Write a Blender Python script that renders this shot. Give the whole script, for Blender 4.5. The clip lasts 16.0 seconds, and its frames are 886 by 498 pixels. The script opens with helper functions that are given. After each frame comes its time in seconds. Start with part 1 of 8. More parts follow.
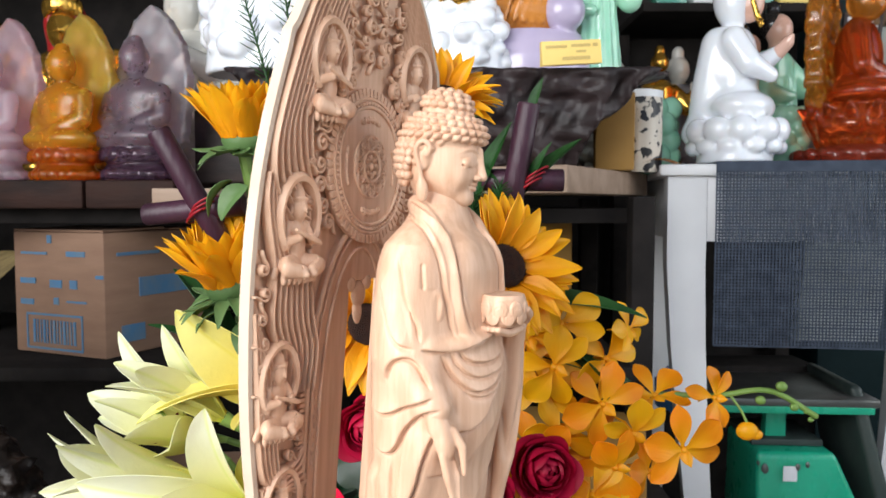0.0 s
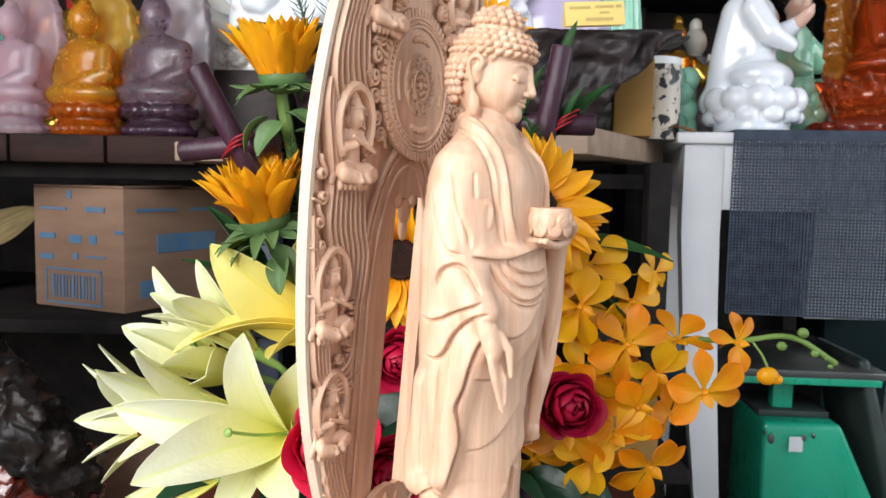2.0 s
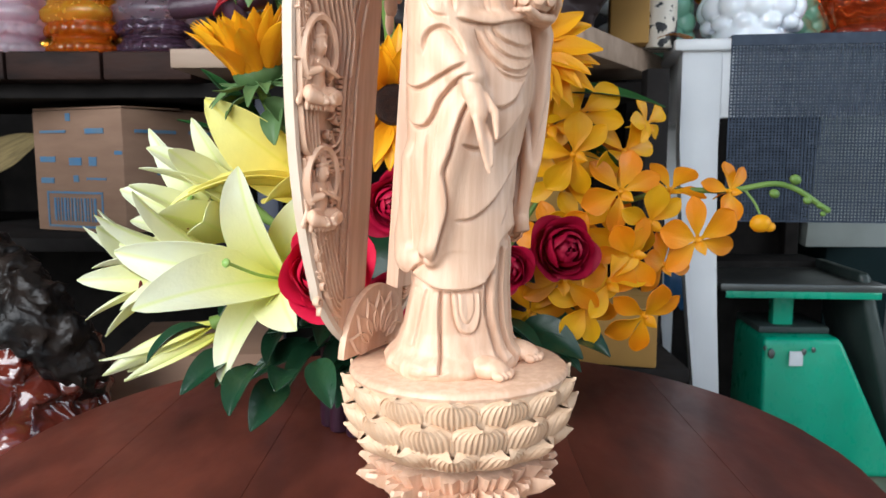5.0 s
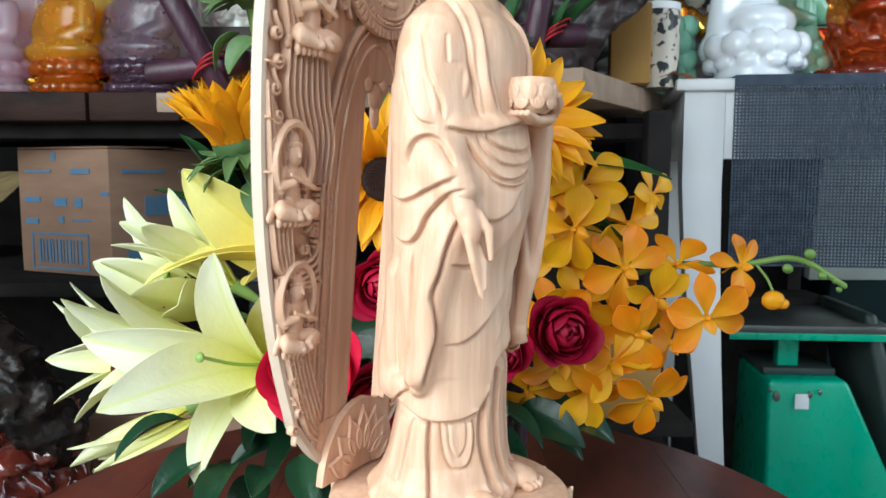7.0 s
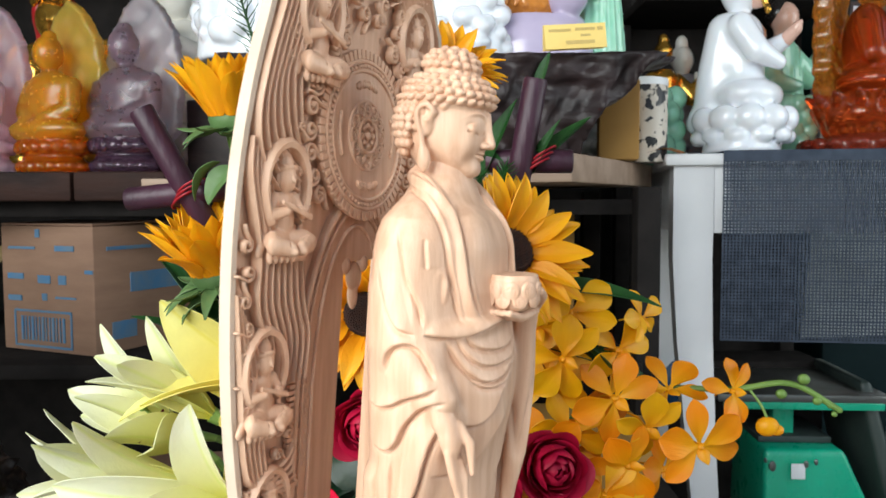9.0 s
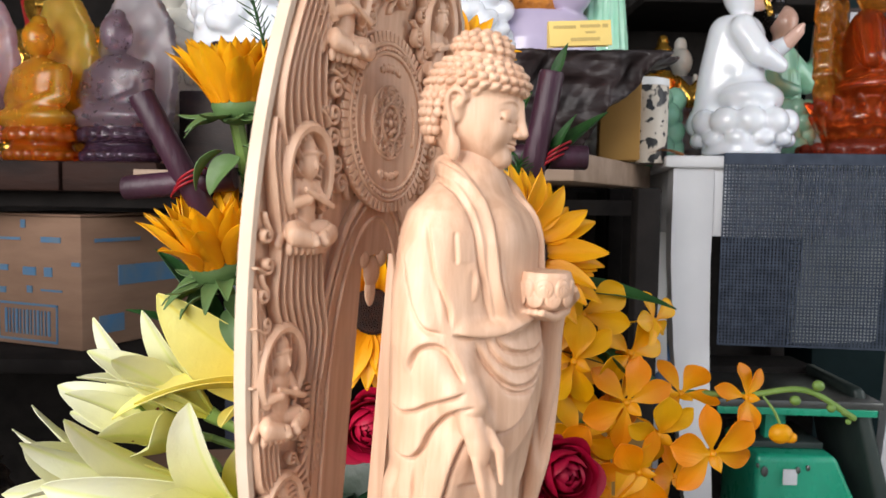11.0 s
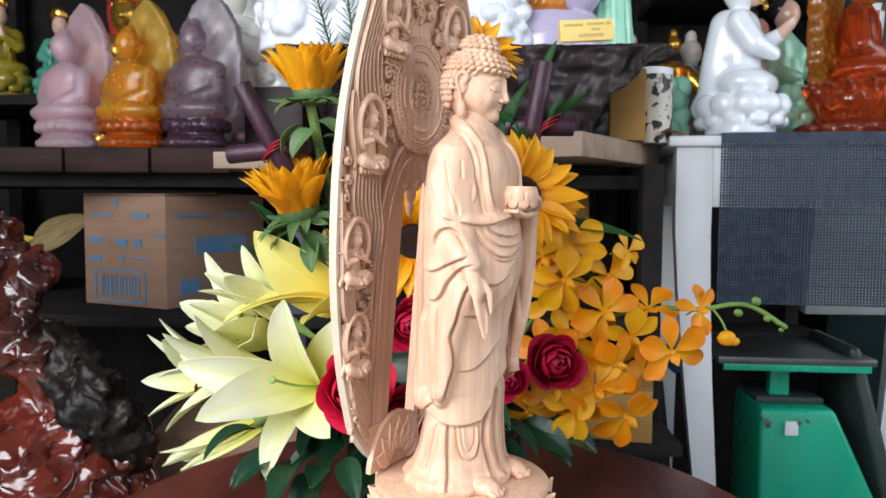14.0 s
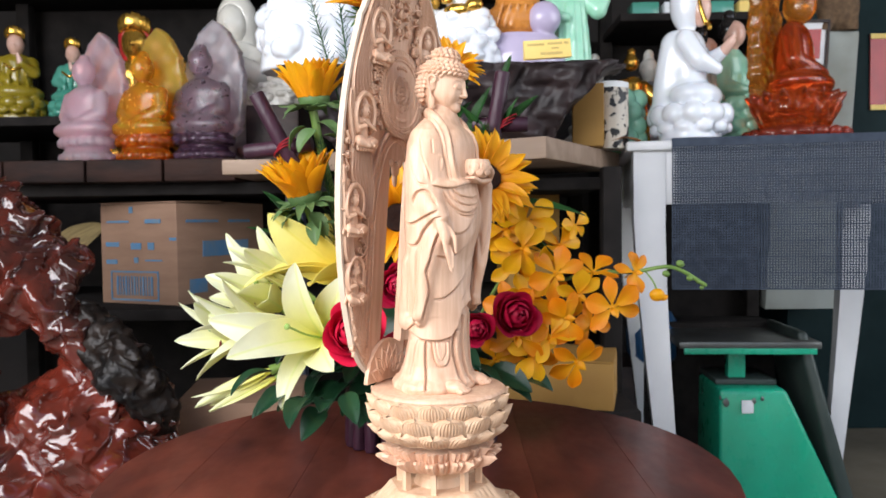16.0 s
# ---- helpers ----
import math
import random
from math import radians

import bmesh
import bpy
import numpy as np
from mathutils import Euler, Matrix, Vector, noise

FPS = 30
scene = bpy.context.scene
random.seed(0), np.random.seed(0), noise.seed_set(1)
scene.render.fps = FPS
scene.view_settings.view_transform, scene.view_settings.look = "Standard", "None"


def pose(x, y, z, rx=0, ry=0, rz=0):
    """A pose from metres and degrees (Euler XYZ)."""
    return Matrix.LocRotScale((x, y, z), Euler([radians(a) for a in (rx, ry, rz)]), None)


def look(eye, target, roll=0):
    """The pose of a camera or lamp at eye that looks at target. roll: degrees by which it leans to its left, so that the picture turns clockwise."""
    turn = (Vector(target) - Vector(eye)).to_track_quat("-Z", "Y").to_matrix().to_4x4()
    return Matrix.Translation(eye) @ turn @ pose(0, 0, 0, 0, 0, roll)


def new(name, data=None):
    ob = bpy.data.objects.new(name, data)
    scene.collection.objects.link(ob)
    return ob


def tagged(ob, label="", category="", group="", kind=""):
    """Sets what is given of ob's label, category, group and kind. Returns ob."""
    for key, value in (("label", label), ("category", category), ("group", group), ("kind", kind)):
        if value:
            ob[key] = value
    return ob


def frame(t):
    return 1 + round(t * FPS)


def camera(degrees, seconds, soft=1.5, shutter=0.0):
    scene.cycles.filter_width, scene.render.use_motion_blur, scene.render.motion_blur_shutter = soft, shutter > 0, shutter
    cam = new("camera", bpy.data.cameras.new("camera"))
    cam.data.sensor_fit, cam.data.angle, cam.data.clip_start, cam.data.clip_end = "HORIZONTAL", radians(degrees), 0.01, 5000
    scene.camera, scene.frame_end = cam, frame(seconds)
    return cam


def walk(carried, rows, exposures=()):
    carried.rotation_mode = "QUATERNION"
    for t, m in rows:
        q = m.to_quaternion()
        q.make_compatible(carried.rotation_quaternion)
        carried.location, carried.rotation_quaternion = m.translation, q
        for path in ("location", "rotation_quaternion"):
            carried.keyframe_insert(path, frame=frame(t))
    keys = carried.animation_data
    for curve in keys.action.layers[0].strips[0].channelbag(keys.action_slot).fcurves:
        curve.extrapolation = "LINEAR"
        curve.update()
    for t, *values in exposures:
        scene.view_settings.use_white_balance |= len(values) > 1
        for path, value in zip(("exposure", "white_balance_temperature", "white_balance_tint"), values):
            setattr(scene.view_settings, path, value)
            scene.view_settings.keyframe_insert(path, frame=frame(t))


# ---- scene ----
cam = camera(61.0, 16.0)
METRES, EYE, TILT, LEAN, TURN = 0.72, 0.755, -3.5, 0.0, 0.0
ROWS = [
    (0.0, 0.0, 0.0, 0.0, 0.0, 0.0, 0.0),
    (0.5, -0.0167, -0.0145, -0.0023, 0.37, 0.02, -0.42),
    (1.0, -0.0327, 0.001, -0.0122, -0.34, -0.66, -0.64),
    (1.5, -0.031, 0.0046, -0.0235, -0.23, -1.1, -0.65),
    (2.0, -0.0296, -0.0143, -0.0463, 0.23, -1.31, -1.18),
    (2.5, -0.0209, -0.0269, -0.0724, 0.84, -1.87, -0.65),
    (3.0, -0.0269, -0.0149, -0.1236, 1.1, -2.93, -0.86),
    (3.5, -0.0295, -0.0251, -0.1502, 0.88, -3.33, -0.46),
    (4.0, -0.0257, -0.0286, -0.1789, 0.48, -3.25, -0.2),
    (6.5, -0.0122, -0.0014, -0.165, 0.66, -3.88, 0.17),
    (7.0, -0.0115, 0.0273, -0.1123, 0.4, -2.45, -0.1),
    (7.5, -0.0072, 0.0428, -0.067, 0.07, -1.53, -0.34),
    (8.0, -0.0033, 0.0415, -0.0292, -0.15, -0.65, -0.35),
    (8.5, -0.0023, 0.043, -0.0139, -0.03, -0.07, 0.32),
    (11.0, -0.0271, 0.0729, -0.0169, -1.26, -0.09, -0.84),
    (11.5, -0.034, 0.0793, -0.022, -1.04, -0.06, -1.16),
    (12.0, -0.0359, 0.0836, -0.0229, -1.3, -0.2, -1.27),
    (12.5, -0.0339, 0.082, -0.0241, -1.53, -0.22, -1.34),
    (13.0, -0.0282, 0.017, -0.0338, -1.89, -0.55, -1.41),
    (13.5, -0.0267, -0.1051, -0.0677, 0.2, -0.19, -1.45),
    (14.0, -0.0081, -0.1709, -0.0796, 1.77, -0.36, -0.4),
    (14.5, 0.0101, -0.2086, -0.098, 2.51, -0.05, 0.34),
    (15.0, 0.0122, -0.2524, -0.1072, 2.52, 0.43, 0.97),
    (15.5, 0.0149, -0.314, -0.1315, 0.7, 1.27, 0.81),
    (16.0, 0.0118, -0.3845, -0.1551, 0.93, 1.52, 0.66),
]
walk(cam, [(t, pose(0, 0, EYE, TILT, LEAN, TURN) @ pose(METRES * x, METRES * y, METRES * z, 90 + pitch, roll, yaw)) for t, x, y, z, yaw, pitch, roll in ROWS],
     [(0.0, -0.07, 6650, 11), (2.0, -0.07, 6600, 11), (3.0, -0.06, 6400, 9), (4.2, -0.07, 6350, 9), (6.5, -0.14, 6000, 2), (7.5, -0.14, 6200, 1), (8.0, -0.13, 6350, 4), (8.7, -0.11, 6500, 5), (11.0, -0.20, 6950, 14), (12.3, -0.12, 7100, 18), (13.0, -0.05, 6700, 12), (14.0, -0.16, 6350, 10), (15.0, -0.14, 6450, 11), (16.0, -0.03, 6550, 13)])
cam.data.dof.use_dof, cam.data.dof.focus_distance, cam.data.dof.aperture_fstop = True, 0.50, 20.0

# ---- world and large lights ----
world = bpy.data.worlds.new("world")
scene.world = world
world.use_nodes = True
wn = world.node_tree.nodes
sky = wn.new("ShaderNodeTexSky")
sky.sky_type, sky.sun_disc = "NISHITA", False
sky.sun_elevation, sky.sun_rotation = radians(50), radians(200)
world.node_tree.links.new(sky.outputs[0], wn["Background"].inputs[0])
wn["Background"].inputs[1].default_value = 0.15


def area_lamp(name, power, sx, sy, m, colour=(1, 1, 1)):
    d = bpy.data.lights.new(name, "AREA")
    d.energy, d.shape, d.size, d.size_y, d.color = power, "RECTANGLE", sx, sy, colour
    ob = new(name, d)
    ob.matrix_world = m
    return ob


sun = new("sun", bpy.data.lights.new("sun", "SUN"))
sun.data.energy, sun.data.angle, sun.data.color = 0.8, radians(12), (1.0, 0.98, 0.94)
sun.matrix_world = look((-1.5, -4, 6), (0, 0.5, 0.8))
area_lamp("shopfront_daylight", 61, 1.70, 1.20, look((-0.98, -0.72, 1.24), (-0.05, 0.50, 0.60)), (0.97, 0.99, 1.0))
# fill lamp added on the right to lift floor and side table; no source known
area_lamp("side_door_daylight", 24, 1.44, 1.44, look((1.98, 0.24, 1.15), (0.22, 0.875, 0.72)), (0.95, 0.98, 1.0))

# ---- materials ----


def surface(name, c1, c2=None, scale=8.0, rough=0.5, bump=0.0, metal=0.0, coat=0.0, trans=0.0, stretch=(1, 1, 1), ior=1.45,
            fine=0.0, vary=0.0, sub=0.0, spec=0.5, detail=5.0, contrast=(0.35, 0.65)):
    """Two colours mixed by a noise of real-world scale (per metre), with relief, and a second finer noise on the roughness."""
    m = bpy.data.materials.new(name)
    m.use_nodes = True
    t, n = m.node_tree, m.node_tree.nodes
    b = n["Principled BSDF"]
    b.inputs["Roughness"].default_value = rough
    b.inputs["Metallic"].default_value = metal
    b.inputs["Coat Weight"].default_value = coat
    b.inputs["Coat Roughness"].default_value = 0.08
    b.inputs["Transmission Weight"].default_value = trans
    b.inputs["IOR"].default_value = ior
    b.inputs["Specular IOR Level"].default_value = spec
    if sub:
        b.inputs["Subsurface Weight"].default_value = sub
        b.inputs["Subsurface Radius"].default_value = (0.006, 0.004, 0.003)
        b.inputs["Subsurface Scale"].default_value = 1.0
    co = n.new("ShaderNodeTexCoord")
    mp = n.new("ShaderNodeMapping")
    mp.inputs["Scale"].default_value = stretch
    t.links.new(co.outputs["Object"], mp.inputs[0])
    nz = n.new("ShaderNodeTexNoise")
    nz.inputs["Scale"].default_value, nz.inputs["Detail"].default_value = scale, detail
    t.links.new(mp.outputs[0], nz.inputs["Vector"])
    ramp = n.new("ShaderNodeValToRGB")
    c2 = c2 or tuple(v * 0.85 for v in c1)
    ramp.color_ramp.elements[0].position, ramp.color_ramp.elements[1].position = contrast
    ramp.color_ramp.elements[0].color, ramp.color_ramp.elements[1].color = (*c1, 1), (*c2, 1)
    t.links.new(nz.outputs["Fac"], ramp.inputs[0])
    out = ramp.outputs[0]
    if vary:
        info = n.new("ShaderNodeObjectInfo")
        mul = n.new("ShaderNodeMath")
        mul.operation = "MULTIPLY_ADD"
        mul.inputs[1].default_value, mul.inputs[2].default_value = vary, 1 - vary / 2
        t.links.new(info.outputs["Random"], mul.inputs[0])
        hsv = n.new("ShaderNodeHueSaturation")
        t.links.new(mul.outputs[0], hsv.inputs["Value"])
        t.links.new(out, hsv.inputs["Color"])
        out = hsv.outputs[0]
    t.links.new(out, b.inputs["Base Color"])
    nf = n.new("ShaderNodeTexNoise")
    nf.inputs["Scale"].default_value, nf.inputs["Detail"].default_value = scale * 6, 3
    t.links.new(mp.outputs[0], nf.inputs["Vector"])
    mr = n.new("ShaderNodeMapRange")
    mr.inputs["To Min"].default_value, mr.inputs["To Max"].default_value = max(rough - 0.08, 0.02), min(rough + 0.1, 1)
    t.links.new(nf.outputs["Fac"], mr.inputs["Value"])
    t.links.new(mr.outputs[0], b.inputs["Roughness"])
    if bump:
        bp = n.new("ShaderNodeBump")
        bp.inputs["Strength"].default_value, bp.inputs["Distance"].default_value = min(bump, 1.0), 0.002 + fine
        t.links.new(nf.outputs["Fac"], bp.inputs["Height"])
        t.links.new(bp.outputs[0], b.inputs["Normal"])
    return m


CARVED = surface("carved_wood", (0.745, 0.492, 0.342), (0.635, 0.385, 0.255), 20, 0.36, 0.16, stretch=(8, 8, 0.45), spec=0.45, contrast=(0.36, 0.62), detail=8)
CARVED_PALE = surface("pale_carved_wood", (0.71, 0.505, 0.345), (0.60, 0.390, 0.245), 16, 0.48, 0.16, stretch=(6, 6, 1.2), spec=0.35, contrast=(0.3, 0.7))
END_GRAIN = surface("pale_end_wood", (0.64, 0.51, 0.40), (0.58, 0.45, 0.34), 30, 0.6, 0.1)
TABLE = surface("red_brown_table", (0.175, 0.043, 0.026), (0.066, 0.017, 0.011), 9, 0.36, 0.14, stretch=(1.6, 0.7, 1), detail=9, coat=0.12, vary=0.35)
LACQUER = surface("red_lacquer_root", (0.19, 0.026, 0.013), (0.030, 0.008, 0.006), 6, 0.16, 0.3, coat=0.9, fine=0.002, detail=7, stretch=(1, 1, 0.5))
BARK = surface("black_bark", (0.005, 0.0045, 0.0045), (0.020, 0.013, 0.010), 18, 0.38, 0.35, fine=0.001, spec=0.25)
DARK_WOOD = surface("dark_stained_wood", (0.050, 0.030, 0.026), (0.022, 0.015, 0.014), 10, 0.55, 0.3, stretch=(1, 3, 3))
BURL = surface("dark_burl_wood", (0.034, 0.021, 0.022), (0.013, 0.009, 0.010), 7, 0.5, 0.35, fine=0.003, stretch=(1, 1, 2.2))
PLANK = surface("red_grey_planks", (0.040, 0.017, 0.012), (0.013, 0.007, 0.006), 9, 0.7, 0.5, spec=0.25, stretch=(1, 4, 4), vary=0.5)
PALE_WOOD = surface("pale_board", (0.36, 0.255, 0.185), (0.27, 0.185, 0.13), 6, 0.6, 0.2, stretch=(0.6, 6, 6))
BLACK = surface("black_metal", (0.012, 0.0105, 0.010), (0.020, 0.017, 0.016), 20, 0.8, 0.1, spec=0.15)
NAVY = surface("navy_metal", (0.020, 0.024, 0.042), (0.030, 0.035, 0.055), 20, 0.5, 0.1)
WHITE_PAINT = surface("white_painted_wood", (0.72, 0.73, 0.75), (0.62, 0.63, 0.65), 5, 0.4, 0.1)
CARD = surface("cardboard", (0.30, 0.180, 0.118), (0.25, 0.145, 0.095), 9, 0.75, 0.15, stretch=(1, 1, 4))
CARD_OCHRE = surface("ochre_cardboard", (0.40, 0.22, 0.055), (0.34, 0.18, 0.045), 9, 0.7, 0.15)
BLUE_INK = surface("blue_print", (0.075, 0.20, 0.36), (0.13, 0.21, 0.29), 25, 0.7)
GREEN_PAINT = surface("green_enamel", (0.008, 0.39, 0.23), (0.009, 0.33, 0.19), 6, 0.28, 0.05, coat=0.4)
GREEN_DARK = surface("dark_green_plate", (0.030, 0.045, 0.042), (0.045, 0.060, 0.055), 12, 0.35, 0.1)
STEEL = surface("dull_steel", (0.16, 0.165, 0.16), (0.11, 0.115, 0.11), 12, 0.32, 0.1, metal=0.7)
PAPER = surface("white_label", (0.72, 0.74, 0.76), (0.65, 0.67, 0.70), 60, 0.6)
YELLOW_CARD = surface("yellow_card", (0.86, 0.64, 0.21), (0.80, 0.58, 0.18), 12, 0.6)
GREY_INK = surface("grey_ink", (0.50, 0.36, 0.12), (0.56, 0.41, 0.15), 60, 0.7)
MESH_GREY = surface("grey_vinyl_mesh", (0.056, 0.070, 0.098), (0.036, 0.047, 0.068), 60, 0.75, 0.2, spec=0.15)
FLOOR = surface("grey_floor", (0.19, 0.165, 0.125), (0.10, 0.088, 0.068), 4, 0.35, 0.2, detail=8)
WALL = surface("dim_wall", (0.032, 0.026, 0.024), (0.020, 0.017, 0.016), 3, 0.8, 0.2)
WALL_WHITE = surface("white_wall", (0.36, 0.39, 0.37), (0.24, 0.25, 0.22), 4, 0.7, 0.2)
CEILING = surface("grey_ceiling", (0.30, 0.30, 0.29), (0.24, 0.24, 0.23), 3, 0.8, 0.2)
PORCELAIN = surface("white_porcelain", (0.80, 0.83, 0.88), (0.74, 0.77, 0.83), 9, 0.12, coat=0.6, sub=0.1)
CREAM = surface("cream_porcelain", (0.74, 0.72, 0.66), (0.62, 0.60, 0.54), 9, 0.2, coat=0.5)
JADE = surface("jade_green_glaze", (0.27, 0.60, 0.42), (0.36, 0.68, 0.50), 14, 0.15, coat=0.6, sub=0.1)
TURQ = surface("turquoise_glaze", (0.055, 0.26, 0.19), (0.08, 0.31, 0.24), 14, 0.2, coat=0.5)
YELLOW_JADE = surface("yellow_jade", (0.29, 0.22, 0.018), (0.23, 0.17, 0.013), 10, 0.25, coat=0.5)
GOLD = surface("gold_paint", (0.75, 0.44, 0.085), (0.62, 0.33, 0.05), 25, 0.22, 0.2, metal=0.9)
SKIN_GLAZE = surface("pink_glaze", (0.66, 0.42, 0.34), (0.62, 0.38, 0.30), 10, 0.25, coat=0.4)
BLACK_GLAZE = surface("black_glaze", (0.012, 0.010, 0.010), (0.02, 0.016, 0.015), 20, 0.25, coat=0.4)
RED_CLOTH = surface("red_glaze", (0.42, 0.018, 0.022), (0.33, 0.012, 0.018), 12, 0.35, coat=0.3)
LILAC = surface("lilac_glaze", (0.46, 0.40, 0.56), (0.52, 0.45, 0.60), 12, 0.2, coat=0.5)
ORANGE_GLAZE = surface("orange_glaze", (0.62, 0.25, 0.05), (0.55, 0.20, 0.035), 16, 0.25, coat=0.5)


def crystal(name, colour, rough, amount=0.85, ior=1.45, sub=0.0):
    m = surface(name, colour, tuple(v * 0.92 for v in colour), 12, rough, 0.15, trans=amount, ior=ior, sub=sub)
    m.node_tree.nodes["Principled BSDF"].inputs["Subsurface Radius"].default_value = (0.07, 0.05, 0.05)
    return m


PINK_CRYSTAL = crystal("pink_crystal", (0.92, 0.62, 0.71), 0.34, 0.74, sub=0.9)
YELLOW_CRYSTAL = crystal("yellow_crystal", (0.95, 0.57, 0.11), 0.32, 0.70, sub=0.9)
AMBER_CRYSTAL = crystal("orange_crystal", (0.97, 0.40, 0.03), 0.24, 0.70, sub=0.9)
SMOKE_CRYSTAL = crystal("smoky_crystal", (0.70, 0.62, 0.69), 0.34, 0.78, sub=0.9)
PURPLE_CRYSTAL = crystal("purple_crystal", (0.44, 0.33, 0.40), 0.28, 0.82, sub=0.9)
RED_AMBER = crystal("red_amber", (0.72, 0.11, 0.02), 0.12)
DARK_AMBER = crystal("dark_amber", (0.52, 0.07, 0.03), 0.2, 0.7)

AMBER_BASE = crystal("deep_orange_crystal", (0.80, 0.17, 0.008), 0.10, 0.75, sub=0.6)
PURPLE_BASE = crystal("deep_purple_crystal", (0.14, 0.07, 0.12), 0.08, 0.75, sub=0.6)

SUN_DISK = surface("sunflower_disk", (0.050, 0.016, 0.008), (0.020, 0.008, 0.006), 160, 0.8, 0.8)


def lily_surface(name, base, tip, reach, rib=None, vary=0.0):
    """Petal colour that runs from its base to its tip, with a rib along the middle."""
    m = surface(name, tip, tuple(v * 0.92 for v in tip), 16, 0.42, 0.3, stretch=(0.5, 3, 3), sub=0.05, vary=vary)
    t, n = m.node_tree, m.node_tree.nodes
    co, sep, mr, mix = (n.new(k) for k in ("ShaderNodeTexCoord", "ShaderNodeVectorMath", "ShaderNodeMapRange", "ShaderNodeMixRGB"))
    t.links.new(co.outputs["Object"], sep.inputs[0])
    sep.operation = "LENGTH"
    t.links.new(sep.outputs["Value"], mr.inputs["Value"])
    mr.inputs["From Min"].default_value, mr.inputs["From Max"].default_value = 0.0, reach
    t.links.new(mr.outputs[0], mix.inputs["Fac"])
    mix.inputs[1].default_value = (*base, 1)
    b = n["Principled BSDF"]
    src = b.inputs["Base Color"].links[0].from_socket
    t.links.new(src, mix.inputs[2])
    out = mix.outputs[0]
    if rib:
        xyz, ab, near, mid = (n.new(k) for k in ("ShaderNodeSeparateXYZ", "ShaderNodeMath", "ShaderNodeMapRange", "ShaderNodeMixRGB"))
        t.links.new(co.outputs["Object"], xyz.inputs[0])
        ab.operation = "ABSOLUTE"
        t.links.new(xyz.outputs["Y"], ab.inputs[0])
        t.links.new(ab.outputs[0], near.inputs["Value"])
        near.inputs["From Min"].default_value, near.inputs["From Max"].default_value = 0.0003, 0.0022
        near.inputs["To Min"].default_value, near.inputs["To Max"].default_value = 0.55, 0.0
        t.links.new(near.outputs[0], mid.inputs["Fac"])
        t.links.new(out, mid.inputs[1])
        mid.inputs[2].default_value = (*rib, 1)
        out = mid.outputs[0]
    t.links.new(out, b.inputs["Base Color"])
    return m


SUN_PETAL = lily_surface("sunflower_petal", (0.84, 0.30, 0.004), (0.97, 0.53, 0.012), 0.045, (0.90, 0.40, 0.006), 0.18)
LILY_PETAL = lily_surface("lily_petal", (0.86, 0.82, 0.13), (0.88, 0.89, 0.68), 0.086, (0.74, 0.80, 0.26))
LILY_YELLOW = lily_surface("yellow_lily_petal", (0.92, 0.70, 0.015), (0.95, 0.90, 0.34), 0.110, (0.84, 0.74, 0.10))
PISTIL = surface("pistil_green", (0.22, 0.36, 0.08), (0.26, 0.40, 0.10), 30, 0.4)
ANTHER = surface("anther_brown", (0.16, 0.022, 0.012), (0.22, 0.035, 0.018), 60, 0.7, 0.4)
ROSE_PETAL = surface("rose_petal", (0.72, 0.010, 0.060), (0.60, 0.006, 0.045), 20, 0.5, 0.15)
ROSE_DARK = surface("dark_rose_petal", (0.54, 0.006, 0.055), (0.42, 0.004, 0.038), 20, 0.5, 0.15)
ORCHID = lily_surface("orchid_petal", (0.93, 0.50, 0.008), (0.93, 0.33, 0.003), 0.034, None, 0.24)
ORCHID_YELLOW = lily_surface("yellow_orchid_petal", (0.90, 0.38, 0.005), (0.96, 0.53, 0.006), 0.030, None, 0.20)
LEAF = surface("leaf_green", (0.025, 0.105, 0.022), (0.016, 0.072, 0.016), 14, 0.38, 0.3, stretch=(1, 3, 3), vary=0.3)
LEAF_DARK = surface("dark_glossy_leaf", (0.012, 0.050, 0.022), (0.008, 0.034, 0.016), 14, 0.3, 0.3, vary=0.3)
SEPAL = surface("sepal_green", (0.125, 0.215, 0.075), (0.080, 0.155, 0.050), 20, 0.5, 0.3, vary=0.3)
STEM = surface("stem_green", (0.17, 0.28, 0.06), (0.12, 0.22, 0.045), 20, 0.5, 0.2)
STICK = surface("purple_cane", (0.050, 0.014, 0.030), (0.028, 0.009, 0.018), 30, 0.45, 0.4, stretch=(1, 1, 0.3))
RED_WIRE = surface("red_wire", (0.30, 0.012, 0.02), (0.25, 0.01, 0.018), 20, 0.4)



def thin(m, amount):
    """Light that falls on the far side shines through a petal or a leaf."""
    t, n = m.node_tree, m.node_tree.nodes
    b = n["Principled BSDF"]
    tr, mix = n.new("ShaderNodeBsdfTranslucent"), n.new("ShaderNodeMixShader")
    t.links.new(b.inputs["Base Color"].links[0].from_socket, tr.inputs["Color"])
    mix.inputs[0].default_value = amount
    t.links.new(b.outputs[0], mix.inputs[1])
    t.links.new(tr.outputs[0], mix.inputs[2])
    t.links.new(mix.outputs[0], n["Material Output"].inputs["Surface"])


for petal_mat, amount in ((LILY_PETAL, 0.36), (LILY_YELLOW, 0.36), (ORCHID, 0.35), (ORCHID_YELLOW, 0.35), (SUN_PETAL, 0.35), (ROSE_PETAL, 0.25), (ROSE_DARK, 0.25), (LEAF, 0.25), (SEPAL, 0.2)):
    thin(petal_mat, amount)

# ---- geometry helpers ----


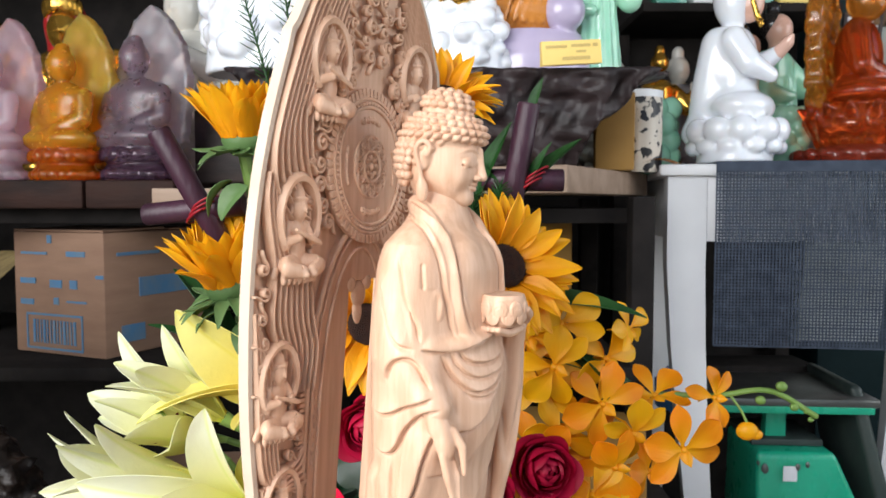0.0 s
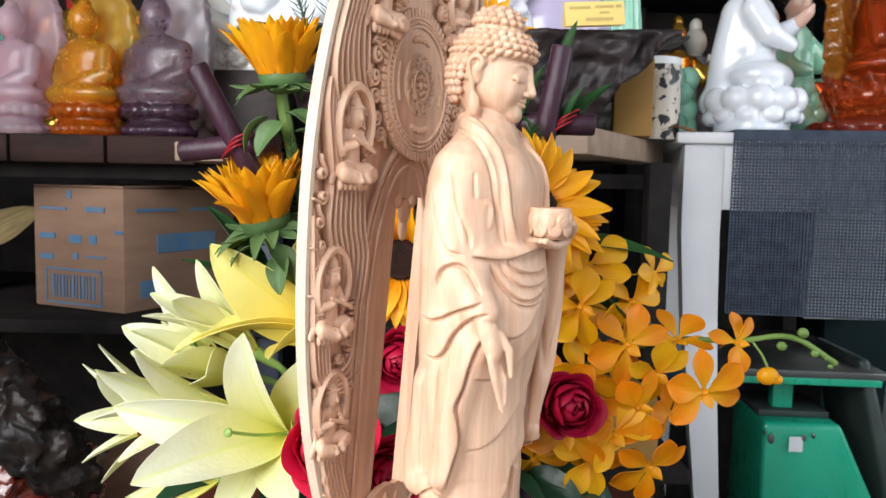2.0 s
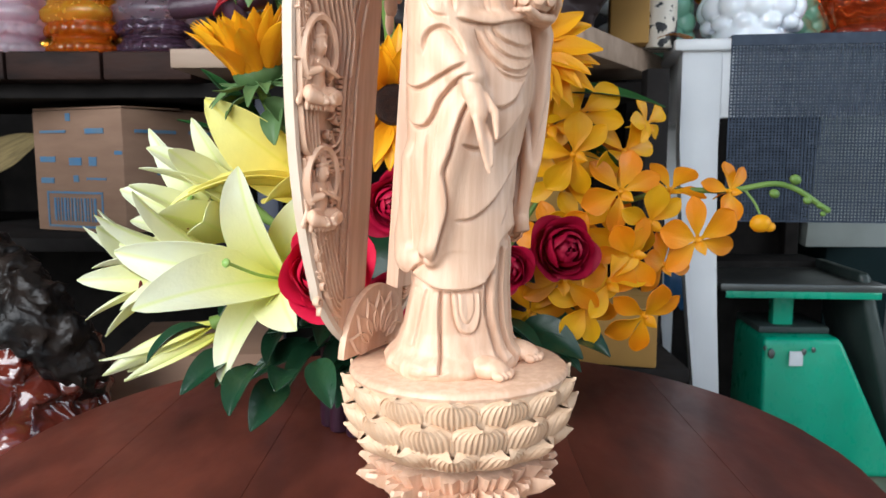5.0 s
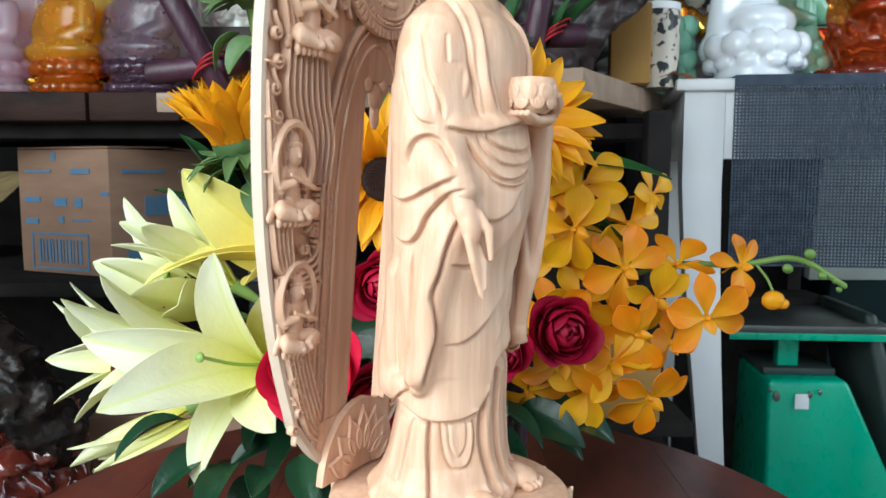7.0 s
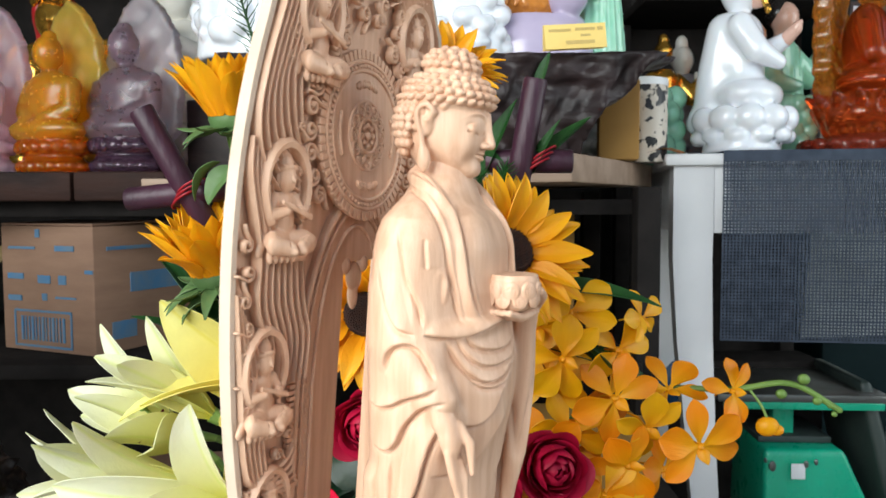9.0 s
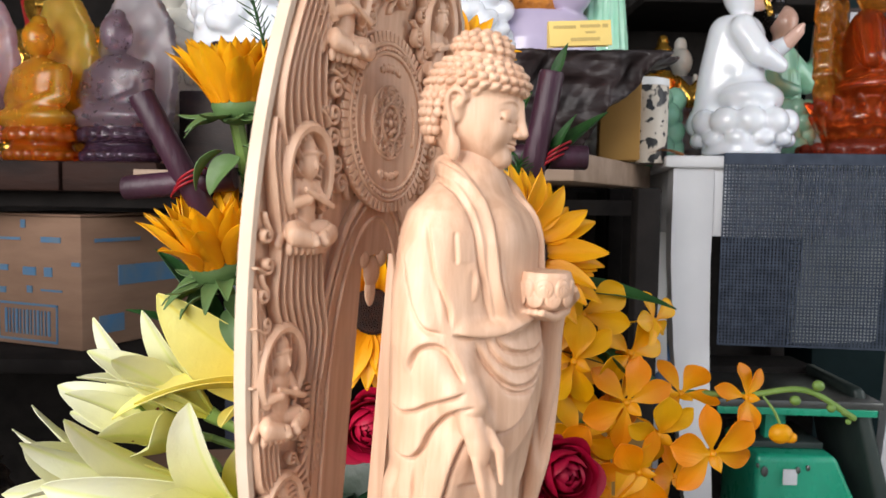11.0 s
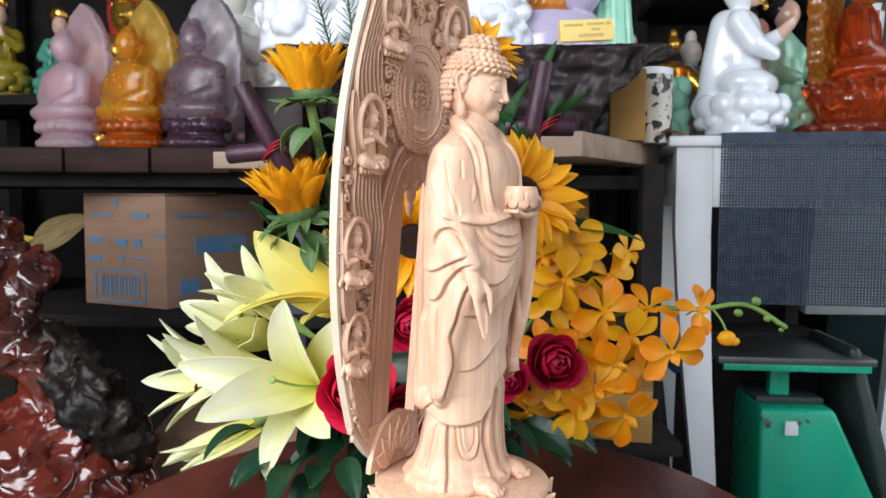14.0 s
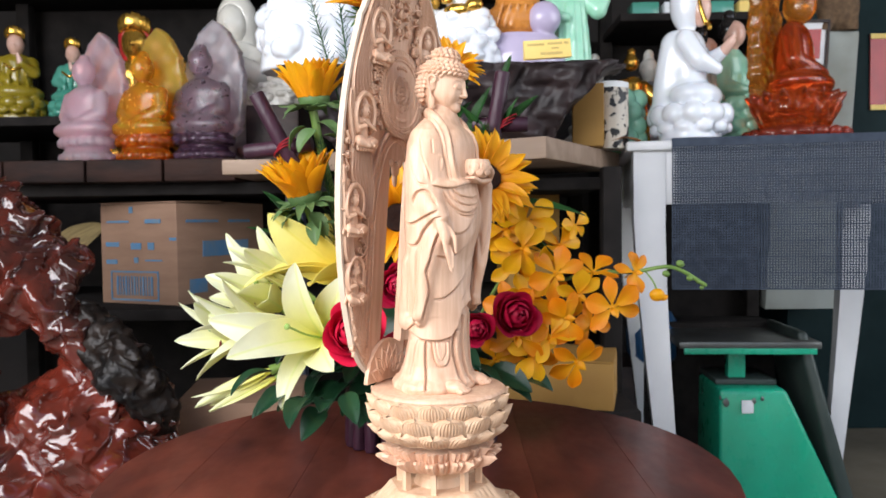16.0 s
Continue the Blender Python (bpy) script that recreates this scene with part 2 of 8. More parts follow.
class Geo:
    """Collects vertices and faces, and makes one mesh of them."""

    def __init__(self):
        self.v, self.f, self.m, self.n = [], [], [], 0

    def add(self, verts, faces, slot=0, m=None):
        verts = np.asarray(verts, float)
        if m is not None:
            a = np.array(m)
            verts = verts @ a[:3, :3].T + a[:3, 3]
        self.v.append(verts)
        self.f += [tuple(i + self.n for i in f) for f in faces]
        self.m += [slot] * len(faces)
        self.n += len(verts)
        return self

    def grid(self, p, slot=0, wrap=False, m=None):
        """p: an array nu x nv x 3; wrap closes it along v."""
        nu, nv = p.shape[:2]
        faces = []
        for i in range(nu - 1):
            for j in range(nv if wrap else nv - 1):
                k = (j + 1) % nv
                faces.append((i * nv + j, i * nv + k, (i + 1) * nv + k, (i + 1) * nv + j))
        return self.add(p.reshape(-1, 3), faces, slot, m)

    def tube(self, pts, rad, n=8, slot=0, m=None, flat=1.0, up=None):
        pts = np.asarray(pts, float)
        rad = np.broadcast_to(np.asarray(rad, float), (len(pts),))
        tan = np.gradient(pts, axis=0)
        tan /= np.linalg.norm(tan, axis=1)[:, None] + 1e-12
        ref = np.array(up if up is not None else ((0, 0, 1.0) if abs(tan[:, 2].mean()) < 0.8 else (1.0, 0, 0)))
        a = np.cross(tan, ref)
        a /= np.linalg.norm(a, axis=1)[:, None] + 1e-12
        b = np.cross(tan, a)
        an = np.arange(n) * 2 * math.pi / n
        p = pts[:, None] + rad[:, None, None] * (np.cos(an)[None, :, None] * a[:, None] + flat * np.sin(an)[None, :, None] * b[:, None])
        base = self.n
        self.grid(p, slot, True, m)
        k = len(pts)
        self.f.append(tuple(base + j for j in range(n))[::-1])
        self.f.append(tuple(base + (k - 1) * n + j for j in range(n)))
        self.m += [slot, slot]
        return self

    def lathe(self, prof, n=24, slot=0, m=None, bumps=None):
        """prof: rows of radius and height. bumps(angle, row) scales the radius."""
        an = np.arange(n) * 2 * math.pi / n
        prof = np.asarray(prof, float)
        s = np.ones((len(prof), n)) if bumps is None else bumps(an[None, :], np.arange(len(prof))[:, None])
        p = np.stack([prof[:, :1] * np.cos(an) * s, prof[:, :1] * np.sin(an) * s, np.repeat(prof[:, 1:], n, 1)], -1)
        base = self.n
        self.grid(p, slot, True, m)
        self.f.append(tuple(base + j for j in range(n))[::-1])
        self.f.append(tuple(base + (len(prof) - 1) * n + j for j in range(n)))
        self.m += [slot, slot]
        return self

    def ball(self, c, r, nu=8, nv=12, slot=0, m=None):
        t = np.linspace(0.06, math.pi - 0.06, nu)
        r = np.broadcast_to(np.asarray(r, float), (3,))
        an = np.arange(nv) * 2 * math.pi / nv
        p = np.stack([np.sin(t)[:, None] * np.cos(an) * r[0] + c[0], np.sin(t)[:, None] * np.sin(an) * r[1] + c[1],
                      np.repeat(-np.cos(t)[:, None], nv, 1) * r[2] + c[2]], -1)
        base = self.n
        self.grid(p, slot, True, m)
        self.f.append(tuple(base + j for j in range(nv))[::-1])
        self.f.append(tuple(base + (nu - 1) * nv + j for j in range(nv)))
        self.m += [slot, slot]
        return self

    def box(self, c, s, bevel=0.0, slot=0, m=None):
        bm = bmesh.new()
        bmesh.ops.create_cube(bm, size=1.0)
        for v in bm.verts:
            v.co = Vector((v.co.x * s[0] + c[0], v.co.y * s[1] + c[1], v.co.z * s[2] + c[2]))
        if bevel:
            bmesh.ops.bevel(bm, geom=bm.edges[:], offset=bevel, segments=2, affect="EDGES", profile=0.5)
        bm.verts.index_update()
        vs, fs = [tuple(v.co) for v in bm.verts], [tuple(v.index for v in f.verts) for f in bm.faces]
        bm.free()
        return self.add(vs, fs, slot, m)

    def prism(self, poly, z0, z1, slot=0, m=None):
        n = len(poly)
        v = [(x, y, z0) for x, y in poly] + [(x, y, z1) for x, y in poly]
        f = [(i, (i + 1) % n, n + (i + 1) % n, n + i) for i in range(n)] + [tuple(range(n))[::-1], tuple(range(n, 2 * n))]
        return self.add(v, f, slot, m)

    def mesh(self, name, mats, smooth=True, angle=None):
        me = bpy.data.meshes.new(name)
        me.from_pydata(np.concatenate(self.v).tolist(), [], self.f)
        for mt in mats if isinstance(mats, (list, tuple)) else [mats]:
            me.materials.append(mt)
        me.polygons.foreach_set("material_index", self.m)
        me.polygons.foreach_set("use_smooth", [smooth] * len(me.polygons))
        if smooth and angle:
            me.set_sharp_from_angle(angle=radians(angle))
        me.update()
        return me


def thing(name, geo, mats, label="", category="", group="", kind="", m=None, smooth=True, angle=40):
    ob = new(name, geo.mesh(name, mats, smooth, angle) if isinstance(geo, Geo) else geo)
    if m is not None:
        ob.matrix_world = m
    return tagged(ob, label, category, group, kind)


def empty(name, label="", category="", group="", m=None):
    ob = new(name)
    ob.empty_display_size = 0.02
    if m is not None:
        ob.matrix_world = m
    return tagged(ob, label, category, group)


def part(name, geo, mats, parent, label="", m=None, smooth=True, angle=40):
    ob = new(name, geo.mesh(name, mats, smooth, angle) if isinstance(geo, Geo) else geo)
    ob.parent = parent
    if m is not None:
        ob.matrix_basis = m
    return tagged(ob, label)


def curve_pts(pts, n=8):
    """A smooth line through the points."""
    p = np.asarray(pts, float)
    p = np.vstack([2 * p[0] - p[1], p, 2 * p[-1] - p[-2]])
    out = []
    for i in range(1, len(p) - 2):
        for t in np.linspace(0, 1, n, endpoint=False):
            a, b, c, d = p[i - 1:i + 3]
            out.append(0.5 * (2 * b + (c - a) * t + (2 * a - 5 * b + 4 * c - d) * t * t + (3 * b - a - 3 * c + d) * t ** 3))
    out.append(p[-2])
    return np.array(out)


# ---- solid shapes, cut and blended on a lattice ----


class Field:
    """A signed distance on a lattice; shapes are blended into it or cut from it, and its skin is a mesh."""

    def __init__(self, lo, hi, h):
        self.lo, self.h = np.array(lo, float), h
        self.shape = np.ceil((np.array(hi) - lo) / h).astype(int) + 1
        self.v = np.full(self.shape, 1.0, np.float32)
        self.ax = [np.float32(self.lo[i]) + np.arange(self.shape[i], dtype=np.float32) * np.float32(h) for i in range(3)]

    def put(self, fn, lo, hi, k=0.002, cut=False):
        pad = k + 2 * self.h
        i0 = np.clip(np.floor((np.array(lo) - pad - self.lo) / self.h).astype(int), 0, self.shape)
        i1 = np.clip(np.ceil((np.array(hi) + pad - self.lo) / self.h).astype(int) + 1, 0, self.shape)
        if (i1 <= i0).any():
            return
        sl = tuple(slice(a, b) for a, b in zip(i0, i1))
        d = fn(self.ax[0][sl[0]][:, None, None], self.ax[1][sl[1]][None, :, None], self.ax[2][sl[2]][None, None, :]).astype(np.float32)
        a = -self.v[sl] if cut else self.v[sl]
        w = np.clip(0.5 + 0.5 * (d - a) / k, 0, 1)
        r = d * (1 - w) + a * w - k * w * (1 - w)
        self.v[sl] = -r if cut else r

    def ell(self, c, r, k=0.002, rot=None, cut=False):
        c, r = np.array(c, float), np.array(r, float)
        q = np.array(Euler([radians(a) for a in rot]).to_matrix().transposed()) if rot else np.eye(3)
        big = r.max() if rot else r

        def fn(x, y, z):
            x, y, z = x - c[0], y - c[1], z - c[2]
            u = [(q[i, 0] * x + q[i, 1] * y + q[i, 2] * z) for i in range(3)] if rot else [x, y, z]
            k0 = np.sqrt(sum((u[i] / r[i]) ** 2 for i in range(3)))
            k1 = np.sqrt(sum((u[i] / r[i] ** 2) ** 2 for i in range(3))) + 1e-9
            return k0 * (k0 - 1) / k1
        self.put(fn, c - big, c + big, k, cut)

    def chain(self, pts, rad, k=0.002, cut=False):
        pts = np.asarray(pts, float)
        rad = np.broadcast_to(np.asarray(rad, float), (len(pts),))
        segs = list(zip(pts[:-1], pts[1:], rad[:-1], rad[1:]))

        def fn(x, y, z):
            best = None
            for a, b, ra, rb in segs:
                d = b - a
                t = np.clip(((x - a[0]) * d[0] + (y - a[1]) * d[1] + (z - a[2]) * d[2]) / max(d @ d, 1e-12), 0, 1)
                e = np.sqrt((x - a[0] - t * d[0]) ** 2 + (y - a[1] - t * d[1]) ** 2 + (z - a[2] - t * d[2]) ** 2) - (ra + (rb - ra) * t)
                best = e if best is None else np.minimum(best, e)
            return best
        big = rad.max()
        self.put(fn, pts.min(0) - big, pts.max(0) + big, k, cut)

    def loft(self, rows, k=0.004):
        """rows: height, centre x and y, half widths x and y."""
        z_, cx, cy, a, b = np.array(rows, float).T

        def fn(x, y, z):
            g = [np.interp(z, z_, w) for w in (cx, cy, a, b)]
            e = np.sqrt(((x - g[0]) / g[2]) ** 2 + ((y - g[1]) / g[3]) ** 2)
            side = (e - 1) * np.minimum(g[2], g[3])
            return np.maximum(side, np.maximum(z_[0] - z, z - z_[-1]))
        self.put(fn, ((cx - a).min(), (cy - b).min(), z_[0]), ((cx + a).max(), (cy + b).max(), z_[-1]), k)

    def skin(self):
        v, s = self.v, self.v < 0
        nx, ny, nz = (n - 1 for n in v.shape)
        cnt = np.zeros((nx, ny, nz), np.int8)
        corner = [(i, j, k) for i in (0, 1) for j in (0, 1) for k in (0, 1)]
        for i, j, k in corner:
            cnt += s[i:nx + i, j:ny + j, k:nz + k]
        act = (cnt > 0) & (cnt < 8)
        idx = np.argwhere(act)
        ids = np.full(act.shape, -1, np.int32)
        ids[act] = np.arange(len(idx))
        pos, num = np.zeros((len(idx), 3)), np.zeros(len(idx))
        for c in corner:
            for axis in range(3):
                if c[axis]:
                    continue
                e = list(c)
                e[axis] = 1
                p, q = idx + c, idx + e
                a, b = v[tuple(p.T)], v[tuple(q.T)]
                on = (a < 0) != (b < 0)
                t = np.where(on, a / np.where(on, a - b, 1), 0)
                w = np.array(c, float)[None] + 0
                w = np.repeat(w, len(idx), 0)
                w[:, axis] = t
                pos += w * on[:, None]
                num += on
        pos = (idx + pos / num[:, None]) * self.h + self.lo
        faces = []
        for axis in range(3):
            u, w = (axis + 1) % 3, (axis + 2) % 3
            lo = [slice(None)] * 3
            hi = [slice(None)] * 3
            lo[axis], hi[axis] = slice(0, -1), slice(1, None)
            dif = s[tuple(lo)] != s[tuple(hi)]
            e = np.argwhere(dif)
            e = e[(e[:, u] > 0) & (e[:, w] > 0) & (e[:, u] < v.shape[u] - 1) & (e[:, w] < v.shape[w] - 1)]
            du, dw = np.eye(3, dtype=int)[u], np.eye(3, dtype=int)[w]
            quad = np.stack([ids[tuple((e - o).T)] for o in (du + dw, dw, 0 * du, du)], 1)
            flip = s[tuple(e.T)]
            quad[~flip] = quad[~flip][:, ::-1]
            faces.append(quad)
        return pos, np.concatenate(faces)


def joined_mesh(name, skins, mats):
    """One mesh of several skins; a skin is places, quads and the material's number."""
    vs, fs, ms, n = [], [], [], 0
    for p, q, slot in skins:
        vs.append(p), fs.append(q + n), ms.append(np.full(len(q), slot))
        n += len(p)
    vs, fs, ms = np.concatenate(vs), np.concatenate(fs), np.concatenate(ms)
    me = bpy.data.meshes.new(name)
    me.vertices.add(len(vs))
    me.vertices.foreach_set("co", vs.astype(np.float32).ravel())
    me.loops.add(fs.size)
    me.loops.foreach_set("vertex_index", fs.astype(np.int32).ravel())
    me.polygons.add(len(fs))
    me.polygons.foreach_set("loop_start", np.arange(0, fs.size, 4, dtype=np.int32))
    for mt in mats:
        me.materials.append(mt)
    me.polygons.foreach_set("material_index", ms.astype(np.int32))
    me.update(calc_edges=True)
    me.validate()
    me.polygons.foreach_set("use_smooth", np.ones(len(me.polygons), bool))
    return me


def petal(L, W, e0, e1, cup=0.25, p=0.8, ns=10, nt=7, ruf=0.0, base=0.15, ridge=0.0, seed=0, q=0.8):
    """A petal that grows out along x; e0, e1: its slope in degrees at base and tip."""
    s = np.linspace(0, 1, ns)
    e = np.radians(e0 + (e1 - e0) * s)
    r = np.concatenate([[0], np.cumsum(np.cos(e[:-1]))]) * L / (ns - 1)
    z = np.concatenate([[0], np.cumsum(np.sin(e[:-1]))]) * L / (ns - 1)
    w = W / 2 * np.maximum(np.sin(math.pi * np.clip(s, 0.001, 0.999) ** p) ** q, base * (1 - s))
    w[-1] = W * 0.015
    t = np.linspace(-1, 1, nt)
    k = cup * w[:, None] * (t * t)[None] - ridge * W * np.exp(-(t / 0.25) ** 2)[None] * np.sin(math.pi * s)[:, None]
    k = k + ruf * W * np.sin(s[:, None] * 11 + seed + t[None] * 2.3) * np.abs(t)[None]
    return np.stack([r[:, None] - np.sin(e)[:, None] * k, w[:, None] * t[None], z[:, None] + np.cos(e)[:, None] * k], -1)


def sheet_mesh(name, p, mat, thick=0.0007):
    """A thin petal or leaf with two faces and an edge."""
    du, dv = np.gradient(p, axis=0), np.gradient(p, axis=1)
    nn = np.cross(du, dv)
    nn /= np.linalg.norm(nn, axis=-1)[..., None] + 1e-12
    q = p - nn * thick
    g = Geo().grid(p).grid(q[:, ::-1])
    g.grid(np.stack([p[:, 0], q[:, 0]], 0)[:, ::-1]).grid(np.stack([p[:, -1], q[:, -1]], 0))
    return g.mesh(name, mat, True, 70)

# ---- from the plan to its place ----
# Flowers and shelf figures are drawn on a plan of their own (units of 0.72 m, leaning 7.5 degrees); these bring them to true size and level.
UNIT = 0.72
PLAN = Matrix.Translation((0, 0, EYE)) @ pose(0, 0, 0, 7.5) @ Matrix.Scale(UNIT, 4) @ Matrix.Translation((0, 0, -1.2))


def drawn(ob):
    """Carries a thing over from the plan as it stands there."""
    ob.matrix_world = PLAN @ ob.matrix_world
    return ob


def stand(ob, z, nearer=1.0):
    """Carries a thing over upright, on a support z metres high."""
    bpy.context.view_layer.update()
    pts = np.array([c.matrix_world @ Vector(b) for c in (ob, *ob.children_recursive) if c.type == "MESH" for b in c.bound_box])
    base = Vector(((pts[:, 0].min() + pts[:, 0].max()) / 2, (pts[:, 1].min() + pts[:, 1].max()) / 2, pts[:, 2].min()))
    spot = PLAN @ base
    spot = Vector((spot.x * nearer, spot.y * nearer, z))
    ob.matrix_world = Matrix.Translation(spot) @ Matrix.Scale(UNIT * nearer, 4) @ Matrix.Translation(-base) @ ob.matrix_world
    return ob


# ---- the shop: floor, walls, ceiling ----
TABLE_Z = 0.392
thing("floor", Geo().box((0.2, 0.4, -0.03), (6.4, 5.6, 0.06)), FLOOR, "grey worn tiled floor of the shop", "floor", kind="structure", smooth=False)
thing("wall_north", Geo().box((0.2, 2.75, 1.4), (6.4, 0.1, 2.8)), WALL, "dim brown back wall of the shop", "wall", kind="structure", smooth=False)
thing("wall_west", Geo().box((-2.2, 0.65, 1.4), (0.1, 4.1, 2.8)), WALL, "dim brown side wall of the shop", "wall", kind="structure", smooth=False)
# the gap in this wall is added, out of view, to go with the side fill
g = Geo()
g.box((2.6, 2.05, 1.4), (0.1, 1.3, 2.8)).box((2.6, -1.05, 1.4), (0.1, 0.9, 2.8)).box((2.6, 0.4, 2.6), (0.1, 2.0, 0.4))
thing("wall_east", g, WALL, "dim brown side wall with an unseen opening added for side light", "wall", kind="structure", smooth=False)
thing("ceiling", Geo().box((0.2, 0.6, 2.85), (6.4, 4.4, 0.1)), CEILING, "plain grey ceiling", "ceiling", kind="structure", smooth=False)
thing("pavement", Geo().box((0.2, -5.4, -0.06), (40, 6.0, 0.06)), FLOOR, "grey pavement in front of the open shop", "pavement", kind="structure", smooth=False)
thing("ground", Geo().box((0.0, 0.0, -0.15), (400, 400, 0.1)), FLOOR, "grey ground round the shop", "ground", kind="structure", smooth=False)

# ---- the round table ----
TABLE_R = 0.342
table = empty("round_table", "low round red-brown wooden table with a dull varnish", "table", m=pose(-0.034, 0.542, 0))
prof = [(0.02, -0.045), (0.845, -0.045), (0.96, -0.040), (0.99, -0.030), (1.0, -0.018), (0.992, -0.008), (0.98, -0.004), (0.95, -0.004), (0.02, -0.004)]
part("tabletop", Geo().lathe([(r * TABLE_R if r > 0.1 else r, TABLE_Z + z) for r, z in prof], 96), TABLE, table, angle=30)
part("pedestal", Geo().lathe([(0.15, 0.0), (0.16, 0.025), (0.08, 0.06), (0.065, 0.18), (0.09, 0.30), (0.16, TABLE_Z - 0.046)], 32), TABLE, table)
edges = np.array((-1.0, -0.73, -0.37, 0.0, 0.36, 0.70, 1.0)) * TABLE_R * 0.982
for x0, x1 in zip(edges[:-1], edges[1:]):
    xs = np.linspace(x0 + 0.00008, x1 - 0.00008, 17)
    ys = np.sqrt(np.maximum((TABLE_R * 0.983) ** 2 - xs ** 2, 1e-6))
    rows = []
    for inset, z in ((0.0, TABLE_Z - 0.0045), (0.0, TABLE_Z - 0.0003), (0.00015, TABLE_Z)):
        xi = np.clip(xs, xs[0] + inset, xs[-1] - inset)
        rows.append(np.array([(a, -max(b - inset, 0.0), z) for a, b in zip(xi, ys)] + [(a, max(b - inset, 0.0), z) for a, b in zip(xi[::-1], ys[::-1])]))
    g = Geo().grid(np.array(rows), 0, True)
    g.add(rows[-1], [tuple(range(34))])
    part("plank", g, TABLE, table, angle=30)

# ---- the carved figure ----
AXIS = (-0.0105, 0.368)
TURN_DEG = 61.0
FLOWER_TOP = 0.5193
BODY = [  # height, centre x, y, half widths
    (0.004, 0.002, 0.000, 0.053, 0.042), (0.012, 0.002, 0.000, 0.0525, 0.0415), (0.03, 0.002, -0.002, 0.0475, 0.036),
    (0.06, 0.001, -0.005, 0.0440, 0.0315), (0.09, 0.000, -0.006, 0.0435, 0.0315), (0.12, 0.000, -0.007, 0.0440, 0.032),
    (0.16, 0.000, -0.008, 0.0455, 0.0335), (0.20, 0.000, -0.010, 0.0460, 0.0355), (0.23, 0.0, -0.011, 0.0455, 0.0360),
    (0.26, 0.0, -0.013, 0.0465, 0.0350), (0.285, 0.0, -0.013, 0.0455, 0.0310), (0.303, 0.0, -0.011, 0.0400, 0.0255),
    (0.317, 0.0, -0.009, 0.0290, 0.0200), (0.327, 0.0, -0.009, 0.0190, 0.0165), (0.336, 0.0, -0.010, 0.0150, 0.0150)]
BZ = np.array(BODY).T


def on_body(deg, z, out=0.0, tab=None):
    tab = BZ if tab is None else tab
    a, cx, cy, w, b = radians(deg), *(np.interp(z, tab[0], tab[i]) for i in range(1, 5))
    return (cx + (w + out) * math.sin(a), cy - (b + out) * math.cos(a), z)


def body_line(rows, n=6, out=0.0, tab=None):
    return [on_body(a, z, out, tab) for a, z in curve_pts(rows, n)]


def skin_normals(v, faces):
    n = np.zeros_like(v)
    for fc in (np.asarray(faces)[:, :3], np.asarray(faces)[:, [0, 2, 3]] if np.asarray(faces).shape[1] == 4 else None):
        if fc is None:
            continue
        c = np.cross(v[fc[:, 1]] - v[fc[:, 0]], v[fc[:, 2]] - v[fc[:, 0]])
        for i in range(3):
            np.add.at(n, fc[:, i], c)
    return n / (np.linalg.norm(n, axis=1)[:, None] + 1e-12)


class Drapery:
    """Carved cloth: each fold swells gently on one side of its line and drops sharply on the other."""

    def __init__(self, v, faces):
        self.v, self.n = v, skin_normals(v, faces)
        ang = np.arctan2(v[:, 0] / 0.046, -(v[:, 1] + 0.008) / 0.034)
        self.q = np.stack([ang * 0.042, v[:, 2]], 1)
        self.move = np.zeros(len(v))

    def fold(self, rows, h, wide=0.007, steep=0.0026, side=1, dip=0.75, ends=(0.15, 0.15), soft=0.0008):
        p = np.array([(radians(a) * 0.042, z) for a, z in curve_pts(rows, 8)])
        near = np.flatnonzero(((self.q > p.min(0) - 3 * wide) & (self.q < p.max(0) + 3 * wide)).all(1))
        if not len(near):
            return
        q = self.q[near]
        a, d = p[:-1], p[1:] - p[:-1]
        best, sign, par = np.full(len(q), 9.0), np.zeros(len(q)), np.zeros(len(q))
        for i in range(len(a)):
            l2 = d[i] @ d[i] + 1e-15
            r = q - a[i]
            t = np.clip(r @ d[i] / l2, 0, 1)
            e = r - t[:, None] * d[i]
            dist = np.hypot(e[:, 0], e[:, 1])
            m = dist < best
            best[m] = dist[m]
            sign[m] = np.sign(d[i][0] * r[m, 1] - d[i][1] * r[m, 0])
            par[m] = (i + t[m]) / len(a)
        s = best * sign * side
        fade = np.clip(par / max(ends[0], 1e-6), 0, 1) * np.clip((1 - par) / max(ends[1], 1e-6), 0, 1)
        fade = fade * fade * (3 - 2 * fade)
        g = 0.5 * (1 + np.tanh(s / soft))
        up, dn = np.maximum(s, 0), np.maximum(-s, 0)
        self.move[near] += fade * h * (-0.80 * np.exp(-((s + 0.0005) / 0.0010) ** 2) + g * np.exp(-(up / wide) ** 1.3) - dip * (1 - g) * np.exp(-(dn / steep) ** 1.2))

    def finish(self):
        self.v += self.n * self.move[:, None]


f = Field((-0.082, -0.078, -0.002), (0.082, 0.062, 0.345), 0.0007)
f.loft(BODY, 0.003)
# bare chest and belly, rounded shoulders
f.ell((-0.012, -0.0330, 0.286), (0.0180, 0.0120, 0.0190), 0.010)
f.ell((0.014, -0.0330, 0.286), (0.0180, 0.0120, 0.0190), 0.010)
f.ell((0.004, -0.034, 0.206), (0.036, 0.0150, 0.042), 0.014)
for s in (-1, 1):
    f.ell((s * 0.033, -0.007, 0.284), (0.0165, 0.0160, 0.0240), 0.018)
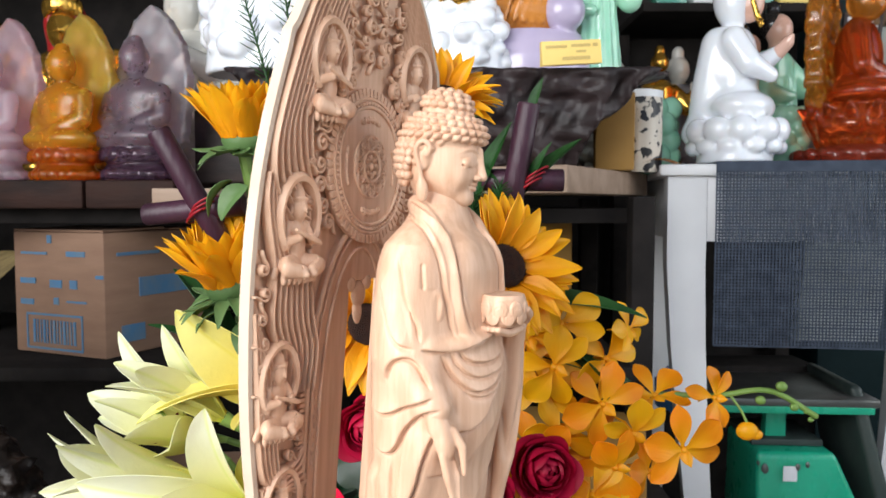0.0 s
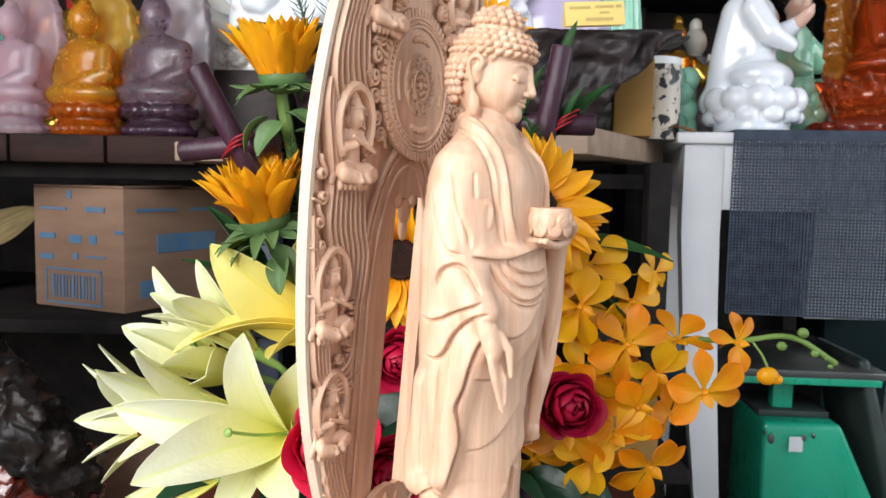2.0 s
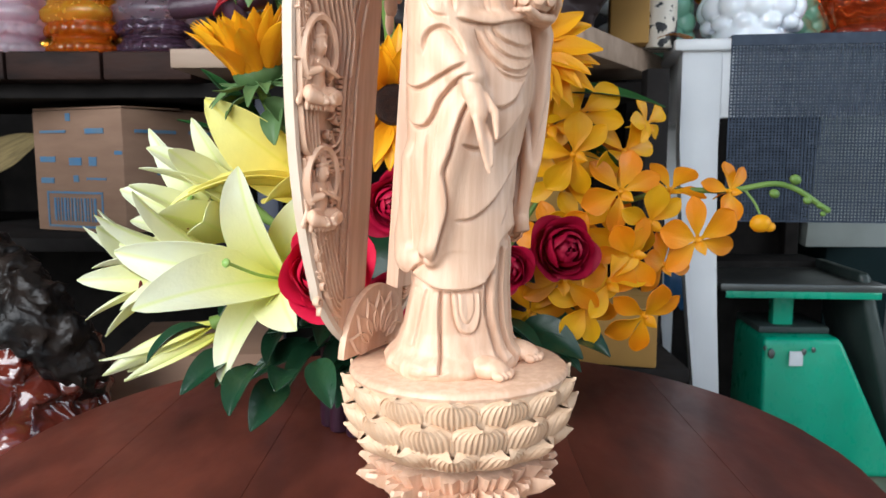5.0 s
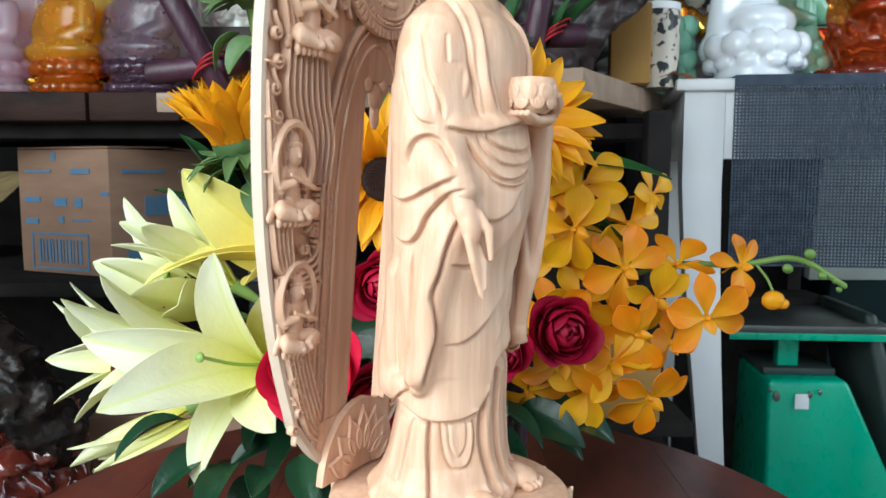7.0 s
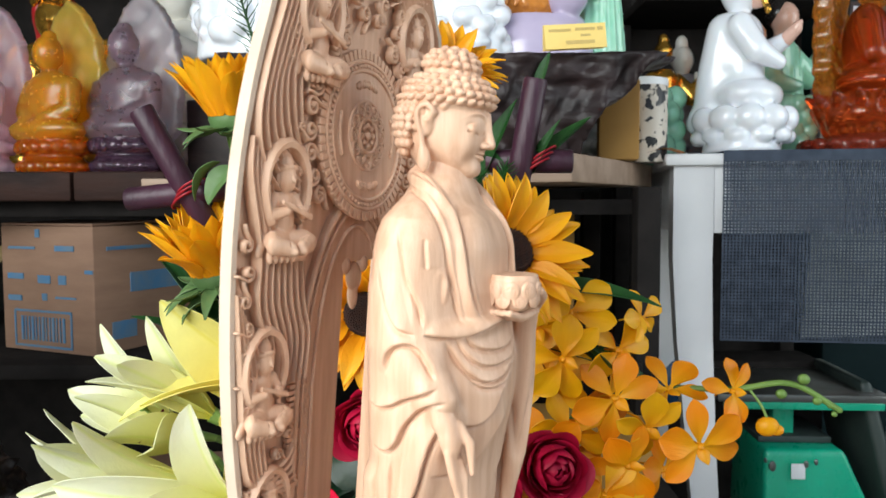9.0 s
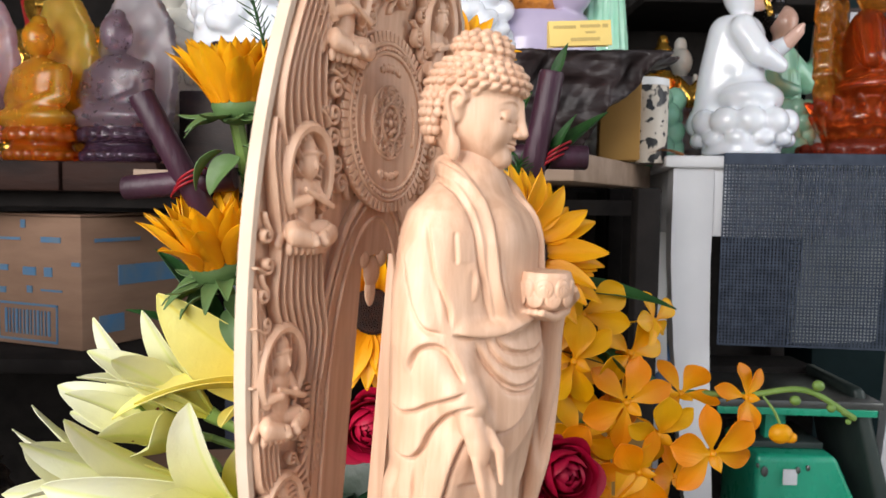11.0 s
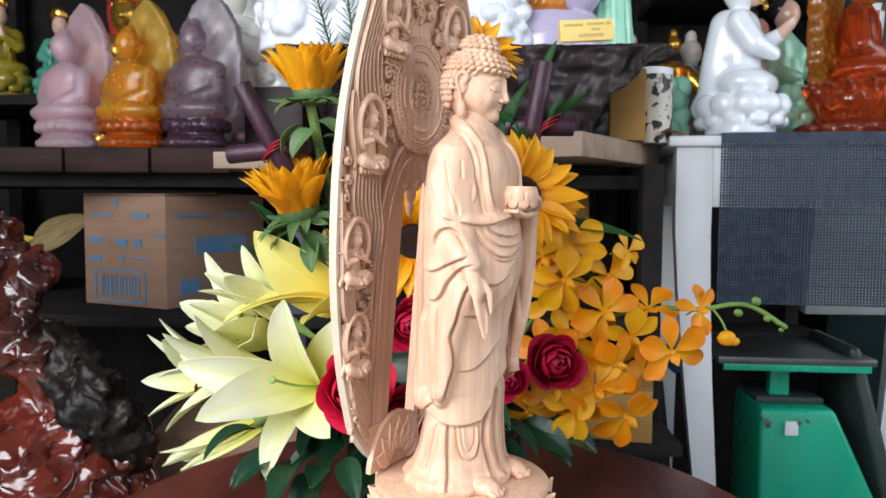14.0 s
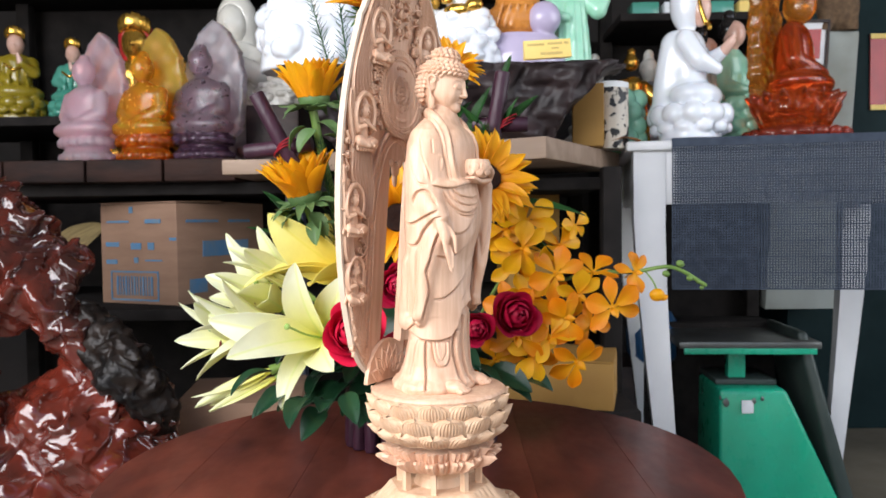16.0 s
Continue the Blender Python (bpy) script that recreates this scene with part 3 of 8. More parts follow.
# the right arm in its sleeve; the forearm comes out of it at the elbow
f.chain([(-0.034, -0.008, 0.284), (-0.0415, -0.008, 0.26), (-0.0440, -0.012, 0.232)], (0.0165, 0.0150, 0.0135), 0.014)
f.ell((-0.0450, -0.0190, 0.2200), (0.0118, 0.0120, 0.0130), 0.004)
f.chain([(-0.0455, -0.020, 0.220), (-0.0470, -0.029, 0.2105), (-0.0465, -0.034, 0.203)], (0.0122, 0.0110, 0.0098), 0.005)
# the sleeve that hangs from the arm, its tail flaring to the back, and its strip below the wrist
SLEEVE = [(0.095, -0.030, -0.002, 0.0090, 0.0150), (0.12, -0.031, -0.005, 0.0150, 0.0200), (0.15, -0.034, -0.006, 0.0170, 0.0225),
          (0.18, -0.036, -0.007, 0.0185, 0.0240), (0.215, -0.0375, -0.007, 0.0190, 0.0240), (0.245, -0.038, -0.007, 0.0180, 0.0225), (0.275, -0.036, -0.008, 0.0155, 0.0185), (0.296, -0.032, -0.009, 0.0120, 0.0140)]
f.loft(SLEEVE, 0.010)
f.chain(body_line([(-118, 0.150), (-126, 0.118), (-132, 0.096), (-130, 0.084)], 6, 0.004), np.interp(np.linspace(0, 1, 19), (0, 0.6, 1), (0.006, 0.0095, 0.0075)), 0.010)
f.chain(body_line([(-56, 0.190), (-68, 0.165), (-76, 0.140), (-80, 0.115), (-84, 0.096), (-88, 0.084)], 6, 0.0040), np.interp(np.linspace(0, 1, 31), (0, 0.5, 0.85, 1), (0.0095, 0.0085, 0.0075, 0.0040)), 0.008)
# the left arm is bent; cloth falls from it in a long panel
f.chain([(0.042, -0.006, 0.286), (0.056, -0.001, 0.264), (0.0585, -0.006, 0.250)], (0.0175, 0.0160, 0.0145), 0.008)
f.chain([(0.0585, -0.008, 0.249), (0.052, -0.028, 0.248), (0.042, -0.042, 0.2485)], (0.0130, 0.0112, 0.0085), 0.005)
f.chain([(0.057, -0.014, 0.242), (0.055, -0.018, 0.20), (0.050, -0.018, 0.15), (0.046, -0.018, 0.11), (0.045, -0.017, 0.095)], (0.0135, 0.0130, 0.0115, 0.0095, 0.0070), 0.006)
f.chain([(0.047, -0.044, 0.240), (0.046, -0.043, 0.20), (0.043, -0.039, 0.15), (0.041, -0.033, 0.108)], (0.0085, 0.0080, 0.0072, 0.0052), 0.006)
f.chain([(0.056, 0.010, 0.24), (0.053, 0.010, 0.18), (0.048, 0.006, 0.12)], (0.0125, 0.0115, 0.0085), 0.007)
f.chain(curve_pts([(0.0385, -0.035, 0.104), (0.044, -0.033, 0.094), (0.052, -0.022, 0.088), (0.056, -0.010, 0.096), (0.054, 0.002, 0.106)], 5), 0.0032, 0.004)
# flat collar bands beside the bare chest
COLLAR = [(-150, 0.3265), (-100, 0.3230), (-68, 0.3165), (-52, 0.3075), (-45, 0.2970), (-42, 0.2865), (-40, 0.2760), (-37, 0.2625), (-33, 0.2515), (-28, 0.2425)]
f.chain(body_line(COLLAR, 5, -0.0020), 0.0056, 0.0020)
f.chain(body_line([(100, 0.324), (66, 0.3185), (40, 0.310), (26, 0.298), (25, 0.28), (28, 0.256)], 6, -0.0015), 0.0050, 0.0022)
f.chain(body_line([(100, 0.324), (140, 0.3265), (180, 0.3275), (210, 0.3265)], 8, -0.0015), 0.0050, 0.004)
# looped tie on the sleeve
f.chain(body_line([(-64, 0.246), (-66, 0.254), (-66, 0.263), (-65, 0.2685), (-61, 0.2725), (-58, 0.2715), (-56, 0.268), (-57, 0.262), (-58, 0.257)], 5, 0.0022), np.interp(np.linspace(0, 1, 41), (0, 0.2, 0.8, 1), (0.0012, 0.0022, 0.0020, 0.0010)), 0.0016)
# thick border round the belly under the collar
f.chain(body_line([(-66, 0.2415), (-48, 0.2400), (-30, 0.2405), (-10, 0.2435), (30, 0.252)], 6, 0.0015), 0.0030, 0.006)
# skirt: lobes along its lower edge
for a0, r in ((-170, 8), (-150, 9), (-128, 8), (-106, 7), (-88, 9), (-66, 8), (-47, 9), (-30, 6), (-14, 6), (4, 6), (20, 7), (38, 8), (58, 9), (80, 8), (102, 9), (126, 8), (150, 9)):
    p = on_body(a0, 0.007)
    f.ell((p[0] * 0.95, p[1] * 0.95, 0.005), (r * 0.00105, r * 0.00105, 0.0060), 0.009)
f.chain([(0, -0.009, 0.31), (0, -0.012, 0.340)], (0.0138, 0.0132), 0.004)
body_skin = f.skin()
cloth = Drapery(*body_skin)
# belly: swags, each hanging over the next
for rows, h, wide in (
        ([(-66, 0.2395), (-57, 0.2379), (-48, 0.2369), (-34, 0.2369), (-23, 0.2392), (0, 0.244), (30, 0.249)], 0.0024, 0.006),
        ([(-35, 0.2372), (-28, 0.2305), (-17, 0.2270), (-3, 0.2260), (8, 0.2284), (24, 0.236)], 0.0018, 0.005),
        ([(-42, 0.2368), (-34, 0.2262), (-22, 0.2190), (-6, 0.2175), (10, 0.2205), (26, 0.230)], 0.0016, 0.004),
        ([(-50, 0.2358), (-43, 0.2257), (-34, 0.2164), (-24, 0.2103), (-12, 0.2089), (4, 0.2136), (26, 0.226)], 0.0022, 0.006),
        ([(-32, 0.2120), (-20, 0.2058), (-6, 0.2052), (8, 0.2103), (26, 0.220)], 0.0016, 0.004),
        ([(-50, 0.1890), (-35, 0.1854), (-24, 0.1849), (-12, 0.1901), (-2, 0.2005), (12, 0.2116)], 0.0026, 0.010),
        ([(-60, 0.1605), (-48, 0.1580), (-37, 0.1581), (-23, 0.1624), (-11, 0.1704), (0, 0.1805), (14, 0.1960)], 0.0026, 0.010),
        ([(-68, 0.1094), (-50, 0.1108), (-33, 0.1169), (-17, 0.1262), (-2, 0.1371), (14, 0.1510), (25, 0.1702)], 0.0028, 0.012),
        ([(-10, 0.104), (4, 0.122), (16, 0.146), (26, 0.180)], 0.0017, 0.006),
        ([(6, 0.098), (18, 0.118), (30, 0.150)], 0.0017, 0.006)):
    cloth.fold(rows, h, wide)
# shoulder, arm and sleeve
for rows, h, wide, side in (
        ([(-110, 0.290), (-104, 0.2762), (-100, 0.2673), (-96, 0.2583), (-90, 0.2478), (-82, 0.2417), (-68, 0.2394)], 0.0019, 0.007, 1),
        ([(-87, 0.300), (-81, 0.2821), (-78, 0.2716), (-72, 0.2611), (-67, 0.2523), (-65, 0.2416)], 0.0017, 0.006, 1),
        ([(-65, 0.292), (-64, 0.282), (-63, 0.2742)], 0.0010, 0.004, 1),
        ([(-122, 0.270), (-118, 0.245), (-112, 0.225)], 0.0014, 0.007, 1),
        ([(-94, 0.2150), (-92, 0.2259), (-84, 0.2322), (-75, 0.2337), (-67, 0.2305), (-61, 0.2236), (-55, 0.2147)], 0.0024, 0.007, 1),
        ([(-124, 0.2010), (-104, 0.1964), (-90, 0.1984), (-78, 0.2033), (-66, 0.2072), (-54, 0.2118)], 0.0024, 0.008, 1),
        ([(-122, 0.1800), (-107, 0.1727), (-94, 0.1720), (-85, 0.1785), (-79, 0.1874), (-70, 0.1956), (-60, 0.2015), (-48, 0.2049)], 0.0026, 0.010, 1),
        ([(-47, 0.1964), (-55, 0.1853), (-62, 0.1704), (-67, 0.1552), (-73, 0.1417), (-71, 0.1302), (-71, 0.1170), (-75, 0.1052), (-81, 0.0901), (-87, 0.0810)], 0.0030, 0.008, -1),
        ([(-81, 0.1740), (-82, 0.1506), (-86, 0.1311), (-91, 0.1060)], 0.0018, 0.006, 1),
        ([(-92, 0.1680), (-94, 0.1450), (-98, 0.1200), (-104, 0.0950)], 0.0015, 0.006, -1),
        ([(-106, 0.1680), (-110, 0.1400), (-116, 0.1100), (-118, 0.0880)], 0.0016, 0.007, 1),
        ([(-87, 0.0810), (-96, 0.0870), (-104, 0.0800), (-116, 0.0770), (-128, 0.0740), (-140, 0.0800)], 0.0024, 0.008, -1)):
    cloth.fold(rows, h, wide, side=side)
# collar edges and the breast's border
for rows, h, side in (([(-150, 0.3227), (-102, 0.3189), (-74, 0.3139), (-60, 0.3059), (-53, 0.2970), (-49, 0.2865), (-47, 0.2759), (-43, 0.2618), (-40, 0.2511), (-35, 0.2413)], 0.0018, 1),
                      ([(-151, 0.3300), (-94, 0.3262), (-60, 0.3191), (-44, 0.3090), (-38, 0.2975), (-36, 0.2868), (-34, 0.2762), (-32, 0.2637), (-28, 0.2528), (-22, 0.2436)], 0.0026, -1),
                      ([(90, 0.330), (60, 0.326), (34, 0.316), (18, 0.302), (19, 0.28), (22, 0.256)], 0.0022, 1),
                      ([(92, 0.320), (66, 0.315), (46, 0.304), (33, 0.292), (32, 0.274), (34, 0.256)], 0.0014, -1),
                      ([(54, 0.300), (60, 0.280), (56, 0.262)], 0.0012, -1), ([(74, 0.296), (78, 0.276), (72, 0.256)], 0.0012, -1)):
    cloth.fold(rows, h, 0.004, 0.002, side)
# long folds of the panel under the left arm
for rows, h in (([(44, 0.242), (42, 0.20), (38, 0.15), (34, 0.112)], 0.0022), ([(54, 0.240), (53, 0.20), (50, 0.15), (47, 0.105)], 0.0018), ([(66, 0.24), (66, 0.20), (64, 0.15), (61, 0.10)], 0.0018),
                ([(80, 0.24), (82, 0.19), (80, 0.14), (76, 0.105)], 0.0018), ([(98, 0.24), (100, 0.19), (98, 0.14)], 0.0016)):
    cloth.fold(rows, h, 0.005, 0.003)
# hem of the outer robe stands proud of the skirt
cloth.fold([(-175, 0.084), (-145, 0.076), (-125, 0.0711), (-106, 0.0670), (-87, 0.0623), (-68, 0.0612), (-49, 0.0617), (-33, 0.0652), (-23, 0.0709), (-13, 0.0830), (-8, 0.0938), (10, 0.100), (28, 0.104)], 0.0040, 0.016, 0.004, ends=(0.02, 0.04))
cloth.fold([(26, 0.104), (60, 0.092), (90, 0.09), (140, 0.088), (178, 0.085)], 0.0034, 0.014, 0.005, ends=(0.04, 0.02))
# pleats of the skirt
for rows, h, side in (([(-83, 0.061), (-83, 0.0412), (-80, 0.0222), (-75, 0.005)], 0.0032, -1), ([(-122, 0.062), (-131, 0.0282), (-131, 0.006)], 0.0022, 1), ([(-102, 0.062), (-110, 0.034), (-112, 0.020)], 0.0012, -1),
                      ([(-68, 0.061), (-65, 0.0453), (-58, 0.0335), (-48, 0.0304), (-39, 0.0333), (-35, 0.0440), (-35, 0.060)], 0.0020, 1), ([(-60, 0.060), (-58, 0.045), (-50, 0.038), (-43, 0.045), (-42, 0.060)], 0.0008, 1),
                      ([(-26, 0.068), (-29, 0.0475), (-22, 0.0269), (-15, 0.008)], 0.0028, -1), ([(-20, 0.074), (-21, 0.045), (-12, 0.020), (-6, 0.006)], 0.0024, 1), ([(-11, 0.082), (-13, 0.0419), (0, 0.0158), (12, 0.004)], 0.0028, -1), ([(2, 0.090), (2, 0.045), (14, 0.006)], 0.0024, 1),
                      ([(14, 0.096), (18, 0.045), (28, 0.006)], 0.0024, -1), ([(36, 0.096), (40, 0.04), (46, 0.006)], 0.0024, 1), ([(54, 0.09), (60, 0.04), (66, 0.006)], 0.0024, -1), ([(76, 0.09), (84, 0.04), (90, 0.006)], 0.0022, 1),
                      ([(100, 0.09), (108, 0.04), (114, 0.006)], 0.0022, -1), ([(130, 0.09), (136, 0.04), (140, 0.006)], 0.0022, 1), ([(-150, 0.078), (-160, 0.04), (-166, 0.006)], 0.0020, 1)):
    cloth.fold(rows, h, 0.006, 0.0035, side, ends=(0.04, 0.02))
cloth.finish()

# hands, bowl and feet
f = Field((-0.066, -0.082, -0.001), (0.056, -0.010, 0.276), 0.0007)
HL = 0.0085  # height of the hanging hand above its first place
f.chain([(-0.0475, -0.0300, 0.202 + HL), (-0.0480, -0.0365, 0.184 + HL)], (0.0080, 0.0072), 0.002)
f.ell((-0.0475, -0.0405, 0.176 + HL), (0.0070, 0.0062, 0.0130), 0.003, (-14, 0, 0))
for dx, ln, lift in ((-0.0040, 0.026, 0.001), (-0.0013, 0.032, 0.000), (0.0013, 0.034, -0.001), (0.0036, 0.029, -0.002)):
    f.chain([(-0.0475 + dx, -0.0420, 0.168 + HL), (-0.0475 + dx, -0.0462 + lift, 0.168 - ln * 0.5 + HL), (-0.0472 + dx * 0.5, -0.0485 + lift, 0.168 - ln + HL)], (0.0026, 0.0023, 0.0013), 0.0012)
f.chain([(-0.0440, -0.0440, 0.181 + HL), (-0.0425, -0.0505, 0.172 + HL), (-0.0430, -0.0525, 0.156 + HL)], (0.0036, 0.0028, 0.0015), 0.0020)
f.chain([(0.044, -0.040, 0.2485), (0.030, -0.051, 0.2475)], (0.0072, 0.0064), 0.002)
f.ell((0.018, -0.055, 0.2465), (0.0130, 0.0098, 0.0046), 0.002, (0, -4, 20))
for dy in (-0.0075, -0.0030, 0.0014, 0.0056):
    f.chain([(0.012, -0.055 + dy, 0.2460), (-0.001, -0.0545 + dy * 0.9, 0.2450), (-0.0125, -0.0535 + dy * 0.8, 0.2485)], (0.0028, 0.0027, 0.0021), 0.0007)
f.chain([(0.024, -0.060, 0.2500), (0.016, -0.0670, 0.256), (0.007, -0.0695, 0.2600)], (0.0044, 0.0038, 0.0030), 0.0014)
BC = (0.002, -0.055)
for x0 in (-0.024, 0.030):
    f.ell((x0, -0.037, 0.007), (0.0115, 0.019, 0.0085), 0.003)
    for i in range(5):
        f.ell((x0 + (i - 2) * 0.0042, -0.055 + abs(i - 2) * 0.0012, 0.0040), (0.0023, 0.0046, 0.0032), 0.0006)
hand_skin = f.skin()

f = Field((-0.021, -0.078, 0.244), (0.025, -0.032, 0.276), 0.00042)
f.loft([(0.2490, *BC, 0.0095, 0.0095), (0.2515, *BC, 0.0122, 0.0122), (0.2560, *BC, 0.0146, 0.0146), (0.2620, *BC, 0.0154, 0.0154), (0.2675, *BC, 0.0150, 0.0150), (0.2700, *BC, 0.0140, 0.0140)], 0.0006)
for row, (z0, n, rr) in enumerate(((0.2615, 9, 0.0150), (0.2560, 9, 0.0144))):
    for i in range(n):
        a = 2 * math.pi * (i + 0.5 * row) / n
        ca, sa = math.cos(a), math.sin(a)
        f.ell((BC[0] + rr * ca, BC[1] + rr * sa, z0), (0.0015, 0.0048, 0.0052), 0.0003, (0, 0, math.degrees(a)))
        for off in (-0.0030, -0.0010, 0.0010, 0.0030):
            q = [(BC[0] + (rr + 0.0017 - 45 * off * off) * ca - off * k * sa, BC[1] + (rr + 0.0017 - 45 * off * off) * sa + off * k * ca, z0 + dz) for k, dz in ((0.6, -0.0038), (1.0, 0.0), (0.45, 0.0038 - 250 * off * off))]
            f.chain(q, 0.00042, 0.0003, True)
f.ell((*BC, 0.2707), (0.0125, 0.0125, 0.0015), 0.0006, None, True)
bowl_skin = f.skin()

f = Field((-0.036, -0.050, 0.308), (0.036, 0.030, 0.406), 0.00062)
HC = np.array((0.0, -0.012, 0.352))
f.chain([(0, -0.008, 0.305), (0, -0.011, 0.335)], (0.0134, 0.0130), 0.002)
f.ell(HC, (0.0232, 0.0262, 0.0275), 0.003)
f.ell((0, -0.0225, 0.3435), (0.0185, 0.0140, 0.0205), 0.006)
f.ell((0, -0.0305, 0.3275), (0.0075, 0.0055, 0.0052), 0.006)
for z in (0.3235, 0.3180):
    a = np.linspace(0, 2 * math.pi, 25)
    f.chain([(0.0134 * math.cos(t), -0.0095 + 0.0134 * math.sin(t), z) for t in a], 0.0006, 0.0008, True)
f.chain([(0, -0.0382, 0.3590), (0, -0.0402, 0.350), (0, -0.0424, 0.3436)], (0.0020, 0.0021, 0.0028), 0.0026)
for s in (-1, 1):
    f.ell((s * 0.0031, -0.0396, 0.3424), (0.0022, 0.0028, 0.0019), 0.0012)
    f.chain(curve_pts([(s * 0.0022, -0.0376, 0.3560), (s * 0.0065, -0.0370, 0.3590), (s * 0.0120, -0.0338, 0.3590), (s * 0.0170, -0.0275, 0.3550)], 5), 0.0009, 0.0014)
    f.ell((s * 0.0088, -0.0342, 0.3505), (0.0066, 0.0032, 0.0042), 0.0018)
    f.chain(curve_pts([(s * 0.0036, -0.0384, 0.3535), (s * 0.0090, -0.0378, 0.3555), (s * 0.0160, -0.0318, 0.3530)], 5), 0.0006, 0.0005, True)
    f.chain(curve_pts([(s * 0.0036, -0.0386, 0.3492), (s * 0.0090, -0.0378, 0.3474), (s * 0.0150, -0.0328, 0.3492)], 5), 0.0010, 0.0004, True)
    f.ell((s * 0.0098, -0.0300, 0.3425), (0.0062, 0.0045, 0.0060), 0.005)
    # ear with a long lobe
    f.chain(curve_pts([(s * 0.0245, -0.010, 0.350), (s * 0.0262, -0.0135, 0.3575), (s * 0.0272, -0.0085, 0.3605), (s * 0.0272, -0.0045, 0.355), (s * 0.0255, -0.0085, 0.342), (s * 0.0250, -0.0100, 0.333)], 5), 0.0016, 0.0012)
    f.ell((s * 0.0235, -0.009, 0.352), (0.0026, 0.0050, 0.0085), 0.002)
    f.ell((s * 0.0248, -0.0105, 0.3315), (0.0026, 0.0040, 0.0068), 0.002)
    f.chain([(s * 0.0001, -0.0376, 0.3376), (s * 0.0030, -0.0370, 0.3374), (s * 0.0058, -0.0345, 0.3378)], (0.0012, 0.0011, 0.0005), 0.0014)
    f.chain([(s * 0.0001, -0.0370, 0.3346), (s * 0.0033, -0.0360, 0.3352)], (0.0014, 0.0009), 0.0014)
f.chain([(-0.0065, -0.0352, 0.3366), (0, -0.0388, 0.3360), (0.0065, -0.0352, 0.3366)], 0.00055, 0.0005, True)
f.ell((0, -0.0385, 0.3635), (0.0013, 0.0013, 0.0013), 0.0005)
# cap of hair and its curls in rows
f.ell((0, -0.0085, 0.3655), (0.0252, 0.0274, 0.0215), 0.001)
f.ell((0, -0.0075, 0.3860), (0.0158, 0.0162, 0.0145), 0.003)


def curl(p, nrm, r):
    f.ell(p, (r, r, r * 0.95), 0.0004)
    q = np.array(p) + np.array(nrm) * r * 0.62
    f.ell(q, (r * 0.46, r * 0.46, r * 0.46), 0.0003)


for row, (z, n) in enumerate(((0.3650, 28), (0.3702, 28), (0.3752, 26), (0.3798, 22), (0.3838, 17))):
    e = math.sqrt(max(0.05, 1 - ((z - 0.3655) / 0.0215) ** 2))
    for i in range(n):
        a = 2 * math.pi * (i + 0.5 * (row % 2)) / n
        nn = (math.cos(a), math.sin(a), 0.3)
        curl((0.0254 * e * nn[0], -0.0085 + 0.0276 * e * nn[1], z), nn, 0.0030)
for row, (z, n, r0) in enumerate(((0.3885, 17, 0.0158), (0.3930, 15, 0.0148), (0.3970, 11, 0.0115), (0.3996, 6, 0.0062), (0.4004, 1, 0.0))):
    for i in range(n):
        a = 2 * math.pi * (i + 0.5 * (row % 2)) / n
        nn = (math.cos(a), math.sin(a), 0.35)
        curl((r0 * nn[0], -0.0075 + r0 * nn[1], z), nn, 0.0030)
for row, z in enumerate((0.3612, 0.3568, 0.3524, 0.3480, 0.3436, 0.3392, 0.3352)):
    e = math.sqrt(max(0.05, 1 - ((z - 0.352) / 0.0275) ** 2))
    lo = -28 + row * 11
    for i, d in enumerate(np.arange(max(lo, -30), 181 - max(lo, -30), 13.6) + 3.0 * (row % 2)):
        a = radians(d)
        nn = (math.cos(a), math.sin(a), 0.0)
        curl((0.0247 * e * nn[0], -0.0085 + 0.0264 * e * nn[1], z), nn, 0.0029)
head_skin = f.skin()
# the head is a little shorter and turned further than the body
hv = head_skin[0]
hv[:, 1] += 0.0015 + 0.0042 * np.clip((0.369 - hv[:, 2]) / 0.009, 0, 1)
hv[:, 2] = np.where(hv[:, 2] > 0.362, 0.402 - (0.402 - hv[:, 2]) * 0.875, 0.367 - (0.362 - hv[:, 2]) * 1.05)
hy, hz = hv[:, 1] + 0.010, hv[:, 2] - 0.345
tl = radians(7) * np.clip((hv[:, 2] - 0.325) / 0.02, 0, 1)
hv[:, 1], hv[:, 2] = np.cos(tl) * hy - np.sin(tl) * hz - 0.008, np.sin(tl) * hy + np.cos(tl) * hz + 0.3455
c8, s8 = math.cos(radians(8)), math.sin(radians(8))
hx, hy = hv[:, 0].copy(), hv[:, 1] + 0.010
hv[:, 0], hv[:, 1] = c8 * hx - s8 * hy, s8 * hx + c8 * hy - 0.014
figure_mesh = joined_mesh("carved_figure", [(*body_skin, 0), (*hand_skin, 0), (*bowl_skin, 0), (*head_skin, 0)], [CARVED])
FIGURE = pose(AXIS[0], AXIS[1], FLOWER_TOP, 0, 0, TURN_DEG) @ pose(0, 0, 0, 1.0) @ Matrix.Scale(UNIT, 4)
thing("statue", figure_mesh, None, "standing robed figure carved from pale reddish wood, holding a small bowl", "statue", m=FIGURE)

# ---- the lotus pedestal ----
PED = pose(AXIS[0] + 0.003, AXIS[1], TABLE_Z, 0, 0, TURN_DEG) @ Matrix.Diagonal((0.665, 0.665, UNIT, 1))
ped = empty("lotus_pedestal", "pale carved wooden lotus pedestal on an octagonal stepped base", "pedestal", m=PED)
TOP = (FLOWER_TOP - TABLE_Z) / UNIT - 0.004


def octagon(r, turn=22.5):
    return [(r * math.cos(radians(turn + 45 * i)), r * math.sin(radians(turn + 45 * i))) for i in range(8)]


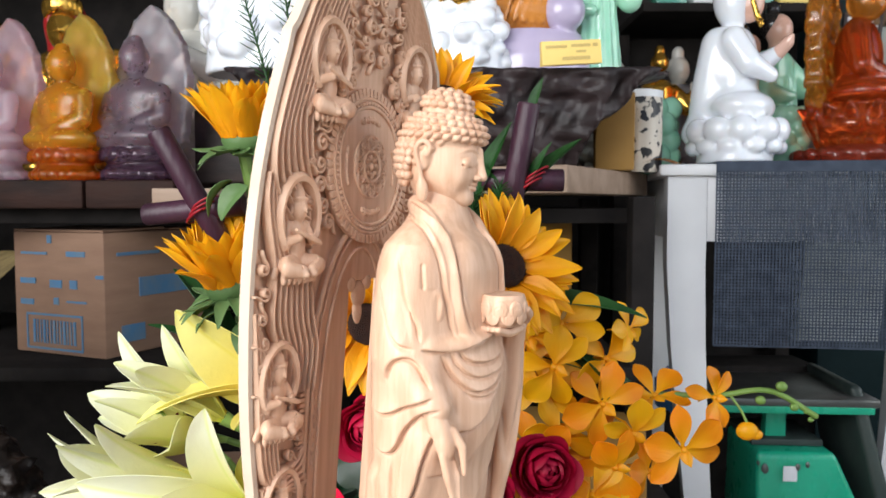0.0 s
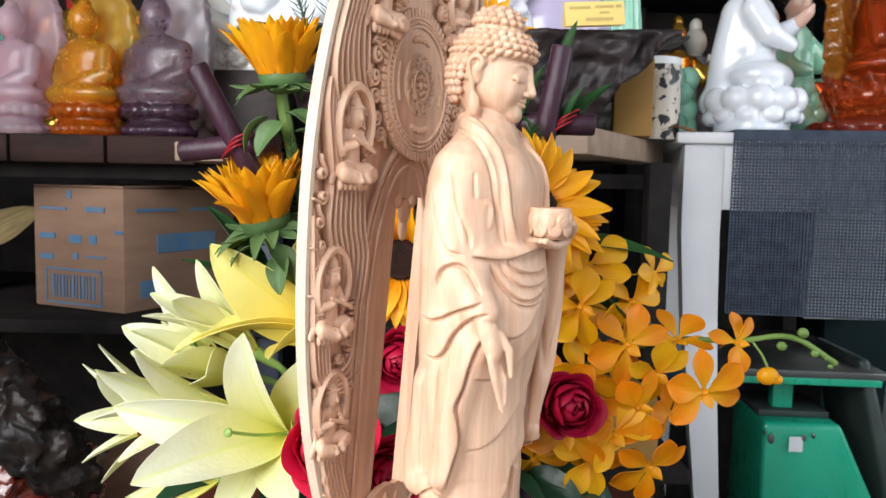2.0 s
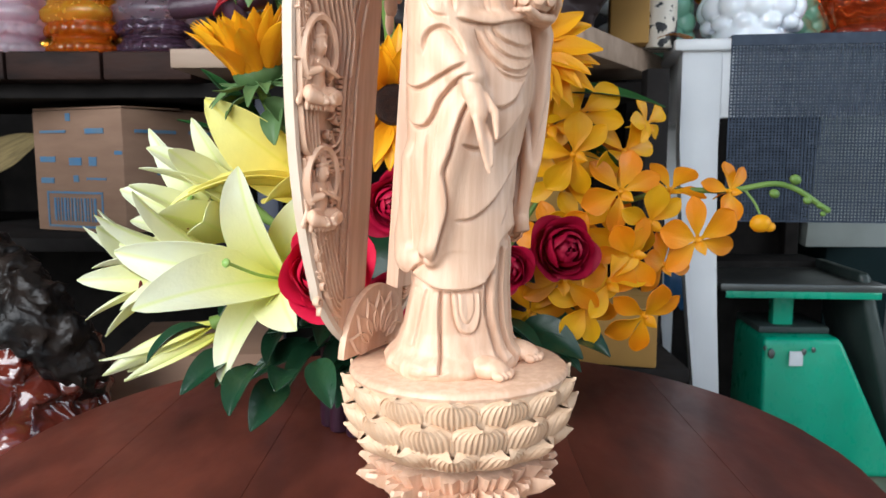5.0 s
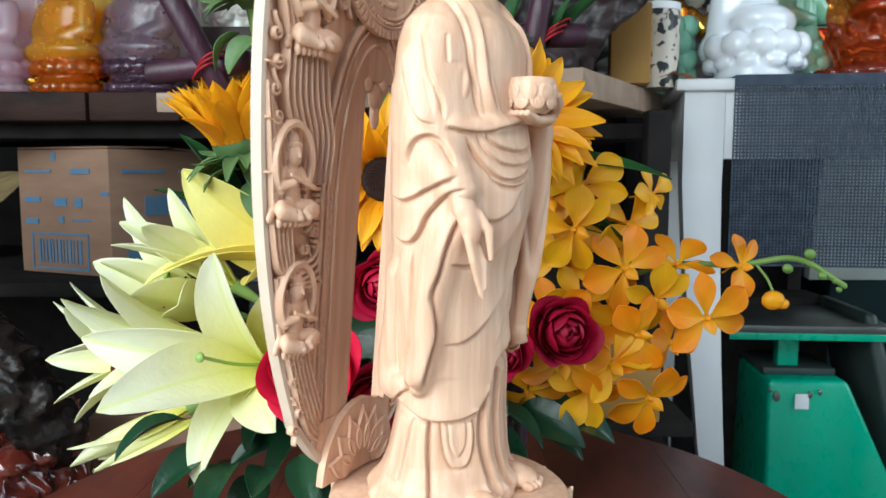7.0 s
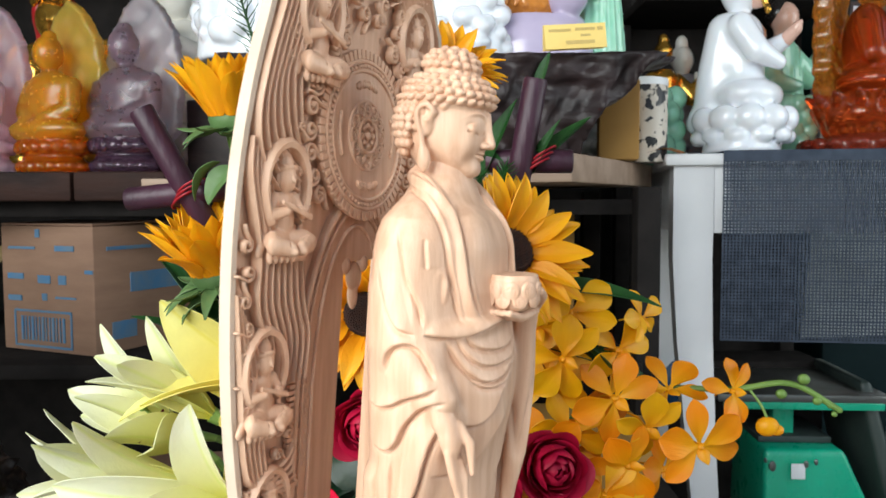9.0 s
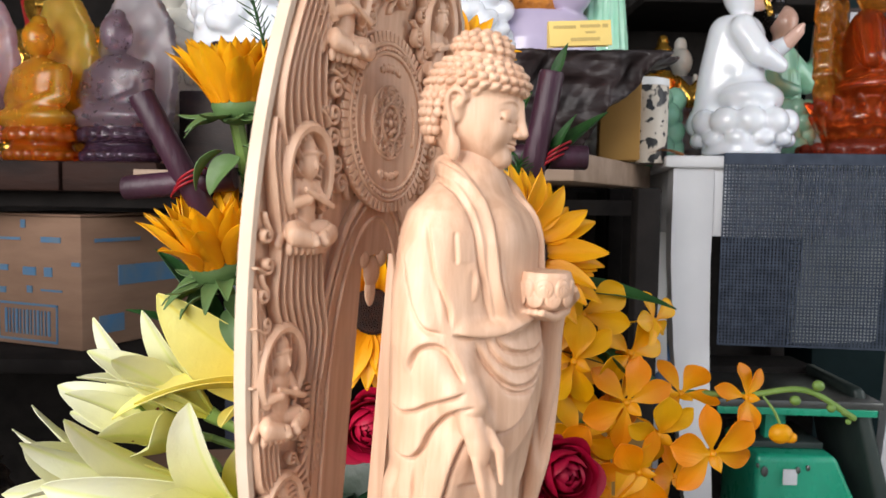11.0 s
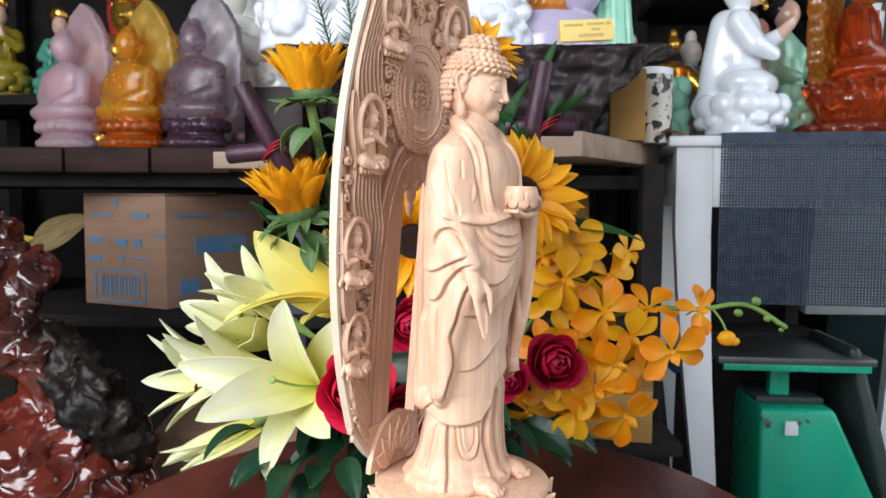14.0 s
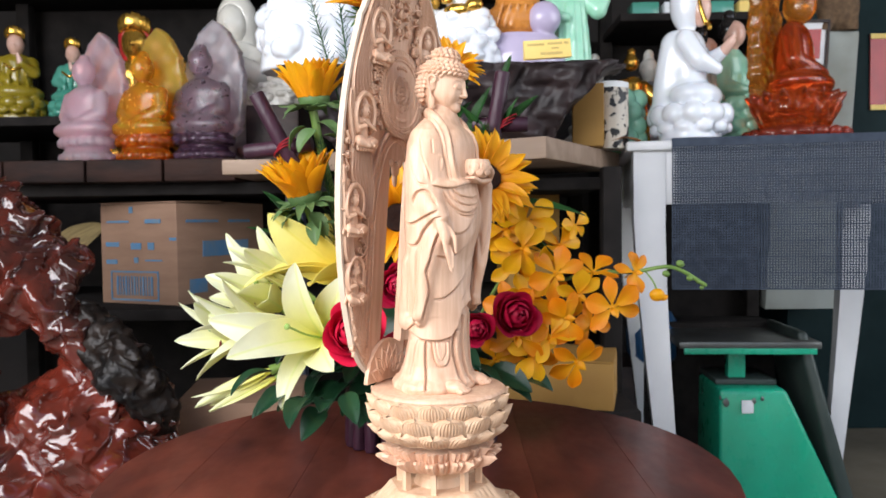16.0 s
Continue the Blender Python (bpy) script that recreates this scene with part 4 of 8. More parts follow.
g = Geo()
for r0, r1, z0, z1 in ((0.136, 0.136, 0.0, 0.012), (0.133, 0.130, 0.012, 0.020)):
    p0, p1 = octagon(r0), octagon(r1)
    v = [(*p, z0) for p in p0] + [(*p, z1) for p in p1]
    g.add(v, [(i, (i + 1) % 8, 8 + (i + 1) % 8, 8 + i) for i in range(8)] + [tuple(range(8))[::-1], tuple(range(8, 16))])
part("base_plate", g, CARVED_PALE, ped, smooth=False)
g = Geo()
n = 160
an = np.arange(n) * 2 * math.pi / n
rows = []
for r, z in ((0.112, 0.0195), (0.108, 0.0270), (0.092, 0.0345), (0.074, 0.0520), (0.068, 0.0585), (0.064, 0.0600)):
    k = np.cos(math.pi / 8) / np.cos((an - radians(22.5)) % (math.pi / 4) - math.pi / 8)
    fl = 1 + 0.016 * np.cos(an * 40) * (0.066 < r < 0.111)
    rows.append(np.stack([r * k * fl * np.cos(an), r * k * fl * np.sin(an), np.full(n, z)], -1))
g.grid(np.array(rows), 0, True)
g.add(rows[-1], [tuple(range(n))])
part("fluted_step", g, CARVED_PALE, ped)
g = Geo()
for i in range(8):
    for j in range(6):
        t = (j + 0.5) / 6
        a, b = np.array(octagon(0.122)[i]), np.array(octagon(0.122)[(i + 1) % 8])
        p = a + (b - a) * t
        g.ball((p[0], p[1], 0.0205), (0.0028, 0.0028, 0.0018), 5, 8)
part("bead_band", g, CARVED_PALE, ped)
g = Geo().box((0, 0, 0.0125), (0.0090, 0.0075, 0.025), 0.0006)
post_mesh = g.mesh("post", CARVED_PALE, False)
for i in range(8):
    a = radians(45 * i + 22.5)
    part("post", post_mesh, None, ped, m=pose(0.052 * math.cos(a), 0.052 * math.sin(a), 0.0590, 0, 0, 45 * i + 22.5))
part("core", Geo().lathe([(0.034, 0.058), (0.030, 0.070), (0.036, 0.084), (0.05, 0.090)], 32), CARVED_PALE, ped)
g = Geo()
jag = np.array([0.06 * math.sin(11 * a) + 0.05 * math.sin(27 * a + 1) + 0.05 * math.sin(53 * a) for a in np.arange(160) * 2 * math.pi / 160])
g.lathe([(0.040, 0.0825), (0.056, 0.084), (0.066, 0.090), (0.074, 0.099), (0.0725, 0.102), (0.062, 0.0995), (0.066, 0.106), (0.068, 0.1105), (0.056, 0.1120), (0.044, 0.1150), (0.036, 0.1180)], 160,
        bumps=lambda a, k: 1 + jag[None, :] * np.array((0.2, 0.5, 1.0, 1.3, 1.2, 0.7, 0.8, 1.0, 0.6, 0.3, 0.1))[k])
part("fringed_disk", g, CARVED, ped)
part("bowl", Geo().lathe([(0.036, 0.1165), (0.056, 0.1225), (0.073, 0.131), (0.0830, 0.142), (0.0850, 0.155), (0.0865, TOP - 0.004), (0.0865, TOP)], 64), CARVED_PALE, ped)
part("platform", Geo().lathe([(0.080, TOP - 0.003), (0.0870, TOP - 0.002), (0.0878, TOP), (0.0870, TOP + 0.002), (0.0845, TOP + 0.004), (0.02, TOP + 0.004)], 96), CARVED, ped, "smooth reddish wooden platform")


def lotus_petal(wd, ht, flutes):
    s, t = np.linspace(0, 1, 19)[:, None], np.linspace(-1, 1, 61)[None, :]
    prof = np.where(s < 0.55, 0.92 + 0.08 * np.sin(math.pi * s / 1.1), np.sqrt(np.clip(1 - (np.clip(s - 0.55, 0, 1) / 0.455) ** 2.1, 0.0, 1)))
    tip = 0.06 * np.exp(-(t / 0.30) ** 2) * np.clip(s - 0.62, 0, 1) / 0.38
    swell = np.clip(1 - np.abs(t) ** 2.4, 0, 1)
    out = 0.0110 * np.sin(math.pi * np.clip(s * 0.60 + 0.10, 0, 1)) * (swell * (1 - s) + s * (0.25 + 0.75 * swell)) + 0.0045 * s ** 2.6 * (0.45 + 0.55 * np.exp(-(t / 0.45) ** 2))
    fan = (np.abs(t) < 0.84) & (s > 0.08) & (s < 0.93)
    out = out + np.where(fan, 0.00075 * np.cos(t * math.pi * flutes) - 0.0007, 0.0006)
    p = np.stack([out + 0 * t, t * wd / 2 * prof, (s + tip) * ht + 0 * t], -1)
    q = p.copy()
    q[..., 0] -= 0.0085 - 0.0068 * s ** 0.7
    g = Geo().grid(p).grid(q[:, ::-1])
    g.grid(np.stack([q[-1], p[-1]], 0)).grid(np.stack([p[:, 0], q[:, 0]], 0)).grid(np.stack([q[:, -1], p[:, -1]], 0))
    return g.mesh("petal", CARVED_PALE, True, 60)


for wd, ht, r, z, n, off, lean in ((0.0440, 0.0235, 0.0785, TOP - 0.0245, 14, 0.0, 6), (0.0440, 0.0235, 0.0795, TOP - 0.0400, 14, 0.5, 9), (0.0420, 0.0230, 0.0690, TOP - 0.0525, 14, 0.0, 32)):
    me = lotus_petal(wd, ht, 11)
    for i in range(n):
        a = 360 * (i + off) / n
        part("petal", me, None, ped, m=pose(0, 0, 0, 0, 0, a) @ pose(r, 0, z, 0, lean, 0))

# ---- the openwork board behind the figure ----
back = empty("mandorla", "boat-shaped carved openwork wooden board with scrolls and seated musicians", "carved board", m=pose(-0.0170, 0.368, FLOWER_TOP, 0, 0, 61) @ pose(0, 0, 0, 1.0) @ Matrix.Diagonal((0.9 * UNIT, UNIT, UNIT, 1)))
OUT_Z = (0.010, 0.018, 0.030, 0.05, 0.08, 0.12, 0.17, 0.22, 0.28, 0.33, 0.38, 0.42, 0.455, 0.485, 0.505, 0.518)
OUT_W = (0.032, 0.046, 0.058, 0.074, 0.090, 0.104, 0.116, 0.123, 0.126, 0.123, 0.113, 0.099, 0.081, 0.056, 0.030, 0.002)


def half(z):
    return float(np.interp(z, OUT_Z, OUT_W))


def at(u, z, d=0.0):
    return (u, 0.067 - 0.07 * z - 0.15 * u * u - d, z)


def lay(uz, d=0.0):
    return [at(u, z, d) for u, z in uz]


def strand(uz, r=0.0015, n=7, d=0.0, segs=6, geo=None, flat=1.0):
    p = lay(curve_pts(uz, segs), d)
    return (geo or Geo()).tube(p, r * (np.sin(np.linspace(0.35, math.pi - 0.35, len(p))) ** 0.4), n, up=(0, 1, 0), flat=flat)


zz = np.concatenate([np.linspace(0.010, 0.05, 12), np.linspace(0.06, 0.42, 40), np.linspace(0.43, 0.518, 44)])
outline = curve_pts(list(zip(OUT_W, OUT_Z)), 8)
wz = np.interp(zz, outline[:, 1], outline[:, 0])
for _ in range(10):
    wz[1:-1] = (wz[:-2] + 2 * wz[1:-1] + wz[2:]) / 4
right = list(zip(wz, zz))
loop = [(-u, z) for u, z in right] + right[::-1]


def ribbon(line, w0, d0, d1):
    """A band along a line of (u, z), w0 wide inwards, between two depths."""
    p = np.array(line)
    t = np.gradient(p, axis=0)
    t /= np.linalg.norm(t, axis=1)[:, None] + 1e-9
    nrm = np.stack([t[:, 1], -t[:, 0]], 1)
    a, b = p, p + nrm * w0
    rows = [lay(a, d1), lay(b, d1), lay(b, d0), lay(a, d0)]
    return Geo().grid(np.array(rows).transpose(1, 0, 2), 0, True)


part("rim", ribbon(loop, 0.0042, -0.0045, 0.0030), END_GRAIN, back, "pale sawn edge of the board", angle=35)


def sheet(u0, u1, z0, z1, d0=-0.003, d1=0.001, nz=24, nu=9):
    z = np.linspace(z0, z1, nz)
    a, b = np.array([u0(v) for v in z]), np.array([u1(v) for v in z])
    t = np.linspace(0, 1, nu)
    g = Geo()
    grids = []
    for d in (d1, d0):
        grids.append(np.array([[at(a[i] + (b[i] - a[i]) * s, z[i], d) for s in t] for i in range(nz)]))
    g.grid(grids[0]).grid(grids[1][:, ::-1])
    for q0, q1 in ((grids[0][0], grids[1][0]), (grids[1][-1], grids[0][-1]), (grids[1][:, 0], grids[0][:, 0]), (grids[0][:, -1], grids[1][:, -1])):
        g.grid(np.stack([q0, q1], 0))
    return g


def arch(z):
    return 0.0575 * math.sqrt(max(0.0, 1 - max(0.0, (z - 0.20) / 0.115) ** 2)) + 0.0005


for u0, s in ((-0.011, -1), (0.032, 1)):
    g = sheet(lambda z: u0, lambda z: s * min(arch(z), half(z) - 0.004), 0.045, 0.275, -0.005 if s > 0 else -0.003, 0.006 if s > 0 else 0.001)
    part("side_panel", g, CARVED, back, angle=35)
part("lower_panel", sheet(lambda z: -min(0.048, half(z) - 0.003), lambda z: min(0.048, half(z) - 0.003), 0.004, 0.046, -0.003, 0.002), CARVED, back, angle=35)
part("upper_panel", sheet(lambda z: -arch(z), lambda z: arch(z), 0.272, 0.314, -0.0026, 0.0014), CARVED, back, angle=35)
part("lotus_tab", sheet(lambda z: -0.046 * math.sqrt(max(0.02, 1 - ((z - 0.001) / 0.052) ** 2)), lambda z: 0.046 * math.sqrt(max(0.02, 1 - ((z - 0.001) / 0.052) ** 2)), 0.001, 0.0525, 0.002, 0.0075, 20, 13), CARVED, back, angle=35)
for a in np.linspace(-72, 72, 7):
    r = radians(a)
    p = np.array([[at(0.0088 * t * math.sin(math.pi * (0.08 + 0.92 * s) ** 0.8) * math.cos(r) + math.sin(r) * (0.014 + 0.029 * s), 0.002 + (0.013 + 0.033 * s) * math.cos(r) - 0.0088 * t * math.sin(math.pi * (0.08 + 0.92 * s) ** 0.8) * math.sin(r),
                      0.0066 + 0.0020 * (t * t if abs(t) > 0.5 else 0.30)) for t in np.linspace(-1, 1, 9)] for s in np.linspace(0, 1, 11)])
    part("petal", sheet_mesh("petal", p, CARVED, 0.002), None, back)
part("pendant", Geo().ball(at(0.003, 0.262), (0.009, 0.003, 0.010)).ball(at(0.003, 0.250), (0.005, 0.003, 0.010)).ball(at(-0.008, 0.270), (0.006, 0.003, 0.006)).ball(at(0.013, 0.270), (0.006, 0.003, 0.006)), CARVED, back)
zs = np.linspace(0.046, 0.20, 12)
for off, r, d in ((0.0, 0.0022, 0.002), (-0.0065, 0.0012, 0.0022), (-0.017, 0.0013, 0.002)):
    line = [(-(arch(z) + off), z) for z in zs] + [((0.0575 + off) * math.cos(t), 0.20 + (0.112 + off) * math.sin(t)) for t in np.linspace(math.pi, 0, 21)][1:-1] + [(arch(z) + off, z) for z in zs[::-1]]
    part("arch_moulding", Geo().tube(lay(line, d), r, 8, up=(0, 1, 0)), CARVED, back)
g = Geo()
line = curve_pts([(-(0.0575 - 0.0035), z) for z in np.linspace(0.05, 0.2, 4)] + [(0.054 * math.cos(t), 0.20 + 0.1085 * math.sin(t)) for t in np.linspace(math.pi - 0.3, 0.3, 9)] + [((0.0575 - 0.0035), z) for z in np.linspace(0.2, 0.05, 4)], 9)
for u, z in line:
    g.ball(at(u, z, 0.0018), 0.0012, 4, 6)
part("bead_band", g, CARVED, back)
g = Geo()
for s in (-1, 1):
    for z in np.linspace(0.065, 0.115, 9).tolist() + np.linspace(0.15, 0.215, 11).tolist():
        u = s * (arch(z) - 0.012) + 0.0008 * math.sin(z * 900)
        g.ball(at(u, z, 0.0014), (0.0014, 0.001, 0.0024), 4, 6)
    for z in np.linspace(0.05, 0.205, 44):
        g.box(at(s * (arch(z) + 0.0045), z, 0.001), (0.0055, 0.003, 0.0022))
tagged(part("carved_script", g, CARVED, back, "small carved letters in relief, unreadable"), kind="stuff")

# thin carved ground between the lines, with gaps left open
for s in (-1, 1):
    for z0, z1, i0, i1 in ((0.05, 0.170, lambda z: 0.0575, lambda z: half(z) - 0.004), (0.170, 0.250, lambda z: arch(z) - 0.001, lambda z: half(z) - 0.004),
                           (0.250, 0.4095, lambda z: max(arch(z) - 0.001, 0.042 * math.sqrt(max(0.0, 1 - ((z - 0.352) / 0.044) ** 2))), lambda z: half(z) - 0.004), (0.4095, 0.500, lambda z: 0.0, lambda z: max(half(z) - 0.006, 0.003))):
        part("carved_ground", sheet(lambda z: s * i0(z), lambda z: s * i1(z), z0, z1, -0.0045, -0.0020, 18, 7), CARVED, back, angle=35)

# halo behind the head
HZ = 0.352
halo_c = at(0, HZ, 0.004)


def halo_ring(r, thick, y):
    a = np.linspace(0, 2 * math.pi, 73)
    return Geo().tube([(r * math.cos(t), halo_c[1] - y, HZ + r * math.sin(t)) for t in a], thick, 7, up=(0, 1, 0))


UP = Matrix.Translation(halo_c) @ pose(0, 0, 0, 90, 0, 0)
part("halo_disk", Geo().lathe([(0.001, -0.004), (0.052, -0.004), (0.0525, 0.0), (0.048, 0.0015), (0.001, 0.0015)], 72, m=UP), CARVED, back, angle=30)
tooth = Geo().box((0, 0, 0), (0.0060, 0.003, 0.0038), 0.0006).mesh("tooth", CARVED, False)
for i in range(64):
    a = 2 * math.pi * i / 64
    part("tooth", tooth, None, back, m=Matrix.Translation(halo_c) @ Matrix.Rotation(-a, 4, "Y") @ Matrix.Translation((0.0505, -0.001, 0)))
for r, th, y in ((0.0462, 0.0012, 0.0020), (0.0405, 0.0014, 0.0020), (0.0215, 0.0010, 0.0020), (0.0105, 0.0014, 0.0024)):
    part("halo_ring", halo_ring(r, th, y), CARVED, back)
g = Geo()
for i in range(72):
    a = 2 * math.pi * i / 72
    g.ball((0.0433 * math.cos(a), halo_c[1] - 0.0020, HZ + 0.0433 * math.sin(a)), 0.0015, 5, 7)
for c in range(4):
    for i in range(9):
        a = math.pi / 2 * c + (i - 4) * 0.09
        g.ball((0.0320 * math.cos(a), halo_c[1] - 0.0020, HZ + 0.0320 * math.sin(a)), (0.0015, 0.0014, 0.0022 + 0.0008 * (i % 2)), 5, 7)
part("bead_ring", g, CARVED, back)
g = Geo()
for i in range(12):
    a = 2 * math.pi * i / 12
    ca, sa = math.cos(a), math.sin(a)
    for r0, k, th in ((0.0162, 0.0042, 0.0011), (0.0165, 0.0018, 0.0009)):
        g.tube([((r0 + k * math.cos(t)) * ca - k * math.sin(t) * sa, halo_c[1] - 0.0022, HZ + (r0 + k * math.cos(t)) * sa + k * math.sin(t) * ca) for t in np.linspace(0, 2 * math.pi, 13)], th, 6, up=(0, 1, 0))
for i in range(8):
    a = 2 * math.pi * i / 8
    g.ball((0.0064 * math.cos(a), halo_c[1] - 0.0020, HZ + 0.0064 * math.sin(a)), (0.0022, 0.0020, 0.0022), 6, 8)
g.ball((0, halo_c[1] - 0.0020, HZ), (0.0030, 0.0024, 0.0030), 6, 8)
part("halo_flower", g, CARVED, back)

# flame lines
for s in (-1, 1):
    for i in range(12):
        o = 0.0085 + 0.0046 * i
        line = []
        z_end = 0.322 + 0.0056 * i
        ztop = 0.500 - 0.006 * i
        for z in np.linspace(ztop, z_end + 0.035, 7):
            line.append((max(half(z) - o, 0.012), z))
        u_end = line[-1][0]
        tail = 0.060 + 0.002 * (11 - i) * 0.4
        if u_end > tail + 0.006:
            line += [(u_end - 0.10 * (u_end - tail), z_end + 0.014), ((u_end + tail) / 2, z_end - 0.004), (tail, z_end - 0.011)]
        part("flame_line", strand([(s * u, z) for u, z in line], 0.0019, d=0.0022, flat=2.2), CARVED, back)
    for i in range(8):
        o = 0.0075 + 0.0043 * i
        top = 0.345 - 0.0050 * i
        line = [(half(top) - o, top), (half(0.34) - o - 0.0005 * i, min(0.34, top - 0.02)), (0.111 - o - 0.001 * i, 0.285), (0.099 - 0.0062 * i + 0.004, 0.255), (0.0935 - 0.0060 * i, 0.232), (0.093 - 0.0058 * i, 0.205)]
        part("flame_line", strand([(s * u, z) for u, z in line], 0.0019, d=0.0022, flat=2.2), CARVED, back)
    for i in range(5):
        o = 0.0075 + 0.0042 * i
        line = [(half(0.262) - o * 0.6, 0.262 - 0.004 * i), (half(0.22) - o, 0.22), (half(0.17) - o, 0.17), (half(0.15) - o - 0.006, 0.152 - 0.002 * i), (0.070 - 0.003 * i, 0.158 - 0.004 * i), (0.060, 0.166 - 0.005 * i)]
        part("flame_line", strand([(s * u, z) for u, z in line], 0.0019, d=0.0022, flat=2.2), CARVED, back)
    for i in range(6):
        o = 0.0075 + 0.0042 * i
        line = [(half(z) - o, z) for z in (0.15 - 0.004 * i, 0.12, 0.09, 0.06, 0.042 + 0.003 * i)] + [(0.048, 0.034 + 0.004 * i)]
        part("flame_line", strand([(s * u, z) for u, z in line], 0.0019, d=0.0022, flat=2.2), CARVED, back)


def spiral_mesh(r, turns, th, tail):
    t = np.linspace(0, turns * 2 * math.pi, int(16 * turns))
    rr = r * (0.16 + 0.84 * t / t[-1])
    p = [(a * math.cos(b), 0.0, a * math.sin(b)) for a, b in zip(rr, t)]
    e = np.array(p[-1])
    tg = np.array((-math.sin(t[-1]), 0, math.cos(t[-1])))
    for k in (0.4, 0.8, 1.2):
        p.append(tuple(e + tg * tail * k + np.array((math.cos(t[-1]), 0, math.sin(t[-1]))) * tail * 0.35 * k * k))
    rad = np.linspace(1.25, 0.8, len(p)) * th
    g = Geo().tube(p, rad, 6, up=(0, 1, 0), flat=2.2)
    g.ball((0, 0, 0), th * 1.2, 5, 8)
    return g.mesh("scroll", CARVED)


SCROLLS = [spiral_mesh(0.0066, 1.4, 0.00140, 0.007), spiral_mesh(0.0056, 1.25, 0.00130, 0.008)]


def scroll(u, z, turn, sc=1.0, kind=0, flip=1, d=0.0032):
    yaw = math.degrees(math.atan(2 * 0.15 * u)) * -1
    part("scroll", SCROLLS[kind], None, back, m=Matrix.Translation(at(u, z, d)) @ pose(0, 0, 0, 0, 0, yaw) @ pose(0, 0, 0, 0, turn, 0) @ Matrix.Diagonal((flip * sc, 1, sc, 1)))


for s in (-1, 1):
    for i, a in enumerate(np.linspace(-38, 62, 9)):
        scroll(s * 0.0615 * math.cos(radians(a)), HZ + 0.0615 * math.sin(radians(a)), 180 * (i % 2) + a * s, 0.92, 0, s)
    for i, a in enumerate(np.linspace(-30, 30, 4)):
        scroll(s * 0.0715 * math.cos(radians(a)), HZ - 0.012 + 0.074 * math.sin(radians(a)), 90 + 180 * (i % 2), 0.55, 1, -s)
    for i in range(7):
        z = 0.288 - 0.015 * i
        scroll(s * (half(z) - 0.0105 - 0.003 * (i % 2)), z, 40 + 180 * (i % 2), 0.82, 1, s if i % 2 else -s)
    for i in range(9):
        z = 0.425 + 0.0098 * i
        scroll(s * (0.0085 + 0.0075 * (i % 2)) * (1 - 0.05 * i), z, 90 + 130 * i, 0.86, i % 2, s)
    for i in range(5):
        scroll(s * (0.030 + 0.003 * (i % 3)), 0.408 + 0.012 * i, 60 * i, 0.8, i % 2, -s)
    for i in range(6):
        z = 0.445 - 0.011 * i
        scroll(s * (half(z) - 0.024 - 0.002 * (i % 2)), z, 30 + 170 * i, 0.62, 1, s if i % 2 else -s)
    for i in range(12):
        z = 0.176 - 0.0115 * i
        scroll(s * (0.068 + 0.010 * (i % 3) * (0.4 + z * 3)), z, 77 * i, 0.72, i % 2, s if i % 2 else -s)
    for i in range(6):
        z = 0.128 - 0.015 * i
        scroll(s * (half(z) - 0.010), z, 50 + 140 * i, 0.75, 1, s)

# seated musicians in their niches
f = Field((-0.020, -0.014, -0.004), (0.020, 0.010, 0.038), 0.0005)
f.ell((0, 0.001, 0.0125), (0.0062, 0.0048, 0.0085), 0.002)
f.ell((0, 0.001, 0.0185), (0.0082, 0.0044, 0.0032), 0.002)
f.chain([(0, 0, 0.019), (0, -0.001, 0.023)], 0.0026, 0.001)
f.ell((0, -0.0020, 0.0262), (0.0045, 0.0046, 0.0054), 0.0008)
f.chain([(0, -0.0064, 0.0272), (0, -0.0072, 0.0250)], (0.0005, 0.0008), 0.0005)
for s in (-1, 1):
    f.ell((s * 0.0019, -0.0066, 0.0268), (0.0013, 0.0009, 0.0005), 0.0004, None, True)
    f.ell((s * 0.0047, -0.0010, 0.0255), (0.0009, 0.0013, 0.0022), 0.0004)
f.ell((0, -0.0068, 0.0232), (0.0013, 0.0008, 0.0004), 0.0003, None, True)
# hair band and tall knot
f.chain([(-0.0046, -0.001, 0.0290), (-0.003, -0.0050, 0.0297), (0, -0.0062, 0.0300), (0.003, -0.0050, 0.0297), (0.0046, -0.001, 0.0290)], 0.0008, 0.0005)
f.ell((0, -0.0008, 0.0315), (0.0040, 0.0040, 0.0036), 0.0008)
f.ell((0, -0.0008, 0.0348), (0.0020, 0.0020, 0.0022), 0.0006)
for s in (-1, 1):
    # crossed legs with cloth folds, arms bent to the instrument, falling scarf
    f.chain([(s * 0.002, 0, 0.0045), (s * 0.0100, -0.003, 0.0045), (s * 0.0118, -0.0055, 0.0035), (s * 0.003, -0.0085, 0.0020)], (0.0040, 0.0038, 0.0034, 0.0026), 0.0010)
    for k in range(3):
        f.chain([(s * (0.004 + 0.0028 * k), -0.0068 + 0.0006 * k, 0.0072), (s * (0.0055 + 0.0028 * k), -0.0100 + 0.0014 * k, 0.0030)], 0.00045, 0.0004, True)
    f.chain([(s * 0.0064, 0, 0.0192), (s * 0.0098, -0.002, 0.0135), (s * 0.0045, -0.0072, 0.0150)], (0.0025, 0.0022, 0.0017), 0.0008)
    f.chain(curve_pts([(s * 0.0068, 0.001, 0.0200), (s * 0.0120, 0.002, 0.0130), (s * 0.0115, 0.001, 0.0070), (s * 0.0150, 0.001, 0.0010)], 4), np.linspace(0.0013, 0.0019, 13), 0.0006)
    f.ell((s * 0.0030, -0.0090, 0.0010), (0.0022, 0.0034, 0.0016), 0.0005)
f.chain([(-0.009, -0.0085, 0.0128), (0.009, -0.0095, 0.0180)], (0.0012, 0.0009), 0.0004)
